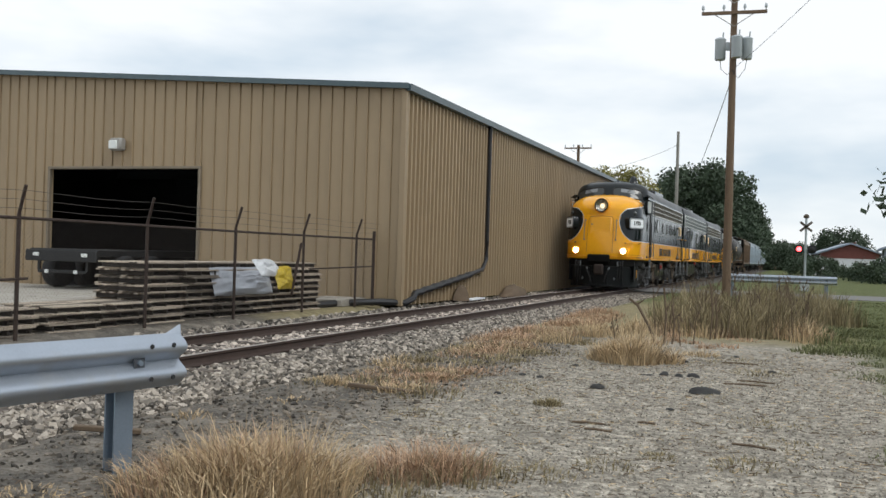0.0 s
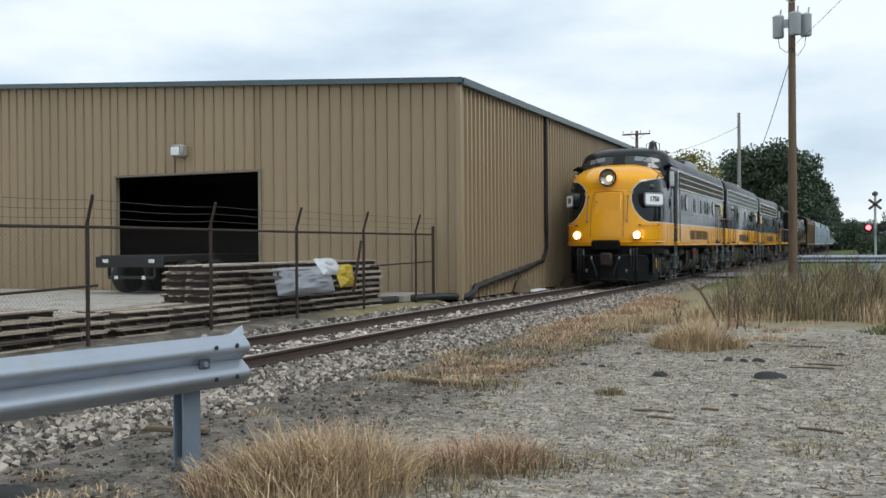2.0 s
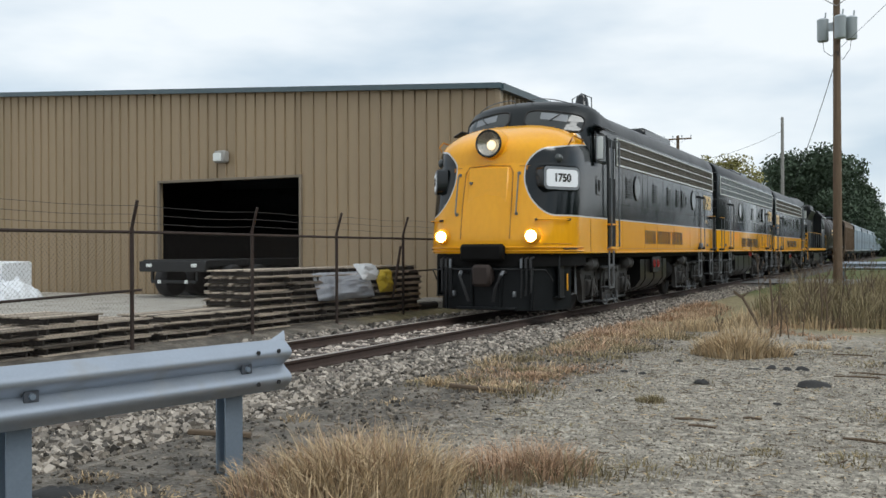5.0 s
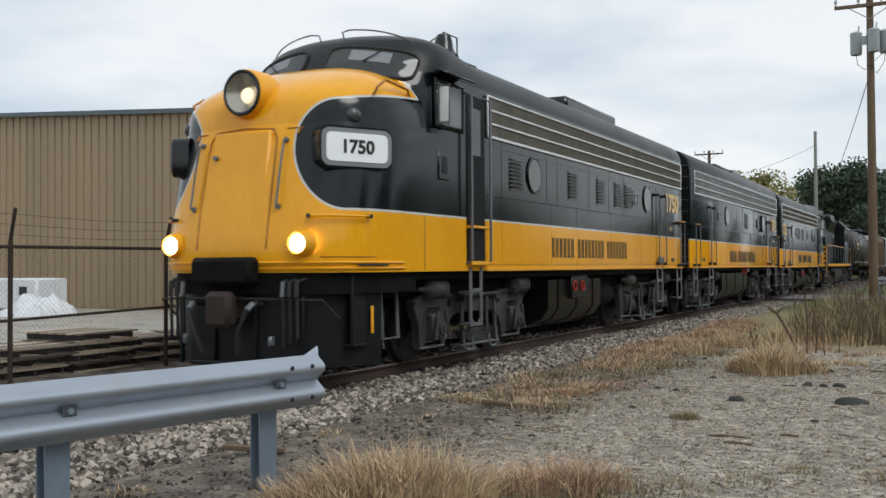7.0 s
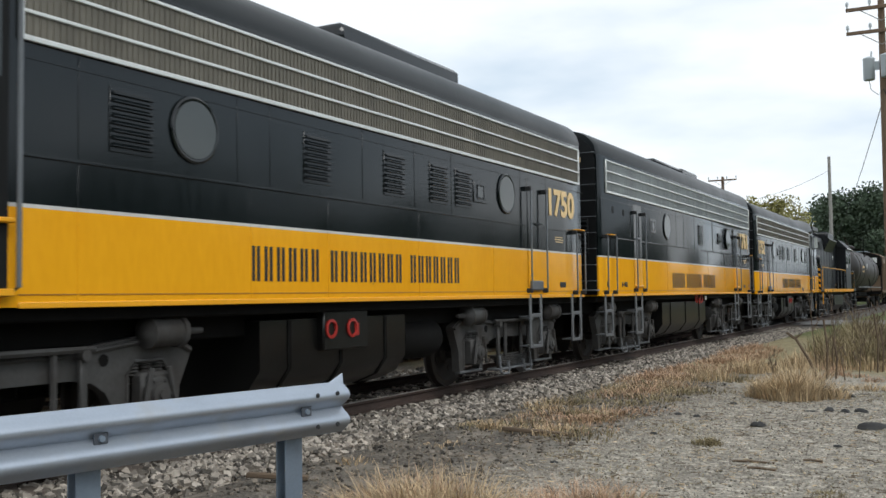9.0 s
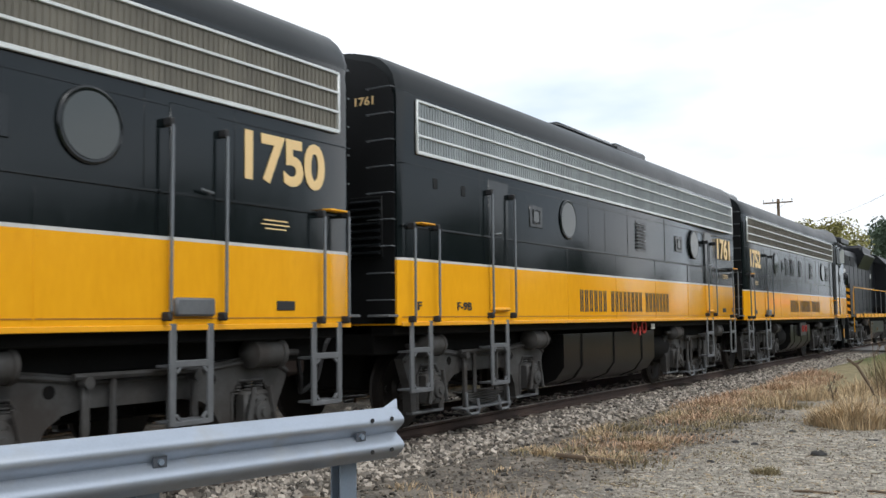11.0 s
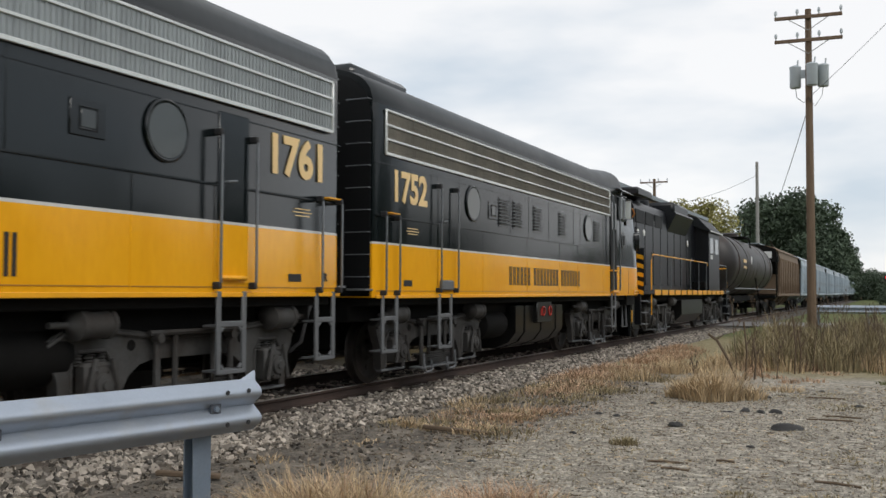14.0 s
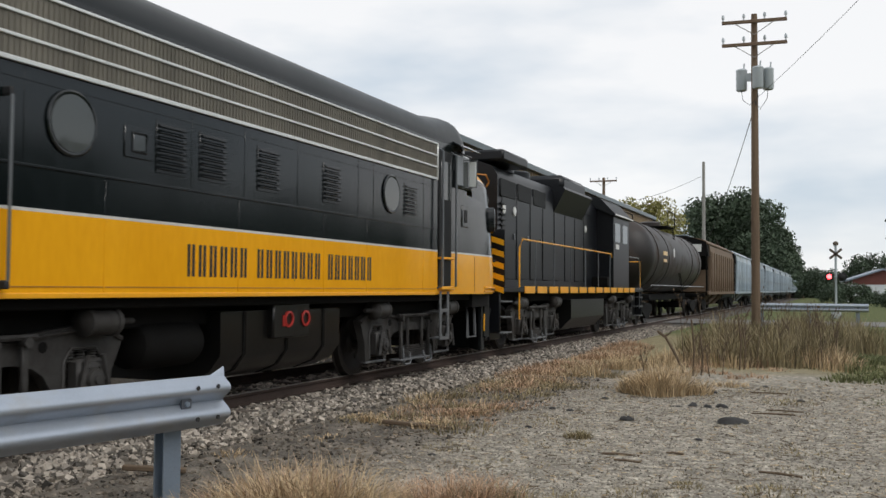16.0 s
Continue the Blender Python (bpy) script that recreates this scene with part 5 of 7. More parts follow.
def lettering(name, text, height, wide, material, parent, at, weight=0.0):
    """Raised letters of the built-in font: text in the local xy plane, its middle at the origin."""
    cu = bpy.data.curves.new(name, "FONT")
    cu.body, cu.size, cu.extrude, cu.offset = text, height / 0.73, 0.004, weight
    cu.align_x, cu.align_y = "CENTER", "CENTER"
    cu.resolution_u = 4
    tmp = new("lettering", cu)
    me = bpy.data.meshes.new_from_object(tmp.evaluated_get(bpy.context.evaluated_depsgraph_get()))
    bpy.data.objects.remove(tmp)
    xs = [v.co.x for v in me.vertices]
    k = wide / (max(xs) - min(xs))
    for v in me.vertices:
        v.co.x *= k
    me.materials.clear()
    me.materials.append(material)
    return part(name, me, material, parent, at=at)


def side_frame(side, y, z, out):
    """Pose on a body side: local x runs to the reader's right, local y up, local z outwards."""
    return pose(side * out, y, z, 90, 0, 90 * side)


HALF = 1.58


NOSE = [  # height, front, half width at the nose, half width of the body, reach of the rounding, fullness of the rounding
    (1.31, -15.94, 1.58, 1.58, 1.5, 3.0), (1.45, -15.98, 1.58, 1.58, 1.5, 3.0), (1.75, -15.95, 1.58, 1.58, 1.5, 3.0), (2.05, -15.90, 1.58, 1.58, 1.5, 3.0),
    (2.35, -15.84, 1.58, 1.58, 1.5, 3.0), (2.65, -15.78, 1.58, 1.58, 1.5, 3.0), (2.95, -15.71, 1.575, 1.58, 1.48, 3.0), (3.15, -15.64, 1.56, 1.58, 1.45, 3.0),
    (3.2, -14.45, 1.46, 1.58, 1.1, 2.2), (3.6, -14.43, 1.46, 1.58, 1.1, 2.2), (3.8, -14.40, 1.46, 1.58, 1.08, 2.2), (3.88, -14.35, 1.45, 1.58, 1.06, 2.2),
    (3.96, -14.28, 1.44, 1.565, 1.06, 2.2), (4.10, -14.18, 1.44, 1.575, 1.06, 2.2), (4.24, -14.05, 1.40, 1.53, 1.06, 2.2), (4.34, -13.97, 1.34, 1.465, 1.05, 2.2), (4.42, -13.87, 1.24, 1.37, 1.02, 2.2),
    (4.49, -13.72, 1.1, 1.23, 0.98, 2.2), (4.55, -13.48, 0.88, 1.01, 0.9, 2.2), (4.59, -13.05, 0.58, 0.7, 0.75, 2.2), (4.613, -12.4, 0.25, 0.33, 0.4, 2.2), (4.616, -12.1, 0.01, 0.01, 0.2, 2.2)]


def rounded(g, front, half_width, reach, power):
    """A point of a rounded front in plan; g runs from 0 at the middle to 90 degrees at the flank."""
    g = radians(g)
    return half_width * math.sin(g) ** (2 / power), front + reach * (1 - math.cos(g) ** (2 / power))


def nose_point(side, g, z, out=0.0):
    """A point on the nose or cab front at angle g and height z, set outwards by a small distance."""
    k = 0
    while k < len(NOSE) - 2 and NOSE[k + 1][0] < z:
        k += 1
    f = (z - NOSE[k][0]) / (NOSE[k + 1][0] - NOSE[k][0])
    row = [a + (b - a) * f for a, b in zip(NOSE[k], NOSE[k + 1])]
    x0, y0 = rounded(max(0.0, g - 1), row[1], row[2], row[4], row[5])
    x1, y1 = rounded(min(90.0, g + 1), row[1], row[2], row[4], row[5])
    x, y = rounded(g, row[1], row[2], row[4], row[5])
    x += (row[3] - row[2]) * smooth(-14.3, -13.3, y)
    l_ = math.hypot(x1 - x0, y1 - y0)
    lift = 0.15 * smooth(3.86, 4.35, z) * smooth(-11.9, -13.4, y)
    return (side * (x + out * (y1 - y0) / l_), y - out * (x1 - x0) / l_, z + lift)


def nose_body():
    """The painted shell of body, cab and lower nose."""
    n_nose, tail = 20, [-13.6, -13.2, -12.6, -12.0, -9, -6, -3, -1, -0.12, -0.03, 0.0]
    rings = []
    for z, front, wn, wb, reach, power in NOSE:
        half = []
        for k in range(n_nose + 1):
            dx, y = rounded(90 * k / n_nose, front, 1.0, reach, power)
            half.append((dx * (wn + (wb - wn) * smooth(-14.3, -13.3, y)), y))
        for y in tail:
            y = max(y, half[-1][1] + 0.02)
            w = wn + (wb - wn) * smooth(-14.3, -13.3, y)
            if y > -0.1:
                w -= 0.05 * (y + 0.12) / 0.12 if w > 0.1 else 0
            half.append((w, min(y, 0.0) if y >= 0 else y))
        lift = [0.15 * smooth(3.86, 4.35, z) * smooth(-11.9, -13.4, b) for a, b in half]
        rings.append([(-a, b, z + d) for (a, b), d in list(zip(half, lift))[:0:-1]] + [(a, b, z + d) for (a, b), d in zip(half, lift)])
    m = len(rings[0])
    shell = Shape()
    shell.v = [p for r in rings for p in r]
    shell.f = [(j * m + i, j * m + i + 1, (j + 1) * m + i + 1, (j + 1) * m + i) for j in range(len(rings) - 1) for i in range(m - 1)]
    shell.f.append(tuple(j * m for j in range(len(rings))) + tuple(j * m + m - 1 for j in range(len(rings) - 1, -1, -1)))
    return shell


def nose_top():
    """The full, rounded upper half of the nose, from the headlight back under the windscreen."""
    half = [rounded(90 * k / 24, -15.642, 1.561, 1.45, 3.0) for k in range(25)] + [(1.563, -14.0), (1.563, -13.8)]
    outline = [(-a, b) for a, b in half[:0:-1]] + half
    s, m = Shape(), len(outline)
    levels = (1.0, 0.985, 0.96, 0.925, 0.88, 0.82, 0.75, 0.66, 0.55, 0.42, 0.28, 0.14, 0.0)
    for r in levels:
        for a, b in outline:
            c = max(b, -14.2)
            y = c + r * (b - c)
            s.v.append((a * r, y, 3.15 + (0.69 + 0.24 * smooth(-15.6, -14.2, y)) * (1 - r ** 2.8) ** (1 / 2.8)))
    s.f = [(j * m + i, j * m + i + 1, (j + 1) * m + i + 1, (j + 1) * m + i) for j in range(len(levels) - 1) for i in range(m - 1)]
    return s


def windscreen(side):
    """One curved pane with rounded corners, and the rubber bead round it."""
    def at(u, v, out):
        g = 33.5 + 28 * u
        return nose_point(side, g, 4.165 - 0.13 * (g - 5) / 57 + 0.145 * v, out)
    rim = []
    for k in range(40):
        a = 2 * math.pi * k / 40
        ca, sa = math.cos(a), math.sin(a)
        q = (abs(ca) ** 4.5 + abs(sa) ** 4.5) ** (-1 / 4.5)
        rim.append((ca * q, sa * q))
    pane = Shape()
    for r in (1.0, 0.75, 0.5, 0.25):
        pane.v += [at(a * r, b * r, 0.012) for a, b in rim]
    pane.v.append(at(0, 0, 0.012))
    pane.f = [(j * 40 + i, j * 40 + (i + 1) % 40, (j + 1) * 40 + (i + 1) % 40, (j + 1) * 40 + i) for j in range(3) for i in range(40)]
    pane.f += [(120 + i, 120 + (i + 1) % 40, 160) for i in range(40)]
    bead = Shape().tube([at(a, b, 0.012) for a, b in rim + rim[:1]], 0.024, 6)
    wiper = Shape().tube([at(0.12, 1.0, 0.02), at(-0.02, 0.5, 0.05), at(-0.22, -0.05, 0.035)], 0.010, 5)
    blind = Shape()
    for v in (0.75, 0.0):
        blind.v += [at(-0.55 + 0.9 * i / 8, v, 0.016) for i in range(9)]
    blind.f = [(i, i + 1, 10 + i, 9 + i) for i in range(8)]
    return pane, bead, wiper, blind


def rounded_plate(wide, high, radius, y0, y1):
    """An upright plate with rounded corners, drawn out along y."""
    pts = []
    for cx, cz, a0 in ((1, 1, 0), (-1, 1, 90), (-1, -1, 180), (1, -1, 270)):
        for k in range(7):
            a = radians(a0 + 15 * k)
            pts.append((cx * (wide / 2 - radius) + radius * math.cos(a), cz * (high / 2 - radius) + radius * math.sin(a)))
    return Shape().prism(pts, "y", y0, y1)


def plain_body(length):
    """Cabless booster shell from y = 0 to length."""
    prof = [(1.58, 1.31), (1.58, 3.96), (1.565, 4.10), (1.53, 4.24), (1.46, 4.34), (1.36, 4.43), (1.21, 4.50), (0.98, 4.56), (0.65, 4.60), (0.27, 4.62)]
    prof = prof + [(-a, b) for a, b in prof[::-1]]
    s = Shape()
    ys = [0.0, 0.03, 0.12, length / 2, length - 0.12, length - 0.03, length]
    for y in ys:
        e = min(y, length - y)
        inset = 0.05 * max(0, 0.12 - e) / 0.12
        s.v += [(a - math.copysign(inset, a), y, b) for a, b in prof]
    n = len(prof)
    s.f = [(j * n + i, j * n + (i + 1) % n, (j + 1) * n + (i + 1) % n, (j + 1) * n + i) for j in range(len(ys) - 1) for i in range(n)]
    s.f += [tuple(range(n))[::-1], tuple(range(len(s.v) - n, len(s.v)))]
    return s


def grille(parent, side, y0, y1, backing, label):
    x = side * HALF
    g = part("air_intake_grille", Shape().box((x + side * 0.004, (y0 + y1) / 2, 3.652), (0.02, y1 - y0, 0.62), 0.004), backing, parent, label)
    for z in (3.345, 3.55, 3.755, 3.962):
        part("grille_strip", Shape().box((x + side * 0.022, (y0 + y1) / 2, z), (0.03, y1 - y0 + 0.02, 0.032 if z > 3.4 else 0.045), 0.006), M_BRIGHT, g, "bright horizontal strip")
    for y in (y0, y1):
        part("grille_frame", Shape().box((x + side * 0.022, y, 3.652), (0.03, 0.035, 0.62), 0.006), M_BRIGHT, g, "bright end strip")
    s = Shape()
    k = y0 + 0.05
    while k < y1:
        s.box((x + side * 0.017, k, 3.652), (0.012, 0.014, 0.6))
        k += 0.062
    part("louver_slats", s, backing, g, "fine upright slats", kind="stuff")
    return g


def louver(parent, side, y, z=2.86, w=0.44, h=0.5):
    x = side * HALF
    g = part("side_louver", Shape().box((x, y, z), (0.02, w + 0.05, h + 0.05), 0.004), M_BLACK, parent, "black louvered vent")
    slat = Shape().prism([(0, -0.024), (side * 0.032, -0.014), (side * 0.032, -0.006), (0, 0.022)], "y", -w / 2, w / 2).mesh("slat", M_BLACK)
    for k in range(8):
        part("slat", slat, M_BLACK, g, at=pose(x + side * 0.006, y, z - h / 2 + 0.035 + k * h / 8))


def porthole(parent, side, y, z=2.9):
    x = side * HALF
    g = part("porthole", Shape().lathe([(0, 0.30), (0.02, 0.31), (0.03, 0.29), (0.024, 0.265)], (x - side * 0.002, y, z), (x + side, y, z), 28), M_BLACK, parent, "round window with a black rim")
    part("pane", Shape().lathe([(0, 0.265), (0.006, 0.265)], (x + side * 0.022, y, z), (x + side, y, z), 28), M_PORT, g, "pale reflecting glass")


def grab(parent, side, y, z0, z1, r=0.0155, off=0.09):
    x = side * HALF
    g = part("grab_iron", Shape().tube([(x, y, z0), (x + side * off * 0.8, y, z0), (x + side * off, y, z0 + 0.04), (x + side * off, y, z1 - 0.04), (x + side * off * 0.8, y, z1), (x, y, z1)], r, 6), M_GRAB, parent, "grey vertical grab iron")
    for z in (z0, z1):
        part("grab_bracket", Shape().box((x + side * 0.045, y, z), (0.1, 0.05, 0.075), 0.012), M_RUBBER, g, "black grab iron bracket")


def ladder(parent, side, y, w, z_low, recess=0.0):
    """Steps cut in a plate: two broad uprights, a cross web and a tread below."""
    x = side * (HALF - recess)
    s = Shape()
    for e in (-1, 1):
        s.box((x, y + e * (w / 2 - 0.035), (1.36 + z_low) / 2), (0.03, 0.075, 1.36 - z_low), 0.008)
    s.box((x, y, 1.02), (0.03, w - 0.06, 0.06), 0.008).box((x, y, z_low + 0.02), (0.03, w - 0.06, 0.05), 0.008)
    for e in (-1, 1):
        s.box((x, y + e * (w / 2 - 0.1), 0.97), (0.028, 0.07, 0.03), 0.004, pose(0, 0, 0, -45 * e)).box((x, y + e * (w / 2 - 0.1), z_low + 0.07), (0.028, 0.07, 0.03), 0.004, pose(0, 0, 0, 45 * e))
    g = part("step_ladder", s, M_STEP, parent, "grey painted steel step ladder")
    for z in (z_low + 0.03, 1.0):
        part("tread", Shape().box((x - side * 0.1, y, z), (0.2, w - 0.05, 0.025), 0.006), M_STEP, g)


def box_vent(parent, side, y, z=2.85, w=0.42, h=0.32):
    x = side * HALF
    g = part("fuel_gauge_box", Shape().box((x, y, z), (0.03, w, h), 0.008), M_BLACK, parent, "black recessed box with a small square window")
    part("window", Shape().box((x + side * 0.014, y, z), (0.012, w * 0.42, h * 0.5), 0.004), M_WINDOW, g)
    part("window_rim", Shape().tube([(x + side * 0.02, y - w * 0.24, z - h * 0.3), (x + side * 0.02, y + w * 0.24, z - h * 0.3), (x + side * 0.02, y + w * 0.24, z + h * 0.3), (x + side * 0.02, y - w * 0.24, z + h * 0.3), (x + side * 0.02, y - w * 0.24, z - h * 0.3)], 0.01, 4), M_BLACK, g)


def panel_lines(parent, side, ys, z0, z1):
    for y in ys:
        part("panel_batten", Shape().box((side * (HALF + 0.001), y, (z0 + z1) / 2), (0.008, 0.02, z1 - z0), 0.002), M_LIVERY, parent)


def belt(parent, side, y0, y1):
    part("belt_rail", Shape().box((side * (HALF + 0.004), (y0 + y1) / 2, 2.46), (0.02, y1 - y0, 0.03), 0.006), M_BLACK, parent)
    part("band_seam", Shape().box((side * (HALF + 0.0015), (y0 + y1) / 2, 1.405), (0.006, y1 - y0, 0.012), 0.001), M_SEAM, parent, "grimy seam along the sill")
    part("weld_line", Shape().box((side * (HALF + 0.002), (y0 + y1) / 2, 3.20), (0.008, y1 - y0, 0.012), 0.002), M_BLACK, parent)
    part("sill_edge", Shape().box((side * (HALF + 0.002), (y0 + y1) / 2, 1.325), (0.02, y1 - y0, 0.05), 0.006), M_YELLOW, parent)


def name_bars(parent, side, y_mid, z, length, height):
    """The company name, as plain upright bars, two for each letter, in three words."""
    words = (6, 8, 7)
    cell = length / (sum(words) + 2 * 0.8)
    g = part("name_lettering", Shape().box((side * (HALF + 0.0035), y_mid, z - height / 2 - 0.02), (0.003, 0.02, 0.01)), M_INK, parent, "black company lettering shown as plain bars")
    bar = Shape().box((0, 0, 0), (0.003, cell * 0.24, height)).mesh("bar", M_INK)
    pos = -length / 2
    for count in words:
        for k in range(count):
            for f in (0.26, 0.66):
                part("bar", bar, M_INK, g, at=pose(side * (HALF + 0.004), y_mid + side * (pos + cell * (k + f)), z))
        pos += cell * (count + 0.8)


SIDE_HALF = [(0.5, 0.94), (0.9, 0.99), (1.3, 1.03), (1.72, 1.01), (1.93, 0.90), (1.86, 0.74), (1.77, 0.56), (1.74, 0.25), (1.63, 0.25), (1.62, 0.70), (1.53, 0.80), (1.21, 0.80), (1.12, 0.70), (1.11, 0.25),
             (1.0, 0.25), (0.97, 0.42), (0.88, 0.56), (0.74, 0.65), (0.55, 0.69)]
SIDE_OUT = [(-a, b) for a, b in SIDE_HALF[::-1]] + SIDE_HALF
WHEEL_BASE = 1.37


def truck(parent, y, turn, casting=None):
    """A two-axle locomotive truck; turn is the sign of its wheels' roll in the thing's space."""
    t = part("truck", Shape().box((0, y, 0.72), (1.9, 0.5, 0.36), 0.03).box((0, y, 0.75), (1.1, 3.6, 0.5), 0.03), M_UNDER, parent, "dusty grey cast locomotive truck")
    for side in (-1, 1):
        f = part("side_frame", Shape().prism([(y + a, b) for a, b in SIDE_OUT], "x", side * 1.12, side * 1.24), casting or M_TRUCK, t)
        for hy in (-0.86, 0.86):
            part("lightening_hole", Shape().lathe([(0, 0.055), (0.006, 0.055)], (side * 1.238, y + hy, 0.84), (side * 2, y + hy, 0.84), 12), M_UNDER, f, "dark round hole")
        for wy in (-WHEEL_BASE, WHEEL_BASE):
            lip = [(y + wy - 0.25, 0.28), (y + wy - 0.25, 0.70), (y + wy - 0.16, 0.81), (y + wy + 0.16, 0.81), (y + wy + 0.25, 0.70), (y + wy + 0.25, 0.28)]
            part("pedestal_lip", Shape().tube([(side * 1.245, a, b) for a, b in lip], 0.02, 6), casting or M_TRUCK, f)
            part("pedestal_tie", Shape().box((side * 1.2, y + wy, 0.235), (0.1, 0.72, 0.035), 0.008), M_STEP, f, "worn pedestal tie bar")
            coil = Shape()
            for off in (-0.15, 0.0, 0.15):
                rings_ = [(0.0, 0.03)]
                for q in range(4):
                    rings_ += [(0.01 + q * 0.03, 0.045), (0.02 + q * 0.03, 0.062), (0.03 + q * 0.03, 0.045)]
                coil.lathe(rings_, (side * 1.2, y + wy + off, 0.665), (side * 1.2, y + wy + off, 2), 10)
            part("coil_spring", coil, casting or M_TRUCK, t, "short stacked coil springs")
        part("frame_rib", Shape().tube([(side * 1.25, y + a, b - 0.03) for a, b in ((-1.9, 0.9), (-1.7, 1.0), (-1.3, 1.015), (-0.9, 0.975), (-0.5, 0.925), (0.5, 0.925), (0.9, 0.975), (1.3, 1.015), (1.7, 1.0), (1.9, 0.9))], 0.022, 6), casting or M_TRUCK, f)
        sp = Shape()
        for k in range(6):
            sp.box((side * 1.22, y, 0.25 + k * 0.032), (0.12, 0.62 + 0.13 * k, 0.024), 0.006)
        part("leaf_spring", sp, casting or M_TRUCK, t, "stacked leaf spring")
        for hy in (-0.58, 0.58):
            part("swing_hanger", Shape().box((side * 1.31, y + hy, 0.58), (0.05, 0.075, 0.72), 0.012).rod((side * 1.26, y + hy, 0.9), (side * 1.37, y + hy, 0.9), 0.05, 10), casting or M_TRUCK, t, "grey swing hanger")
            part("hanger_loop", Shape().tube([(side * 1.34, y + hy - 0.02, 0.42), (side * 1.36, y + hy - 0.02, 0.17), (side * 1.36, y + hy * 0.9, 0.13), (side * 1.36, y + hy * 0.55, 0.13), (side * 1.36, y + hy * 0.5, 0.17), (side * 1.34, y + hy * 0.5, 0.32)], 0.022, 6), M_STEP, t, "bent steel hanger loop")
        part("spring_plank", Shape().box((side * 1.25, y, 0.205), (0.22, 1.3, 0.035), 0.01), M_STEP, t)
        for wy in (-WHEEL_BASE, WHEEL_BASE):
            j = Shape().box((side * 1.27, y + wy, 0.52), (0.16, 0.34, 0.38), 0.03).lathe([(0, 0.165), (0.04, 0.165), (0.05, 0.14), (0.05, 0.11), (0.085, 0.10), (0.09, 0.05), (0.11, 0.045)], (side * 1.34, y + wy, 0.51), (side * 2, y + wy, 0.51), 14)
            for b in range(6):
                j.rod((side * 1.38, y + wy + 0.135 * math.cos(b * 1.047), 0.51 + 0.135 * math.sin(b * 1.047)), (side * 1.405, y + wy + 0.135 * math.cos(b * 1.047), 0.51 + 0.135 * math.sin(b * 1.047)), 0.016, 6)
            j.rod((side * 1.4, y + wy - 0.2, 0.35), (side * 1.4, y + wy - 0.1, 0.75), 0.025, 6).rod((side * 1.4, y + wy + 0.2, 0.35), (side * 1.4, y + wy + 0.1, 0.75), 0.025, 6)
            part("journal_box", j, casting or M_TRUCK, t)
            c = wy * 0.9 + math.copysign(0.28, wy)
            part("brake_cylinder", Shape().lathe([(0, 0.05), (0.03, 0.09), (0.05, 0.145), (0.09, 0.145), (0.1, 0.132), (0.40, 0.132), (0.41, 0.15), (0.46, 0.15), (0.5, 0.08), (0.55, 0.035), (0.75, 0.03)], (side * 1.33, y + c - math.copysign(0.3, wy), 1.06), (side * 1.33, y + c + wy, 1.06), 14), casting or M_TRUCK, t, "grey brake cylinder")
        part("brake_rigging", Shape().rod((side * 1.32, y - 0.7, 0.95), (side * 1.32, y + 0.7, 0.95), 0.03, 6).rod((side * 1.3, y - 0.3, 0.95), (side * 1.3, y - 0.3, 0.4), 0.03, 6).rod((side * 1.3, y + 0.3, 0.95), (side * 1.3, y + 0.3, 0.4), 0.03, 6), casting or M_TRUCK, t)
    for wy in (-WHEEL_BASE, WHEEL_BASE):
        w = Shape().rod((-1.1, 0, 0), (1.1, 0, 0), 0.09, 8)
        for side in (-1, 1):
            w.lathe([(0, 0.1), (0.0, 0.40), (0.02, 0.52), (0.03, 0.535), (0.05, 0.51), (0.14, 0.505), (0.145, 0.42), (0.1, 0.36), (0.1, 0.16), (0.15, 0.12)], (side * 0.70, 0, 0), (side * 2, 0, 0), 28)
            for k in range(4):
                g = k * math.pi / 2
                w.lathe([(0, 0.05), (0.012, 0.045)], (side * 0.80, 0.26 * math.cos(g), 0.26 * math.sin(g)), (side * 2, 0.26 * math.cos(g), 0.26 * math.sin(g)), 8)
        ws = part("wheelset", w, M_WHEEL, t, at=pose(0, y + wy, 0.508))
        WHEELSETS.append((ws, y + wy, turn))
    return t


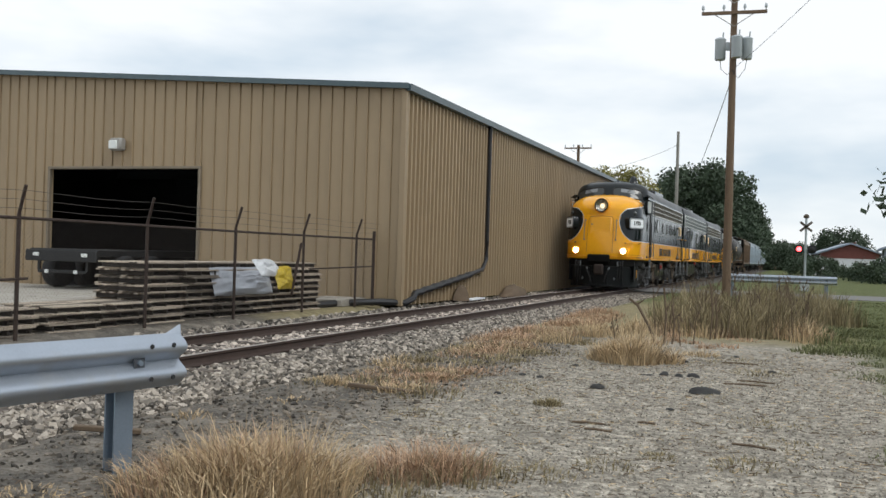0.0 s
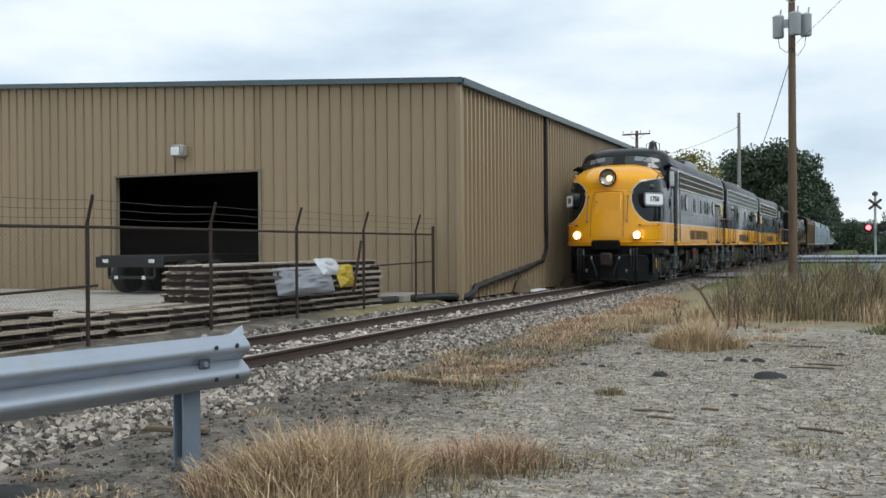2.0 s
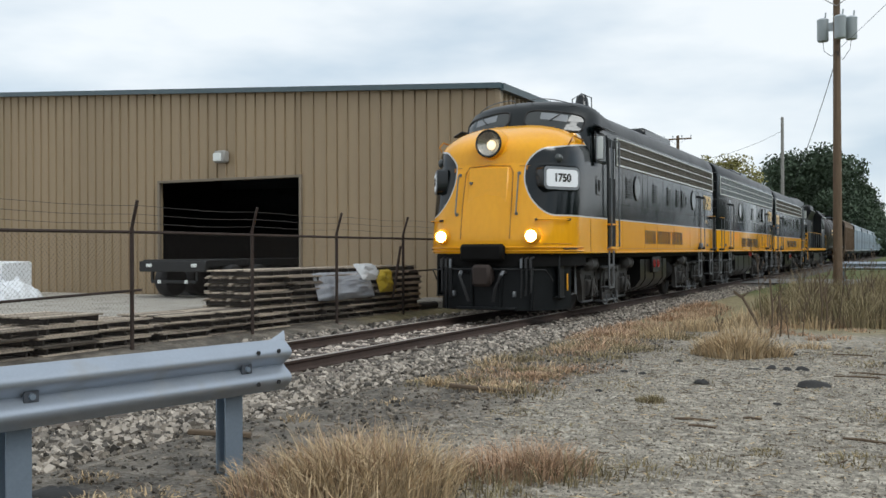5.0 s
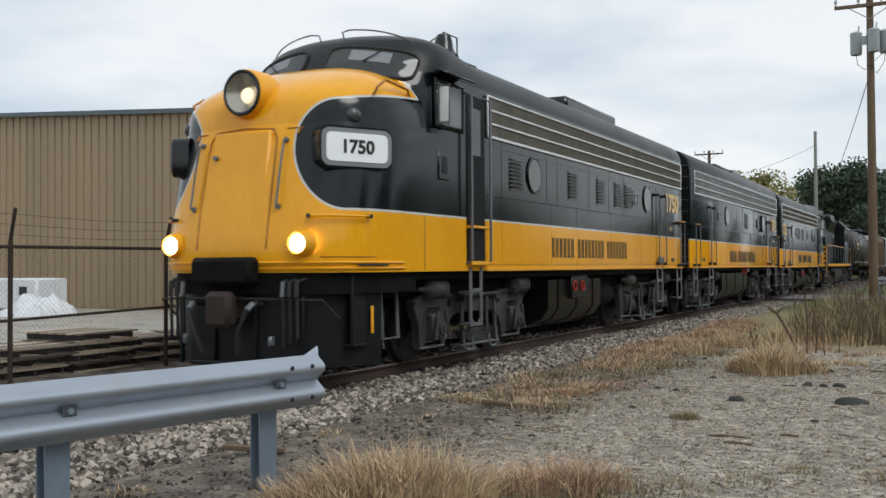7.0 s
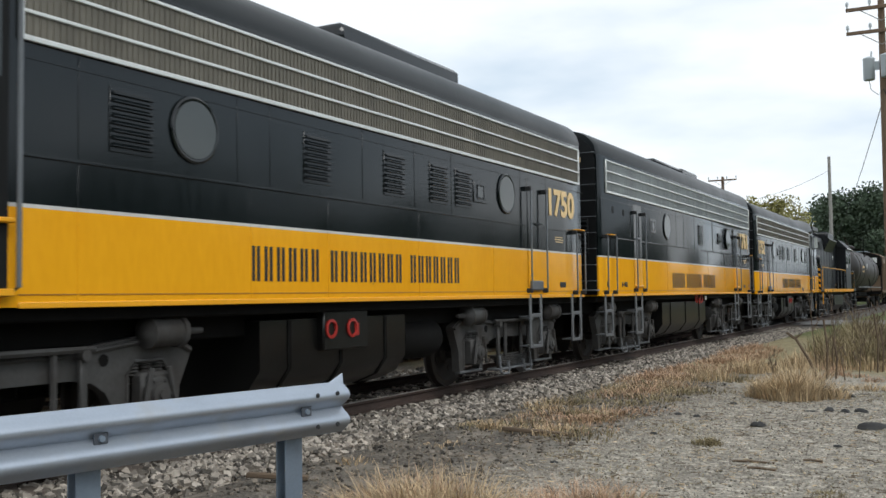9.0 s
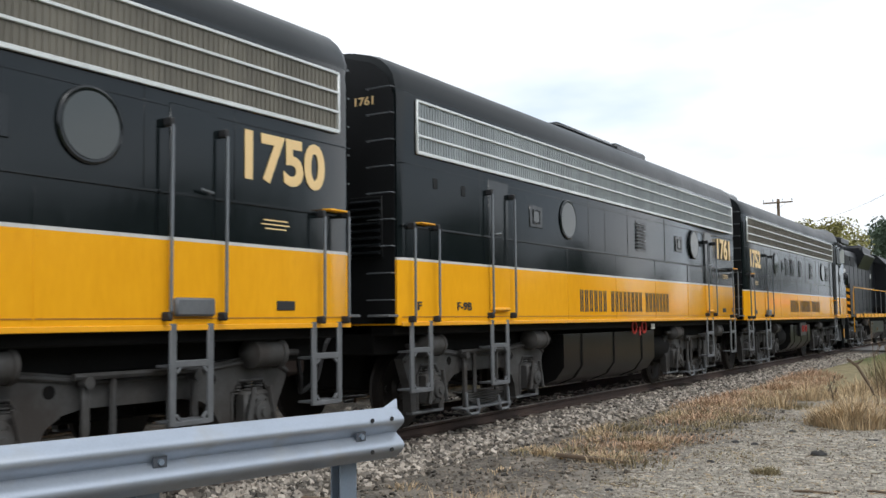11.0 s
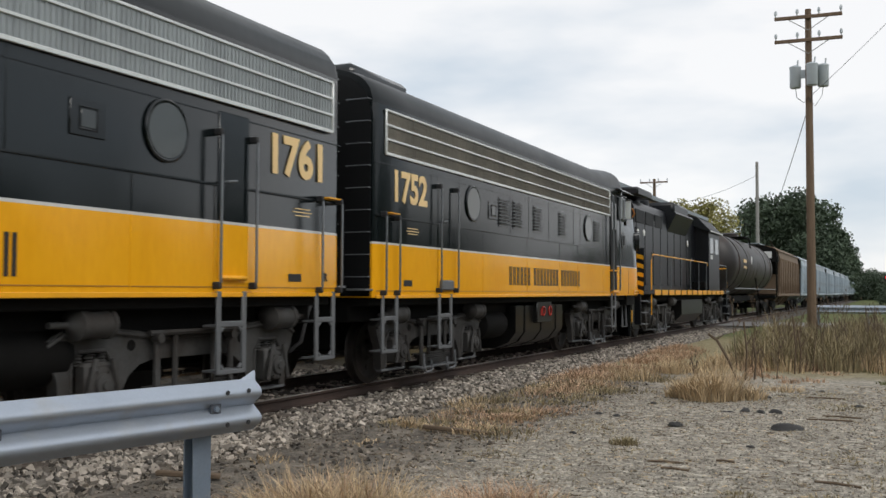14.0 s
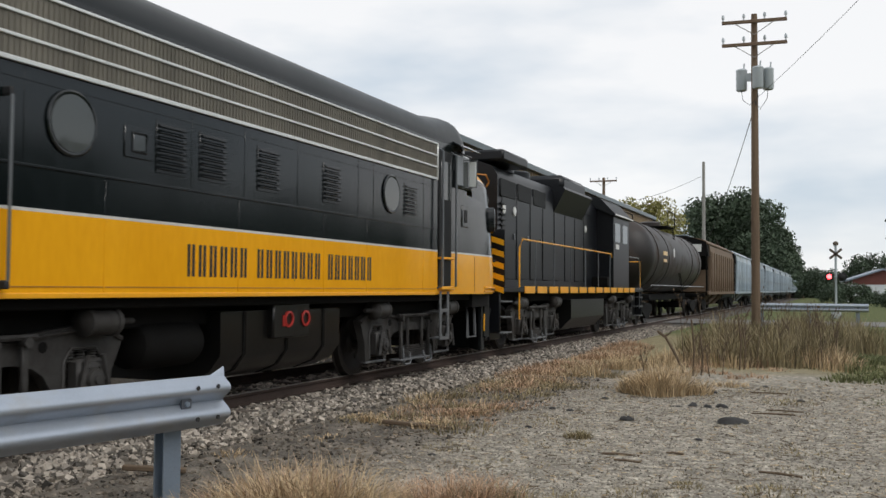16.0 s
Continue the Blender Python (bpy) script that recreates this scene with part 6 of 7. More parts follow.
def underside(parent, y0, y1, tank0, tank1, boxed=True):
    part("underframe", Shape().box((0, (y0 + y1) / 2, 1.14), (2.3, y1 - y0 - 0.1, 0.36), 0.02).box((0, (y0 + y1) / 2, 1.25), (2.9, y1 - y0 - 0.1, 0.12), 0.02), M_UNDER, parent, "black underframe")
    prof = [(-1.35, 1.12), (-1.35, 0.6), (-1.2, 0.4), (-0.9, 0.28), (0.9, 0.28), (1.2, 0.4), (1.35, 0.6), (1.35, 1.12)]
    tk = part("fuel_tank", Shape().prism(prof, "y", tank0, tank1), M_TANKBLK, parent, "black fuel tank with rounded lower edges")
    for k in range(3):
        yy = tank0 + (tank1 - tank0) * (k + 0.5) / 3
        part("strap", Shape().prism([(a * 1.008, b - 0.006 if b < 0.5 else b) for a, b in prof], "y", yy - 0.03, yy + 0.03), M_UNDER, tk)
    part("air_reservoir", Shape().lathe([(0, 0.1), (0.08, 0.26), (0.16, 0.28), (1.0, 0.28), (1.08, 0.26), (1.16, 0.1)], (1.0, tank1 + 0.1, 0.78), (1.0, tank1 + 2, 0.78), 16), M_UNDER, parent)
    part("air_reservoir", Shape().lathe([(0, 0.1), (0.08, 0.26), (0.16, 0.28), (1.0, 0.28), (1.08, 0.26), (1.16, 0.1)], (-1.0, tank1 + 0.1, 0.78), (-1.0, tank1 + 2, 0.78), 16), M_UNDER, parent)
    for side in (-1, 1) if boxed else ():
        b = part("battery_box", Shape().box((side * 1.32, (tank0 + tank1) / 2, 0.98), (0.24, 0.9, 0.45), 0.02), M_TANKBLK, parent)
        for off in (-0.32, 0.1):
            yy = (tank0 + tank1) / 2 + off
            part("emergency_handle", Shape().lathe([(0, 0.11), (0.015, 0.11), (0.02, 0.08), (0.0, 0.075)], (side * 1.445, yy, 1.0), (side * 2, yy, 1.0), 14, False), M_REDPAINT, b, "red ring handle")
        part("notice", Shape().box((side * 1.446, (tank0 + tank1) / 2 + 0.2, 0.98), (0.008, 0.08, 0.14)), M_REDPAINT, b, "small red notice")


def end_gear(parent, y, way, number=""):
    """Coupler, diaphragm ladder rungs, hoses and end steps at a body end that faces way (+1 or -1 along y)."""
    part("coupler", Shape().box((0, y + way * 0.2, 0.87), (0.3, 0.5, 0.3), 0.05).box((0, y + way * 0.42, 0.87), (0.36, 0.2, 0.42), 0.05), M_RUSTYCOUPLER, parent, "rusty coupler")
    prof = [(1.50, 1.33), (1.50, 3.96), (1.42, 4.2), (1.2, 4.4), (0.8, 4.52), (0.0, 4.58), (-0.8, 4.52), (-1.2, 4.4), (-1.42, 4.2), (-1.50, 3.96), (-1.50, 1.33)]
    part("end_sheet", Shape().prism(prof, "y", y - way * 0.02, y + way * 0.012), M_ENDBLACK, parent, "sooty black end sheet")
    part("end_door", Shape().box((0, y + way * 0.02, 2.4), (0.75, 0.03, 1.9), 0.02), M_ENDBLACK, parent)
    part("diaphragm", Shape().box((0, y + way * 0.16, 2.5), (1.1, 0.3, 2.3), 0.08), M_ENDBLACK, parent, "black folded diaphragm")
    for side in (-1, 1):
        for k in range(9):
            z = 1.6 + k * 0.31
            part("rung", Shape().tube([(side * 1.15, y, z), (side * 1.15, y + way * 0.07, z), (side * 1.5, y + way * 0.07, z), (side * 1.5, y, z)], 0.008, 5), M_GRAB, parent, "pale end ladder rung")
        part("air_hose", Shape().tube([(side * 0.6, y, 1.25), (side * 0.65, y + way * 0.2, 1.1), (side * 0.62, y + way * 0.32, 0.7), (side * 0.5, y + way * 0.45, 0.55)], 0.028, 6), M_RUBBER, parent)
        part("end_step", Shape().box((side * 1.4, y + way * 0.1, 1.42), (0.3, 0.2, 0.03), 0.006), M_STEP, parent)


def common_side(unit, side, number, y_sign, y_rear, num_at, bars, spec, num_wide=1.05):
    """All fittings of one body side; distances in spec run from the rear end into the body."""
    def at(d):
        return y_rear + y_sign * d
    for d in spec["louvers"]:
        louver(unit, side, at(d))
    for d in spec["ports"]:
        porthole(unit, side, at(d))
    for d in spec["boxes"]:
        box_vent(unit, side, at(d))
    for d, z0, z1 in spec["grabs"]:
        grab(unit, side, at(d), z0, z1)
    for d, w, z in spec["ladders"]:
        ladder(unit, side, at(d), w, z)
    for d0, d1 in spec["doors"]:
        dr = part("side_door", Shape().box((side * HALF, at((d0 + d1) / 2), 2.36), (0.02, d1 - d0, 1.75), 0.02), M_LIVERY, unit)
        part("door_handle", Shape().tube([(side * (HALF + 0.01), at(d0 + 0.1), 2.5), (side * (HALF + 0.06), at(d0 + 0.1), 2.5), (side * (HALF + 0.06), at(d0 + 0.24), 2.52)], 0.014, 5), M_GRAB, dr)
        part("kick_plate", Shape().box((side * (HALF + 0.03), at((d0 + d1) / 2), 1.5), (0.06, d1 - d0 - 0.1, 0.16 if y_sign < 0 else 0.05), 0.02), M_STEP if y_sign < 0 else M_YELLOW, dr, "worn kick plate")
    panel_lines(unit, side, [at(d) for d in spec["lines_up"]], 2.46, 3.33)
    panel_lines(unit, side, [at(d) for d in spec["lines_low"]], 1.36, 2.45)
    for d in spec["grab_brackets"]:
        part("sill_step", Shape().box((side * (HALF + 0.05), at(d), 2.5), (0.14, 0.28, 0.02), 0.004), M_YELLOW, unit, "yellow step plate")
    lettering("fleet_number", number, 0.45, num_wide, M_CREAM, unit, side_frame(side, at(num_at), 2.895, HALF + 0.006), 0.02)
    name_bars(unit, side, at(bars[0]), bars[1], bars[2], 0.35)
    part("data_bars", Shape().box((side * (HALF + 0.004), at(num_at + 0.1), 2.33), (0.004, 0.34, 0.012)).box((side * (HALF + 0.004), at(num_at + 0.1), 2.29), (0.004, 0.40, 0.012)).box((side * (HALF + 0.004), at(num_at + 0.1), 2.25), (0.004, 0.3, 0.012)), M_CREAM, unit, "small lines of data lettering as bars")
    part("jack_pad", Shape().box((side * (HALF + 0.004), at(num_at - 0.05), 1.52), (0.012, 0.26, 0.09), 0.004), M_RUBBER, unit)


A_SPEC = dict(louvers=[4.75, 5.47, 6.6, 8.2, 10.85], ports=[3.34, 10.1], boxes=[4.24],
              grabs=[(0.16, 1.38, 2.48), (0.56, 1.38, 2.45), (1.94, 1.42, 3.05), (2.58, 1.42, 3.05)], ladders=[(0.42, 0.48, 0.53), (2.26, 0.5, 0.5), (12.35, 0.42, 0.5)], doors=[(1.98, 2.54)],
              lines_up=[1.75, 2.8, 5.1, 6.1, 7.3, 9.0, 9.5, 11.4], lines_low=[3.8, 6.0, 8.0, 9.3, 11.4], grab_brackets=[0.36])
B_SPEC_UP = dict(louvers=[7.85], ports=[4.62, 11.05], boxes=[3.5, 10.05],
                 grabs=[(0.17, 1.38, 2.46), (0.70, 1.38, 2.48), (2.04, 1.42, 3.05), (2.68, 1.42, 3.05), (11.8, 1.42, 3.0), (12.41, 1.42, 3.0), (13.75, 1.38, 2.48), (14.2, 1.38, 2.48)],
                 ladders=[(0.42, 0.48, 0.53), (2.36, 0.5, 0.5), (12.1, 0.5, 0.5), (13.95, 0.45, 0.53)], doors=[(2.08, 2.64), (11.85, 12.37)],
                 lines_up=[1.85, 5.45, 6.15, 7.2, 9.2], lines_low=[2.9, 4.6, 6.6, 8.6, 10.6, 11.8], grab_brackets=[0.43, 13.98])


def cab_unit(label, number, at, flipped, lit):
    """Streamlined cab unit: rear end at y = 0, nose towards -y."""
    u = thing("diesel_locomotive", label, "locomotive", at, group="train vehicles")
    part("body_shell", nose_body(), M_LIVERY, u, "dark body with a yellow lower band and a yellow nose")
    part("nose_top", nose_top(), M_LIVERY, u, "rounded yellow top of the nose")
    for k in (1, -1):
        pane, bead, wiper, blind = windscreen(k)
        ws = part("windscreen", pane, M_WINDOW, u, "dark reflecting windscreen")
        part("rubber_bead", bead, M_RUBBER, ws)
        part("sun_blind", blind, M_RIM, ws, "pale sun blind behind the glass")
        part("wiper", wiper, M_RUBBER, u)
    turn = -1 if flipped else 1
    truck(u, -2.55, turn, M_TRUCKDARK if flipped else None)
    truck(u, -11.7, turn, M_TRUCKDARK if flipped else None)
    underside(u, -15.0, 0.0, -8.9, -6.0)
    end_gear(u, 0.0, 1)
    for side in (1, -1):
        common_side(u, side, number, -1, 0.0, 1.02 if flipped else 1.10, (7.25 if flipped else 7.1, 1.70, 4.45), A_SPEC, 1.04 if flipped else 1.17)
        grille(u, side, -11.95, -0.25, M_GRILLE_DARK, "brownish air intake grille with bright strips")
        belt(u, side, -11.95, -0.02)
        x = side * HALF
        # the plate stands proud; the doorway's shade is put into its black
        door = part("cab_door", Shape().box((x - side * 0.03, -12.34, 2.65), (0.1, 0.62, 2.5), 0.03), M_ENDBLACK, u, "cab door, near-black for the shade of its recess")
        part("door_window", Shape().box((x + side * 0.022, -12.34, 3.35), (0.012, 0.44, 0.7), 0.03), M_WINDOW, door)
        for y in (-12.66, -12.02):
            part("door_rail", Shape().tube([(x, y, 1.42), (x + side * 0.1, y, 1.46), (x + side * 0.1, y, 3.85), (x, y, 3.9)], 0.021, 6), M_GRAB, u, "grey full-height door rail")
        for z, h in ((1.42, 0.06), (1.95, 0.04)):
            part("door_step", Shape().box((x + side * 0.04, -12.34, z), (0.1, 0.6, h), 0.01), M_YELLOW, u, "yellow door step")
        w = part("cab_window", Shape().box((x - side * 0.012, -13.18, 3.62), (0.06, 0.78, 0.62), 0.08), M_WINDOW, u, "dark sliding cab side window")
        part("window_frame", Shape().tube([(x + side * 0.02, -13.6, 3.3), (x + side * 0.02, -13.6, 3.94), (x + side * 0.02, -12.78, 3.94), (x + side * 0.02, -12.78, 3.3), (x + side * 0.02, -13.6, 3.3)], 0.022, 5), M_BLACK, w)
        part("window_blind", Shape().box((x + side * 0.022, -13.02, 3.62), (0.008, 0.36, 0.54), 0.002), M_RIM, w, "pale blind in the side window")
        part("sun_visor", Shape().box((x + side * 0.1, -13.18, 4.06), (0.26, 0.9, 0.025), 0.006, pose(0, 0, 0, 0, side * 28, 0)), M_BLACK, u, "black awning over the cab window")
        mir = part("wind_deflector", Shape().box((x + side * 0.10, -13.5, 3.6), (0.14, 0.025, 0.48), 0.01), M_LENS, u, "pale hinged wind deflector")
        part("deflector_frame", Shape().tube([(x, -13.5, 3.34), (x + side * 0.18, -13.5, 3.34), (x + side * 0.18, -13.5, 3.87), (x, -13.5, 3.87)], 0.012, 5), M_STEP, mir)
        sq = part("hatch_box", Shape().box((x, -13.35, 2.78), (0.04, 0.34, 0.42), 0.02), M_BLACK, u)
        part("latch", Shape().box((x + side * 0.022, -13.35, 2.78), (0.02, 0.14, 0.24), 0.01), M_RUBBER, sq)
        # number board on the nose's flank
        bp = pose(side * 1.325, -15.24, 2.825, 0, 0, side * 61)
        bd = part("number_board", rounded_plate(1.0, 0.52, 0.13, -0.10, 0.12), M_BLACK, u, "black housed number board", at=bp)
        part("board_rim", rounded_plate(0.96, 0.46, 0.11, -0.118, -0.09), M_RIM, bd, "grey rounded rim")
        part("lit_panel", rounded_plate(0.84, 0.35, 0.07, -0.127, -0.1), M_BOARD, bd, "white lit panel")
        lettering("board_number", number, 0.165, 0.42, M_INK, bd, pose(0, -0.131, 0, 90, 0, 0), 0.007)
        part("class_lamp", Shape().lathe([(0, 0.10), (0.05, 0.095), (0.09, 0.06), (0.10, 0.01)], (side * 1.30, -15.2, 3.24), (side * 2.2, -15.65, 3.30), 14), M_PORT, u, "round marker lamp")
        ng = part("nose_grab", Shape().tube([nose_point(side, 15.5, 2.10, 0.0), nose_point(side, 15.5, 2.12, 0.07), nose_point(side, 15.5, 2.6, 0.075), nose_point(side, 15.5, 2.92, 0.07), nose_point(side, 15.5, 2.94, 0.0)], 0.015, 6), M_GRAB, u, "grey nose grab iron")
        for z in (2.11, 2.93):
            part("foot", Shape().rod(nose_point(side, 15.5, z, -0.02), nose_point(side, 15.5, z, 0.03), 0.035, 8), M_GRAB, ng)
        fg = part("flank_grab", Shape().tube([nose_point(side, 32 + 4 * k, 1.99, 0.06) for k in range(10)], 0.014, 6), M_YELLOW, u, "thin yellow rail along the nose's flank")
        for g in (32, 68):
            part("foot", Shape().rod(nose_point(side, g, 1.99, -0.02), nose_point(side, g, 1.99, 0.075), 0.026, 6), M_RUBBER, fg, "dark rail foot")
        part("tongue_grab", Shape().tube([(side * 1.44, -14.95, 3.52), (side * 1.50, -14.95, 3.62), (side * 1.50, -14.75, 3.74), (side * 1.50, -14.2, 3.70), (side * 1.45, -14.05, 3.62)], 0.017, 5), M_SEAM, u, "bent grab iron under the windscreen")
        hatch = part("sand_hatch", Shape().tube([nose_point(side, 15 + 2 * k, 3.08, 0.006) for k in range(5)], 0.008, 4), M_SEAM, u, "seam of the sand hatch")
        part("hatch_latch", Shape().rod(nose_point(side, 21, 3.08, 0.0), nose_point(side, 21, 3.0, 0.02), 0.018, 6), M_SEAM, hatch)
        part("sill_slot", Shape().tube([nose_point(side, 40 + 5 * k, 1.50, 0.006) for k in range(8)], 0.007, 4), M_SEAM, u, "grimy seam over the sill")
        hl = part("lower_headlight", Shape().lathe([(0, 0.17), (0.1, 0.16), (0.17, 0.13), (0.12, 0.115)], (side * 0.99, -15.78, 1.66), (side * 0.99, -17, 1.66), 18, False), M_YELLOW, u, "yellow housed lower headlight")
        part("bulb", Shape().lathe([(0, 0.112), (0.03, 0.09), (0.045, 0.02)], (side * 0.99, -15.93, 1.66), (side * 0.99, -17, 1.66), 14), M_HEADLIGHT if lit else M_PORT, hl, "burning headlight" if lit else "unlit lens")
        part("roof_grab", Shape().tube([(side * 0.2, -13.72, 4.60), (side * 0.2, -13.78, 4.70)] + [(side * (0.2 + 1.12 * math.sin(radians(a))), -13.80 + 0.55 * (1 - math.cos(radians(a))), 4.32 + 0.40 * math.cos(radians(a))) for a in range(6, 91, 7)] + [(side * 1.32, -13.2, 4.2)], 0.011, 6), M_GRAB, u, "thin roof grab rail")
        # coupler level: pilot steps and hoses
        part("pilot_step", Shape().tube([(side * 1.3, -14.6, 1.3), (side * 1.34, -14.6, 0.45), (side * 1.34, -14.2, 0.45), (side * 1.3, -14.2, 1.3)], 0.03, 5), M_STEP, u)
        for k in range(3):
            hx = side * (0.78 + 0.1 * k)
            hose = part("air_hose", Shape().tube([(hx, -15.72, 1.24), (hx, -15.93, 1.2), (hx + 0.02, -15.95, 1.0), (hx + 0.01, -15.93, 0.7 - 0.08 * k), (hx - 0.02, -15.9, 0.42 + 0.05 * k)], 0.022, 6), M_RUBBER, u, "black air hose")
            part("hose_cock", Shape().rod((hx, -15.93, 1.2), (hx + 0.01, -15.96, 1.02), 0.03, 8), M_GRAB if k == 0 else M_RUBBER, hose)
        brake_hose = part("brake_hose", Shape().tube([(side * 0.42, -15.86, 0.92), (side * 0.47, -16.08, 0.95), (side * 0.44, -16.2, 0.85), (side * 0.34, -16.22, 0.62), (side * 0.27, -16.15, 0.35)], 0.032, 8), M_RUBBER, u, "thick black brake hose")
        part("collar", Shape().rod((side * 0.465, -16.1, 0.945), (side * 0.445, -16.19, 0.87), 0.038, 8), M_GRAB, brake_hose, "pale hose collar")
        part("skirt_seam", Shape().tube([nose_point(side, 62 + 4 * k, 1.40, 0.03) for k in range(6)], 0.012, 5), M_RUBBER, u, "black grab bar over the skirt")
        part("flank_panel", Shape().box((side * 1.582, -13.9, 1.70), (0.008, 0.02, 0.72), 0.002), M_SEAM, u, "seam between nose and cab")
    # nose front
    nd = part("nose_door", Shape().box((0, -15.79, 2.35), (0.90, 0.08, 1.45), 0.03, pose(0, 0, 0, -8, 0, 0)), M_YELLOW, u, "yellow nose door")
    part("door_seam", Shape().tube([nose_point(-1, 11.5, 1.6, 0.004), nose_point(-1, 11.5, 2.3, 0.004), nose_point(-1, 11, 2.95, 0.004), nose_point(-1, 9, 3.08, 0.004), nose_point(1, 0, 3.11, 0.004), nose_point(1, 9, 3.08, 0.004), nose_point(1, 11, 2.95, 0.004), nose_point(1, 11.5, 2.3, 0.004), nose_point(1, 11.5, 1.6, 0.004)], 0.014, 5), M_SEAM, nd, "grimy door seam")
    part("latch", Shape().rod((-0.36, -15.83, 2.75), (-0.36, -15.7, 2.75), 0.03, 8), M_GRAB, nd)
    top = part("headlight", Shape().lathe([(0, 0.31), (0.28, 0.31), (0.36, 0.295), (0.37, 0.26), (0.3, 0.25)], (0, -15.36, 3.56), (0, -17, 3.54), 28, False), M_YELLOW, u, "large round nose headlight")
    part("rim", Shape().lathe([(0, 0.285), (0.02, 0.29), (0.03, 0.27), (0.025, 0.245)], (0, -15.72, 3.555), (0, -17, 3.53), 28, False), M_BLACK, top, "black rim")
    part("reflector", Shape().lathe([(0, 0.02), (0.03, 0.10), (0.08, 0.19), (0.13, 0.25)], (0, -15.605, 3.555), (0, -17, 3.53), 24, False), M_REFLECTOR, top)
    part("bulb", Shape().lathe([(0, 0.10), (0.03, 0.085), (0.05, 0.01)], (0.03, -15.65, 3.53), (0.03, -17, 3.51), 18), M_DIMLIGHT if lit else M_PORT, top)
    # pilot and coupler
    outline = []
    for k in range(-10, 11):
        g = math.pi / 2 * abs(k) / 10
        outline.append((math.copysign(math.sin(g) ** (2 / 2.8), k) * 1.5 if k else 0.0, -15.95 + 1.5 * (1 - math.cos(g) ** (2 / 2.8))))
    outline += [(1.5, -14.0), (-1.5, -14.0)]
    part("skirt", Shape().prism(outline, "z", 1.05, 1.31), M_UNDER, u, "black skirt under the nose")
    part("pilot", Shape().prism([(-1.42, -14.75), (-1.32, -15.2), (-1.05, -15.6), (-0.6, -15.85), (0.6, -15.85), (1.05, -15.6), (1.32, -15.2), (1.42, -14.75), (1.36, -14.75), (0.95, -15.4), (-0.95, -15.4), (-1.36, -14.75)], "z", 0.16, 1.06), M_PILOT, u, "black sheet steel pilot")
    part("coupler_pocket", Shape().box((0, -16.06, 1.33), (0.92, 0.24, 0.34), 0.05), M_UNDER, u, "black buffer block")
    part("coupler", Shape().box((0, -15.95, 0.87), (0.34, 0.5, 0.3), 0.05).box((0.04, -16.18, 0.87), (0.40, 0.2, 0.44), 0.06), M_RUSTYCOUPLER, u, "rusty coupler")
    for z in (1.36, 1.43):
        part("nose_band", Shape().tube([nose_point(math.copysign(1, k), 7.5 * abs(k), z, 0.012) for k in range(-12, 13)], 0.016, 5), M_YELLOW, u)
    part("uncoupling_lever", Shape().tube([(-1.3, -15.5, 0.75), (-1.25, -15.8, 0.98), (-0.3, -16.05, 1.0), (0.3, -16.05, 1.0), (1.25, -15.8, 0.98), (1.3, -15.5, 0.75)], 0.016, 5), M_RUBBER, u, "black uncoupling lever")
    for px in (-0.95, -0.32, 0.32, 0.95):
        part("pilot_rib", Shape().box((px, -15.86 + 0.28 * max(0, abs(px) - 0.6), 0.6), (0.05, 0.06, 0.86), 0.01), M_PILOT, u)
    part("pilot_lip", Shape().box((0, -15.9, 0.2), (1.3, 0.12, 0.06), 0.02), M_PILOT, u, "worn grey pilot lip")
    for side in (-1, 1):
        part("glad_hand", Shape().box((side * 0.66, -16.0, 0.5), (0.06, 0.1, 0.12), 0.02), M_GRAB, u, "pale hose coupling")
        part("corner_step", Shape().box((side * 1.2, -15.2, 0.42), (0.4, 0.3, 0.03), 0.006).box((side * 1.36, -15.2, 0.85), (0.04, 0.3, 0.85), 0.008), M_PILOT, u, "dark corner step")
        part("marker_bar", Shape().box((side * 1.41, -14.95, 0.72), (0.02, 0.05, 0.34), 0.004), M_YELLOW, u, "short yellow marker bar")
        part("sand_pipe", Shape().tube([(side * 0.95, -14.3, 1.1), (side * 1.0, -14.1, 0.7), (side * 0.8, -13.75, 0.2)], 0.02, 5), M_UNDER, u)
    # roof
    part("bell", Shape().lathe([(0, 0.05), (0.03, 0.11), (0.12, 0.145), (0.26, 0.165), (0.34, 0.21), (0.37, 0.25), (0.38, 0.22)], (0.62, -11.5, 5.12), (0.62, -11.5, 4.0), 14), M_BLACK, u, "black bronze bell")
    part("bell_yoke", Shape().tube([(0.38, -11.5, 4.5), (0.38, -11.5, 5.02), (0.62, -11.5, 5.14), (0.86, -11.5, 5.02), (0.86, -11.5, 4.4)], 0.014, 6), M_BLACK, u)
    part("horn", Shape().lathe([(0, 0.03), (0.2, 0.035), (0.3, 0.05), (0.34, 0.07)], (0.75, -12.9, 4.62), (0.75, -15, 4.62), 12).rod((0.75, -12.85, 4.5), (0.75, -12.85, 4.65), 0.03, 6), M_BLACK, u, "air horn")
    part("antenna", Shape().rod((0, -12.0, 4.6), (0, -12.0, 4.95), 0.012, 5).box((0, -12.0, 4.85), (0.06, 0.06, 0.16), 0.02), M_BLACK, u)
    part("roof_grab", Shape().tube([(0.9, -11.6, 4.5), (0.9, -11.6, 4.66), (0.9, -10.9, 4.66), (0.9, -10.9, 4.5)], 0.014, 5), M_GRAB, u)
    fan = part("roof_hatch", Shape().box((0, -5.2, 4.68), (1.9, 3.2, 0.3), 0.06) if not flipped else Shape().box((0, -1.5, 4.66), (1.7, 1.8, 0.3), 0.08), M_BLACK, u, "raised black roof hatch")
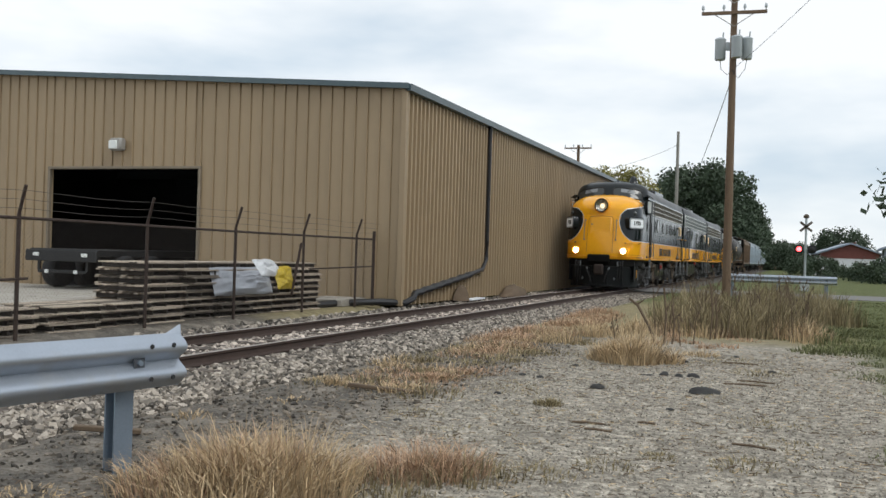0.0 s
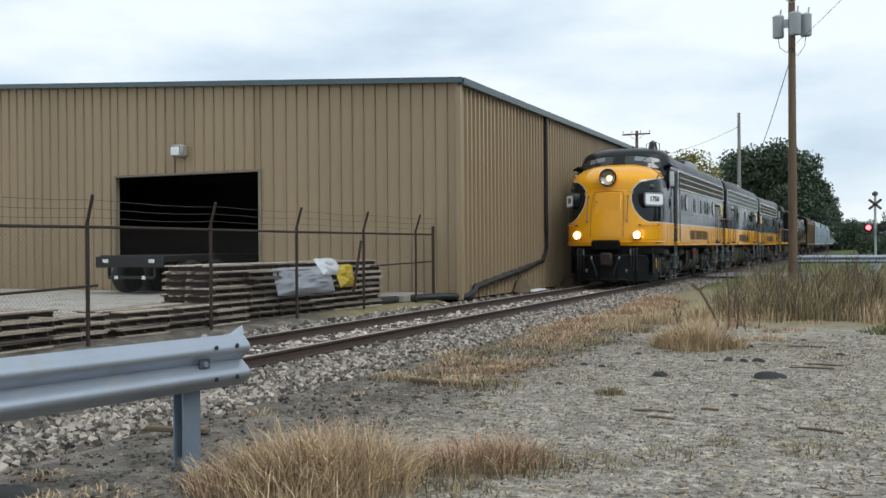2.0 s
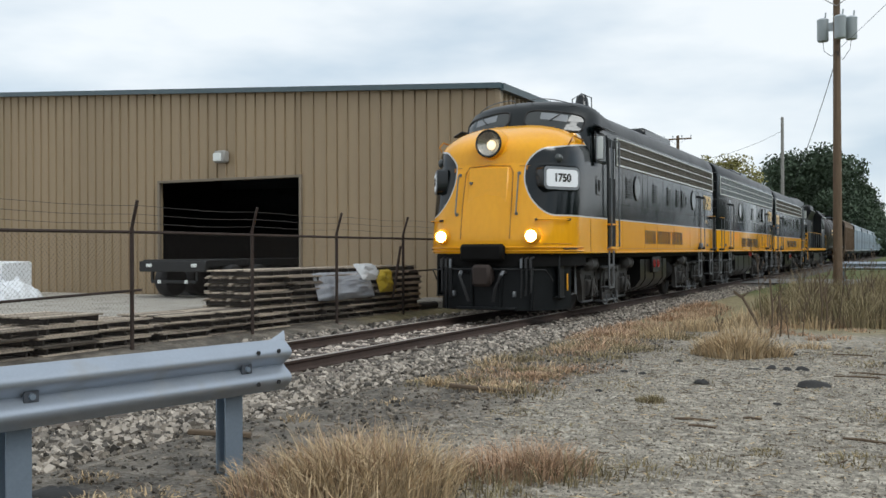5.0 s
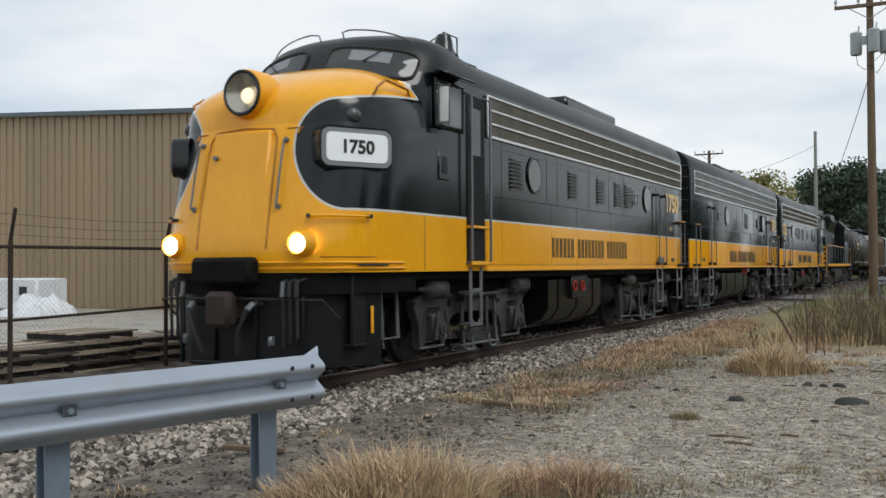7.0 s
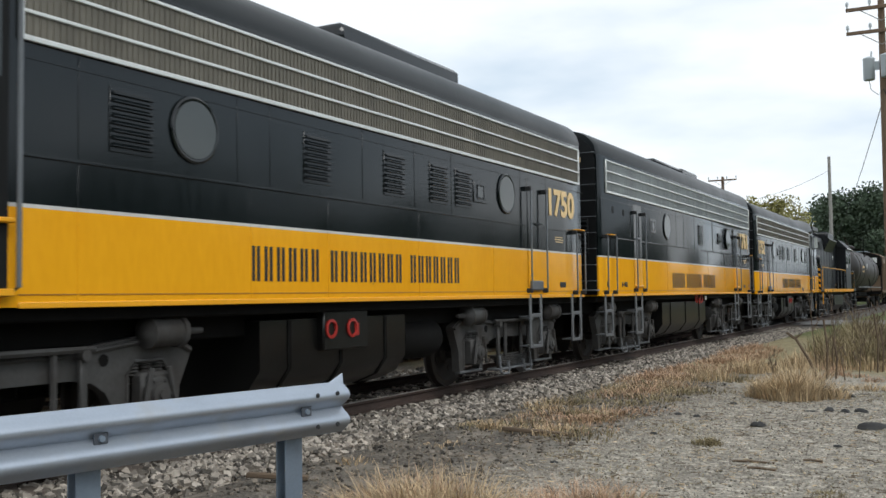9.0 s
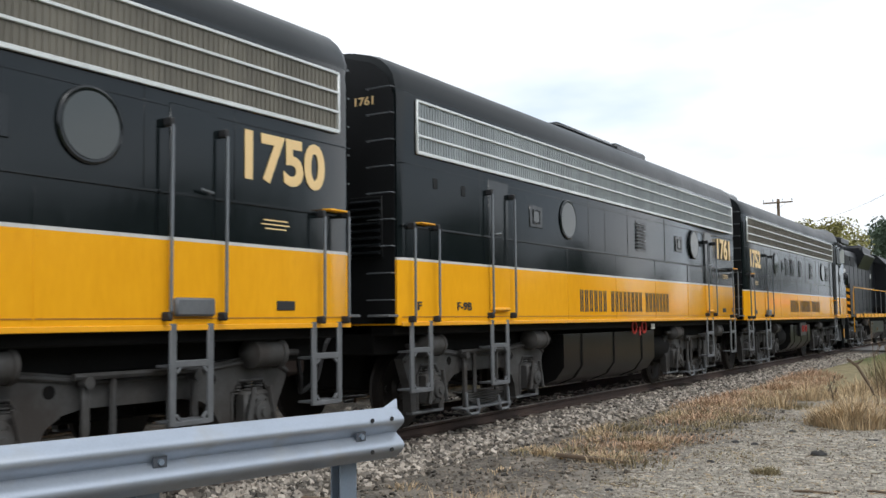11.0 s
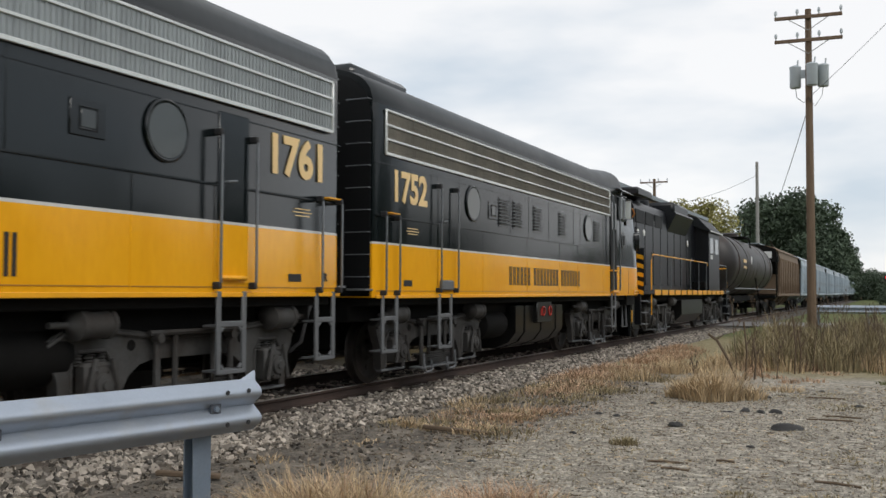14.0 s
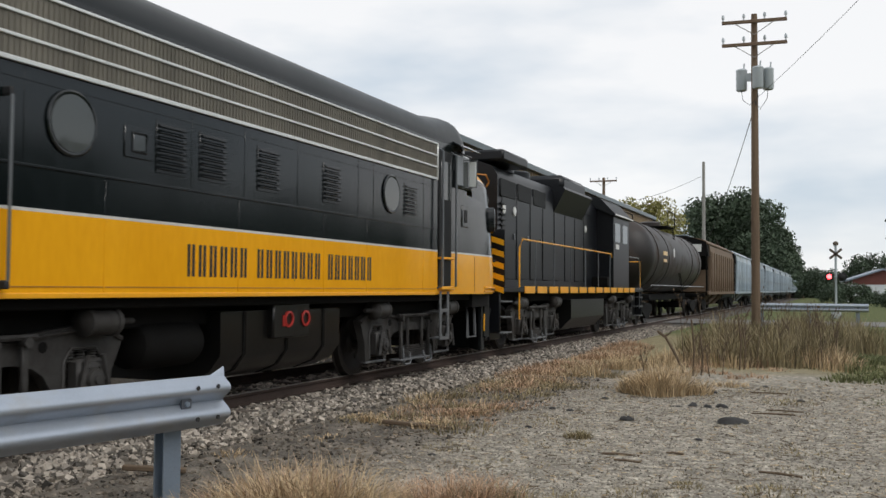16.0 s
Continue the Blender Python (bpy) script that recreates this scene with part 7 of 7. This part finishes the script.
    for k in range(3):
        part("fan_grid", Shape().lathe([(0, 0.5), (0.12, 0.5), (0.14, 0.46)], (0, -3.2 - k * 0.001 - (k * 2.6 if k else -0.9), 4.58), (0, -3.2 - (k * 2.6 if k else -0.9), 6), 20), M_UNDER, u)
    return u


def booster_unit(label, number, at):
    """Cabless booster unit from y = 0 to 14.31."""
    L = 14.31
    u = thing("diesel_locomotive", label, "locomotive", at, group="train vehicles")
    part("body_shell", plain_body(L), M_LIVERY, u, "dark body with a yellow lower band")
    truck(u, 2.45, 1)
    truck(u, L - 2.45, 1)
    underside(u, 0.0, L, 4.9, 9.1, False)
    for side in (-1, 1):
        for yy in (7.75, 8.25):
            part("emergency_ring", Shape().lathe([(0, 0.13), (0.015, 0.13), (0.02, 0.095), (0.0, 0.09)], (side * 1.456, yy, 1.2), (side * 2, yy, 1.2), 16, False), M_REDPAINT, u, "red ring handle")
        part("notice", Shape().box((side * 1.458, 8.05, 1.12), (0.01, 0.08, 0.16)), M_REDPAINT, u, "small red notice")
        part("notice", Shape().box((side * 1.458, 8.75, 1.2), (0.01, 0.18, 0.1)), M_PALEPAINT, u, "small white notice")
    end_gear(u, 0.0, -1)
    end_gear(u, L, 1)
    for side in (1, -1):
        common_side(u, side, number, 1, 0.0, 13.33, (7.2, 1.65, 4.35), B_SPEC_UP)
        grille(u, side, 0.33, L - 0.25, M_GRILLE_PALE, "silver air intake grille with bright strips")
        belt(u, side, 0.02, L - 0.02)
        for mark, d in (("F", 0.38), ("F-9B", 1.42), ("R", 13.95)):
            lettering("stencil", mark, 0.10, 0.09 if len(mark) == 1 else 0.36, M_INK, u, side_frame(side, d, 1.53, HALF + 0.006), 0.003)
        vent = part("end_vent", Shape().box((side * 1.12, -0.03, 2.45), (0.46, 0.03, 0.72), 0.006), M_ENDBLACK, u, "black louvered end vent")
        for k in range(8):
            part("slat", Shape().prism([(-0.045, -0.02), (-0.09, -0.012), (-0.09, 0.0), (-0.045, 0.025)], "x", side * 0.91, side * 1.33), M_PILOT, vent, at=pose(0, 0, 2.15 + k * 0.085))
        for d, z in ((0.75, 3.02), (1.42, 3.0)):
            part("square_vent", Shape().box((side * HALF, d, z), (0.02, 0.1, 0.13), 0.005), M_ENDBLACK, u)
    lettering("end_number", number, 0.10, 0.27, M_CREAM, u, pose(1.08, -0.016, 3.95, 90, 0, 0), 0.003)
    for y, l_, h in ((6.6, 2.4, 0.10), (8.8, 1.6, 0.16)):
        part("roof_hatch", Shape().box((0.5, y, 4.6), (1.2, l_, h), 0.04), M_BLACK, u, "low roof hatch")
    for k in range(4):
        part("fan_grid", Shape().lathe([(0, 0.5), (0.1, 0.5), (0.12, 0.46)], (0, 2 + k * 3.2, 4.58), (0, 2 + k * 3.2, 6), 20), M_UNDER, u)
    return u


lead = cab_unit("black and yellow streamlined diesel cab unit leading the train, headlights lit", "1750", pose(TRACK_X, 50, RAIL_Z), False, True)
VEHICLES.append((lead, 0.0, 0))
booster = booster_unit("black and yellow cabless booster locomotive with silver grilles", "1761", pose(TRACK_X, 51, RAIL_Z))
VEHICLES.append((booster, 0.93, 0))
rear_unit = cab_unit("black and yellow streamlined cab unit running backwards in the train", "1752", pose(TRACK_X, 67, RAIL_Z, 0, 0, 180), True, False)
rear_unit.scale = (1, 1, 0.976)
VEHICLES.append((rear_unit, 16.15, 180))


# ---- road switcher ----
def road_switcher(at):
    u = thing("road_switcher", "black hood-type road switcher locomotive with yellow sill blocks", "locomotive", at, group="train vehicles")
    L = 16.4
    part("deck", Shape().box((0, L / 2, 1.36), (3.0, L, 0.12), 0.02), M_HOODBLACK, u)
    part("side_sill", Shape().box((0, L / 2, 1.2), (2.5, L - 1.2, 0.24), 0.02), M_UNDER, u)
    hood = Shape().prism([(-0.95, 1.42), (-0.95, 3.95), (-0.82, 4.15), (-0.5, 4.27), (0.5, 4.27), (0.82, 4.15), (0.95, 3.95), (0.95, 1.42)], "y", 1.3, 11.2)
    part("long_hood", hood, M_HOODBLACK, u, "black long hood")
    part("short_hood", Shape().prism([(-0.95, 1.42), (-0.95, 3.9), (-0.7, 4.1), (0.7, 4.1), (0.95, 3.9), (0.95, 1.42)], "y", 13.7, 15.3), M_HOODBLACK, u, "black short hood")
    cab = part("cab", Shape().prism([(-1.5, 1.42), (-1.5, 3.75), (-1.1, 4.2), (-0.4, 4.42), (0.4, 4.42), (1.1, 4.2), (1.5, 3.75), (1.5, 1.42)], "y", 11.2, 13.7), M_HOODBLACK, u, "black cab")
    part("cab_roof", Shape().prism([(-1.62, 3.74), (-1.12, 4.26), (-0.4, 4.48), (0.4, 4.48), (1.12, 4.26), (1.62, 3.74), (1.56, 3.70), (0, 4.38), (-1.56, 3.70)], "y", 11.0, 13.9), M_PILOT, cab, "worn black cab roof")
    for side in (-1, 1):
        part("drip_edge", Shape().box((side * 1.61, 12.45, 3.74), (0.03, 2.92, 0.05), 0.008), M_PALEPAINT, cab, "pale drip edge")
        for y in (11.8, 13.0):
            part("cab_window", Shape().box((side * 1.5, y, 3.2), (0.02, 0.8, 0.62), 0.03), M_WINDOW, cab, "dark cab window")
        for k in range(8):
            dr = part("hood_door", Shape().box((side * 0.955, 2.1 + k * 1.12, 2.65), (0.03, 1.02, 2.1), 0.015), M_HOODBLACK, u)
            part("handle", Shape().box((side * 0.985, 2.45 + k * 1.12, 2.6), (0.03, 0.05, 0.14), 0.01), M_GRAB, dr)
        for k in range(3):
            part("radiator_shutter", Shape().box((side * 0.96, 2.0 + k * 1.3, 3.68), (0.05, 1.1, 0.42), 0.02), M_ENDBLACK, u, "dark radiator shutter")
        for k in range(14):
            part("end_louver", Shape().box((side * 0.975, 1.6, 1.75 + k * 0.12), (0.05, 0.34, 0.05), 0.012), M_PILOT, u)
        part("flared_box", Shape().prism([(side * 0.9, 3.45), (side * 0.97, 3.45), (side * 1.28, 4.06), (side * 1.22, 4.14), (side * 0.9, 4.14)], "y", 6.0, 9.2), M_HOODBLACK, u, "black flared box along the hood top")
        part("cab_steps", Shape().box((side * 1.2, 10.75, 1.62), (0.5, 0.4, 0.3), 0.02), M_UNDER, u)
        part("notice_plate", Shape().box((side * 1.512, 11.75, 2.75), (0.012, 0.5, 0.16), 0.003), M_PALEPAINT, cab, "small white plate")
        for y in (1.7, 2.5, 9.6):
            part("number_lamp", Shape().lathe([(0, 0.11), (0.03, 0.11), (0.04, 0.08)], (side * 0.96, y, 3.2), (side * 2, y, 3.2), 12), M_PALEPAINT, u, "pale round lamp")
        for k in range(13):
            part("sill_block", Shape().box((side * 1.51, 2.0 + k * 1.02, 1.36), (0.02, 0.78, 0.16), 0.004), M_YELLOW, u, "yellow sill block")
        rail = part("handrail", Shape().tube([(side * 1.46, 1.35, 0.7), (side * 1.46, 1.35, 2.3), (side * 1.46, 1.6, 2.5), (side * 1.46, 11.0, 2.5), (side * 1.46, 11.1, 2.4)], 0.02, 6), M_YELLOW, u, "yellow and grey walkway handrail")
        for k in range(6):
            part("stanchion", Shape().rod((side * 1.46, 2.6 + k * 1.65, 1.4), (side * 1.46, 2.6 + k * 1.65, 2.5), 0.016, 5), M_GRAB, rail)
        part("handrail", Shape().tube([(side * 1.46, 15.9, 0.7), (side * 1.46, 15.9, 2.3), (side * 1.46, 15.7, 2.5), (side * 1.46, 13.9, 2.5)], 0.02, 6), M_GRAB, u)
        for y in (0.35, 15.9):
            for k in range(3):
                part("end_step", Shape().box((side * 1.35, y, 0.45 + k * 0.33), (0.35, 0.6, 0.03), 0.006), M_STEP, u)
            part("step_well", Shape().box((side * 1.2, y, 0.85), (0.05, 0.66, 1.1), 0.01), M_HOODBLACK, u)
    for y, way in ((0.05, -1), (16.35, 1)):
        part("end_plate", Shape().box((0, y, 0.95), (2.9, 0.08, 1.0), 0.02), M_HOODBLACK, u)
        part("coupler", Shape().box((0, y + way * 0.25, 0.87), (0.34, 0.6, 0.3), 0.05), M_RUSTYCOUPLER, u)
        part("end_rail", Shape().tube([(-1.4, y, 1.4), (-1.4, y, 2.4), (1.4, y, 2.4), (1.4, y, 1.4)], 0.02, 6), M_YELLOW, u)
    # chevrons beside the end steps
    for side in (-1, 1):
        plate = part("warning_plate", Shape().box((side * 1.2, 0.02, 2.0), (0.72, 0.03, 1.25), 0.006), M_HOODBLACK, u, "black plate with yellow slanting stripes")
        for k in range(5):
            z = 1.5 + k * 0.25
            part("stripe", Shape().prism([(side * 0.86, z), (side * 0.86, z + 0.12), (side * 1.54, z - 0.1), (side * 1.54, z - 0.22)], "y", -0.005, 0.003), M_YELLOW, plate, "yellow slanting stripe")
    part("radiator_cap", Shape().box((0, 2.3, 4.40), (2.15, 1.9, 0.26), 0.05), M_HOODBLACK, u, "flat radiator hood cap")
    part("dynamic_brake", Shape().box((0, 7.6, 4.25), (2.3, 2.6, 0.5), 0.12), M_HOODBLACK, u, "raised roof blister")
    for k in range(3):
        part("roof_fan", Shape().lathe([(0, 0.55), (0.2, 0.55), (0.24, 0.5)], (0, 2.3 + k * 1.4, 4.22), (0, 2.3 + k * 1.4, 6), 20), M_HOODBLACK, u)
    part("exhaust_stack", Shape().box((0, 10.3, 4.4), (0.6, 0.4, 0.35), 0.04), M_HOODBLACK, u)
    part("fuel_tank", Shape().prism([(-1.4, 1.1), (-1.4, 0.6), (-1.1, 0.3), (1.1, 0.3), (1.4, 0.6), (1.4, 1.1)], "y", 6.2, 10.2), M_TANKBLK, u, "black fuel tank")
    truck(u, 3.3, 1)
    truck(u, 13.1, 1)
    return u


switcher = road_switcher(pose(TRACK_X, 82, RAIL_Z))
VEHICLES.append((switcher, 31.95, 0))


# ---- freight cars ----
def freight_truck(parent, y):
    t = part("freight_truck", Shape().box((0, y, 0.6), (1.9, 0.35, 0.3), 0.03), M_UNDER, parent, "rusty black freight truck")
    for side in (-1, 1):
        part("side_frame", Shape().prism([(y + a, b) for a, b in ((-1.15, 0.55), (-1.1, 0.68), (-0.5, 0.85), (0.5, 0.85), (1.1, 0.68), (1.15, 0.55), (0.7, 0.42), (0.35, 0.25), (-0.35, 0.25), (-0.7, 0.42))], "x", side * 0.98, side * 1.1), M_UNDER, t)
        for wy in (-0.88, 0.88):
            part("wheel", Shape().lathe([(0, 0.1), (0, 0.38), (0.03, 0.46), (0.06, 0.45), (0.14, 0.445), (0.14, 0.36), (0.1, 0.3), (0.1, 0.1)], (side * 0.7, y + wy, 0.45), (side * 2, y + wy, 0.45), 18), M_WHEEL, t)


def tank_car(at):
    u = thing("tank_car", "black cylindrical railway tank car with a top platform", "tank car", at, group="train vehicles")
    L = 17.6
    part("tank", Shape().lathe([(0, 0.25), (0.12, 0.8), (0.35, 1.2), (0.65, 1.42), (0.95, 1.48), (L / 2 - 0.6, 1.5), (L - 1.95, 1.48), (L - 1.65, 1.42), (L - 1.35, 1.2), (L - 1.12, 0.8), (L - 1.0, 0.25)], (0, 0.5, 2.75), (0, 20, 2.75), 36), M_TANKCAR, u, "dirty black tank")
    for y in (2.2, 5.0, 12.4, 15.2):
        part("tank_band", Shape().lathe([(0, 1.49), (0.0, 1.512), (0.08, 1.512), (0.08, 1.49)], (0, y, 2.75), (0, 20, 2.75), 36), M_TANKCAR, u)
    part("underframe", Shape().box((0, L / 2, 1.05), (0.9, L, 0.3), 0.03), M_UNDER, u)
    part("dome", Shape().lathe([(0, 0.5), (0.35, 0.5), (0.42, 0.35)], (0, L / 2, 4.15), (0, L / 2, 6), 16), M_TANKCAR, u)
    part("platform", Shape().box((0, L / 2, 4.28), (2.0, 2.2, 0.05), 0.01), M_UNDER, u)
    for side in (-1, 1):
        rl = part("platform_rail", Shape().tube([(side * 1.0, L / 2 - 1.1, 4.3), (side * 1.0, L / 2 - 1.1, 5.0), (side * 1.0, L / 2 + 1.1, 5.0), (side * 1.0, L / 2 + 1.1, 4.3)], 0.025, 5), M_UNDER, u)
        part("ladder", Shape().rod((side * 1.52, L / 2 - 0.2, 1.2), (side * 1.05, L / 2 - 0.2, 4.3), 0.02, 5).rod((side * 1.52, L / 2 + 0.2, 1.2), (side * 1.05, L / 2 + 0.2, 4.3), 0.02, 5), M_UNDER, u)
        part("side_rail", Shape().rod((side * 1.5, 0.4, 1.55), (side * 1.5, L - 0.4, 1.55), 0.025, 5), M_GRAB, u)
        part("placard", Shape().lathe([(0, 0.2), (0.01, 0.2)], (side * 1.492, 6.4, 3.0), (side * 2.5, 6.4, 3.0), 16), M_PALEPAINT, u, "round white placard")
        part("stencil_bars", Shape().box((side * 1.49, 4.0, 2.9), (0.02, 1.0, 0.16)).box((side * 1.49, 4.0, 2.6), (0.02, 0.8, 0.12)), M_CREAM, u, "pale stencilled data as bars")
        for y in (0.15, L - 0.15):
            part("end_sill", Shape().box((side * 0.9, y, 1.1), (1.2, 0.2, 0.2), 0.02), M_UNDER, u)
    freight_truck(u, 1.9)
    freight_truck(u, L - 1.9)
    return u


def hopper_car(label, material, at):
    u = thing("covered_hopper", label, "hopper car", at, group="train vehicles")
    L = 16.2
    prof = [(1.5, 1.3), (1.56, 2.2), (1.56, 3.5), (1.45, 4.05), (1.1, 4.3), (0.6, 4.4)]
    prof = prof + [(-a, b) for a, b in prof[::-1]]
    part("body", Shape().prism(prof, "y", 1.3, L - 1.3), material, u)
    part("top_end", Shape().prism([(-1.5, 3.3), (1.5, 3.3), (1.42, 4.1), (0.6, 4.38), (-0.6, 4.38), (-1.42, 4.1)], "y", 0.35, 1.35), M_UNDER, u, "dark hopper end")
    part("top_end", Shape().prism([(-1.5, 3.3), (1.5, 3.3), (1.42, 4.1), (0.6, 4.38), (-0.6, 4.38), (-1.42, 4.1)], "y", L - 1.35, L - 0.35), M_UNDER, u, "dark hopper end")
    for y0, y1 in ((0.5, 2.6), (L - 0.5, L - 2.6)):
        part("slope_sheet", Shape().add([(-1.4, y0, 3.3), (1.4, y0, 3.3), (1.4, y1, 1.3), (-1.4, y1, 1.3), (-1.4, y0, 3.38), (1.4, y0, 3.38), (1.4, y1, 1.38), (-1.4, y1, 1.38)],
                                         [(0, 1, 2, 3), (4, 5, 6, 7), (0, 1, 5, 4), (1, 2, 6, 5), (2, 3, 7, 6), (3, 0, 4, 7)]), M_UNDER, u)
    for side in (-1, 1):
        post = Shape().box((0, 0, 0), (0.09, 0.11, 2.25), 0.01).mesh("side_post", material)
        for k in range(11):
            part("side_post", post, material, u, at=pose(side * 1.58, 1.6 + k * 1.3, 2.42))
        part("side_sill", Shape().box((side * 1.5, L / 2, 1.22), (0.12, L - 0.6, 0.2), 0.02), material, u)
        part("roof_rail", Shape().box((side * 1.47, L / 2, 4.02), (0.1, L - 0.7, 0.1), 0.01), material, u)
        for y in (0.4, L - 0.4):
            part("end_post", Shape().rod((side * 1.42, y, 1.1), (side * 1.42, y, 3.4), 0.05, 5), M_UNDER, u)
            part("corner_ladder", Shape().rod((side * 1.5, y, 0.6), (side * 1.5, y, 4.0), 0.02, 5), M_UNDER, u)
    for k in range(3):
        part("discharge_chute", Shape().prism([(-1.3, 1.3), (1.3, 1.3), (0.5, 0.45), (-0.5, 0.45)], "y", 3.6 + k * 3.6, 5.6 + k * 3.6), material, u)
    part("placard", Shape().box((0.6, 0.335, 3.75), (1.1, 0.02, 0.42), 0.004), M_PALEPAINT, u, "white placard panel")
    part("roof_walk", Shape().box((0, L / 2, 4.5), (0.7, L - 1, 0.05), 0.01), M_GREYCAR, u)
    part("draft_sill", Shape().box((0, L / 2, 1.0), (0.5, L, 0.3), 0.03), M_UNDER, u)
    freight_truck(u, 1.8)
    freight_truck(u, L - 1.8)
    return u


tanker = tank_car(pose(TRACK_X, 100, RAIL_Z))
VEHICLES.append((tanker, 49.6, 0))
brown = hopper_car("rusty brown ribbed covered hopper car", M_BROWNCAR, pose(TRACK_X, 116, RAIL_Z))
VEHICLES.append((brown, 68.2, 0))
grey_car = hopper_car("pale grey ribbed covered hopper car", M_GREYCAR, pose(TRACK_X, 133, RAIL_Z))
VEHICLES.append((grey_car, 85.2, 0))
for k in range(1, 14):
    VEHICLES.append((copy_thing(grey_car, pose(TRACK_X, 133 + 17 * k, RAIL_Z)), 85.2 + 17 * k, 0))


# ---- the running train ----
def motions():
    ts, ss = [t for t, _ in S_ROWS], [s for _, s in S_ROWS]
    for ob, ahead, turn in VEHICLES:
        walk(ob, [(t, pose(TRACK_X, s + ahead, RAIL_Z, 0, 0, turn)) for t, s in S_ROWS])
    beats = [k * 0.1 for k in range(161)]
    for ws, y, way in WHEELSETS:
        rows = []
        for t in beats:
            rolled = (ss[0] - float(np.interp(t, ts, ss))) / 0.508
            rows.append((t, pose(0, y, 0.508, math.degrees(way * rolled) % 360)))
        walk(ws, rows)


motions()
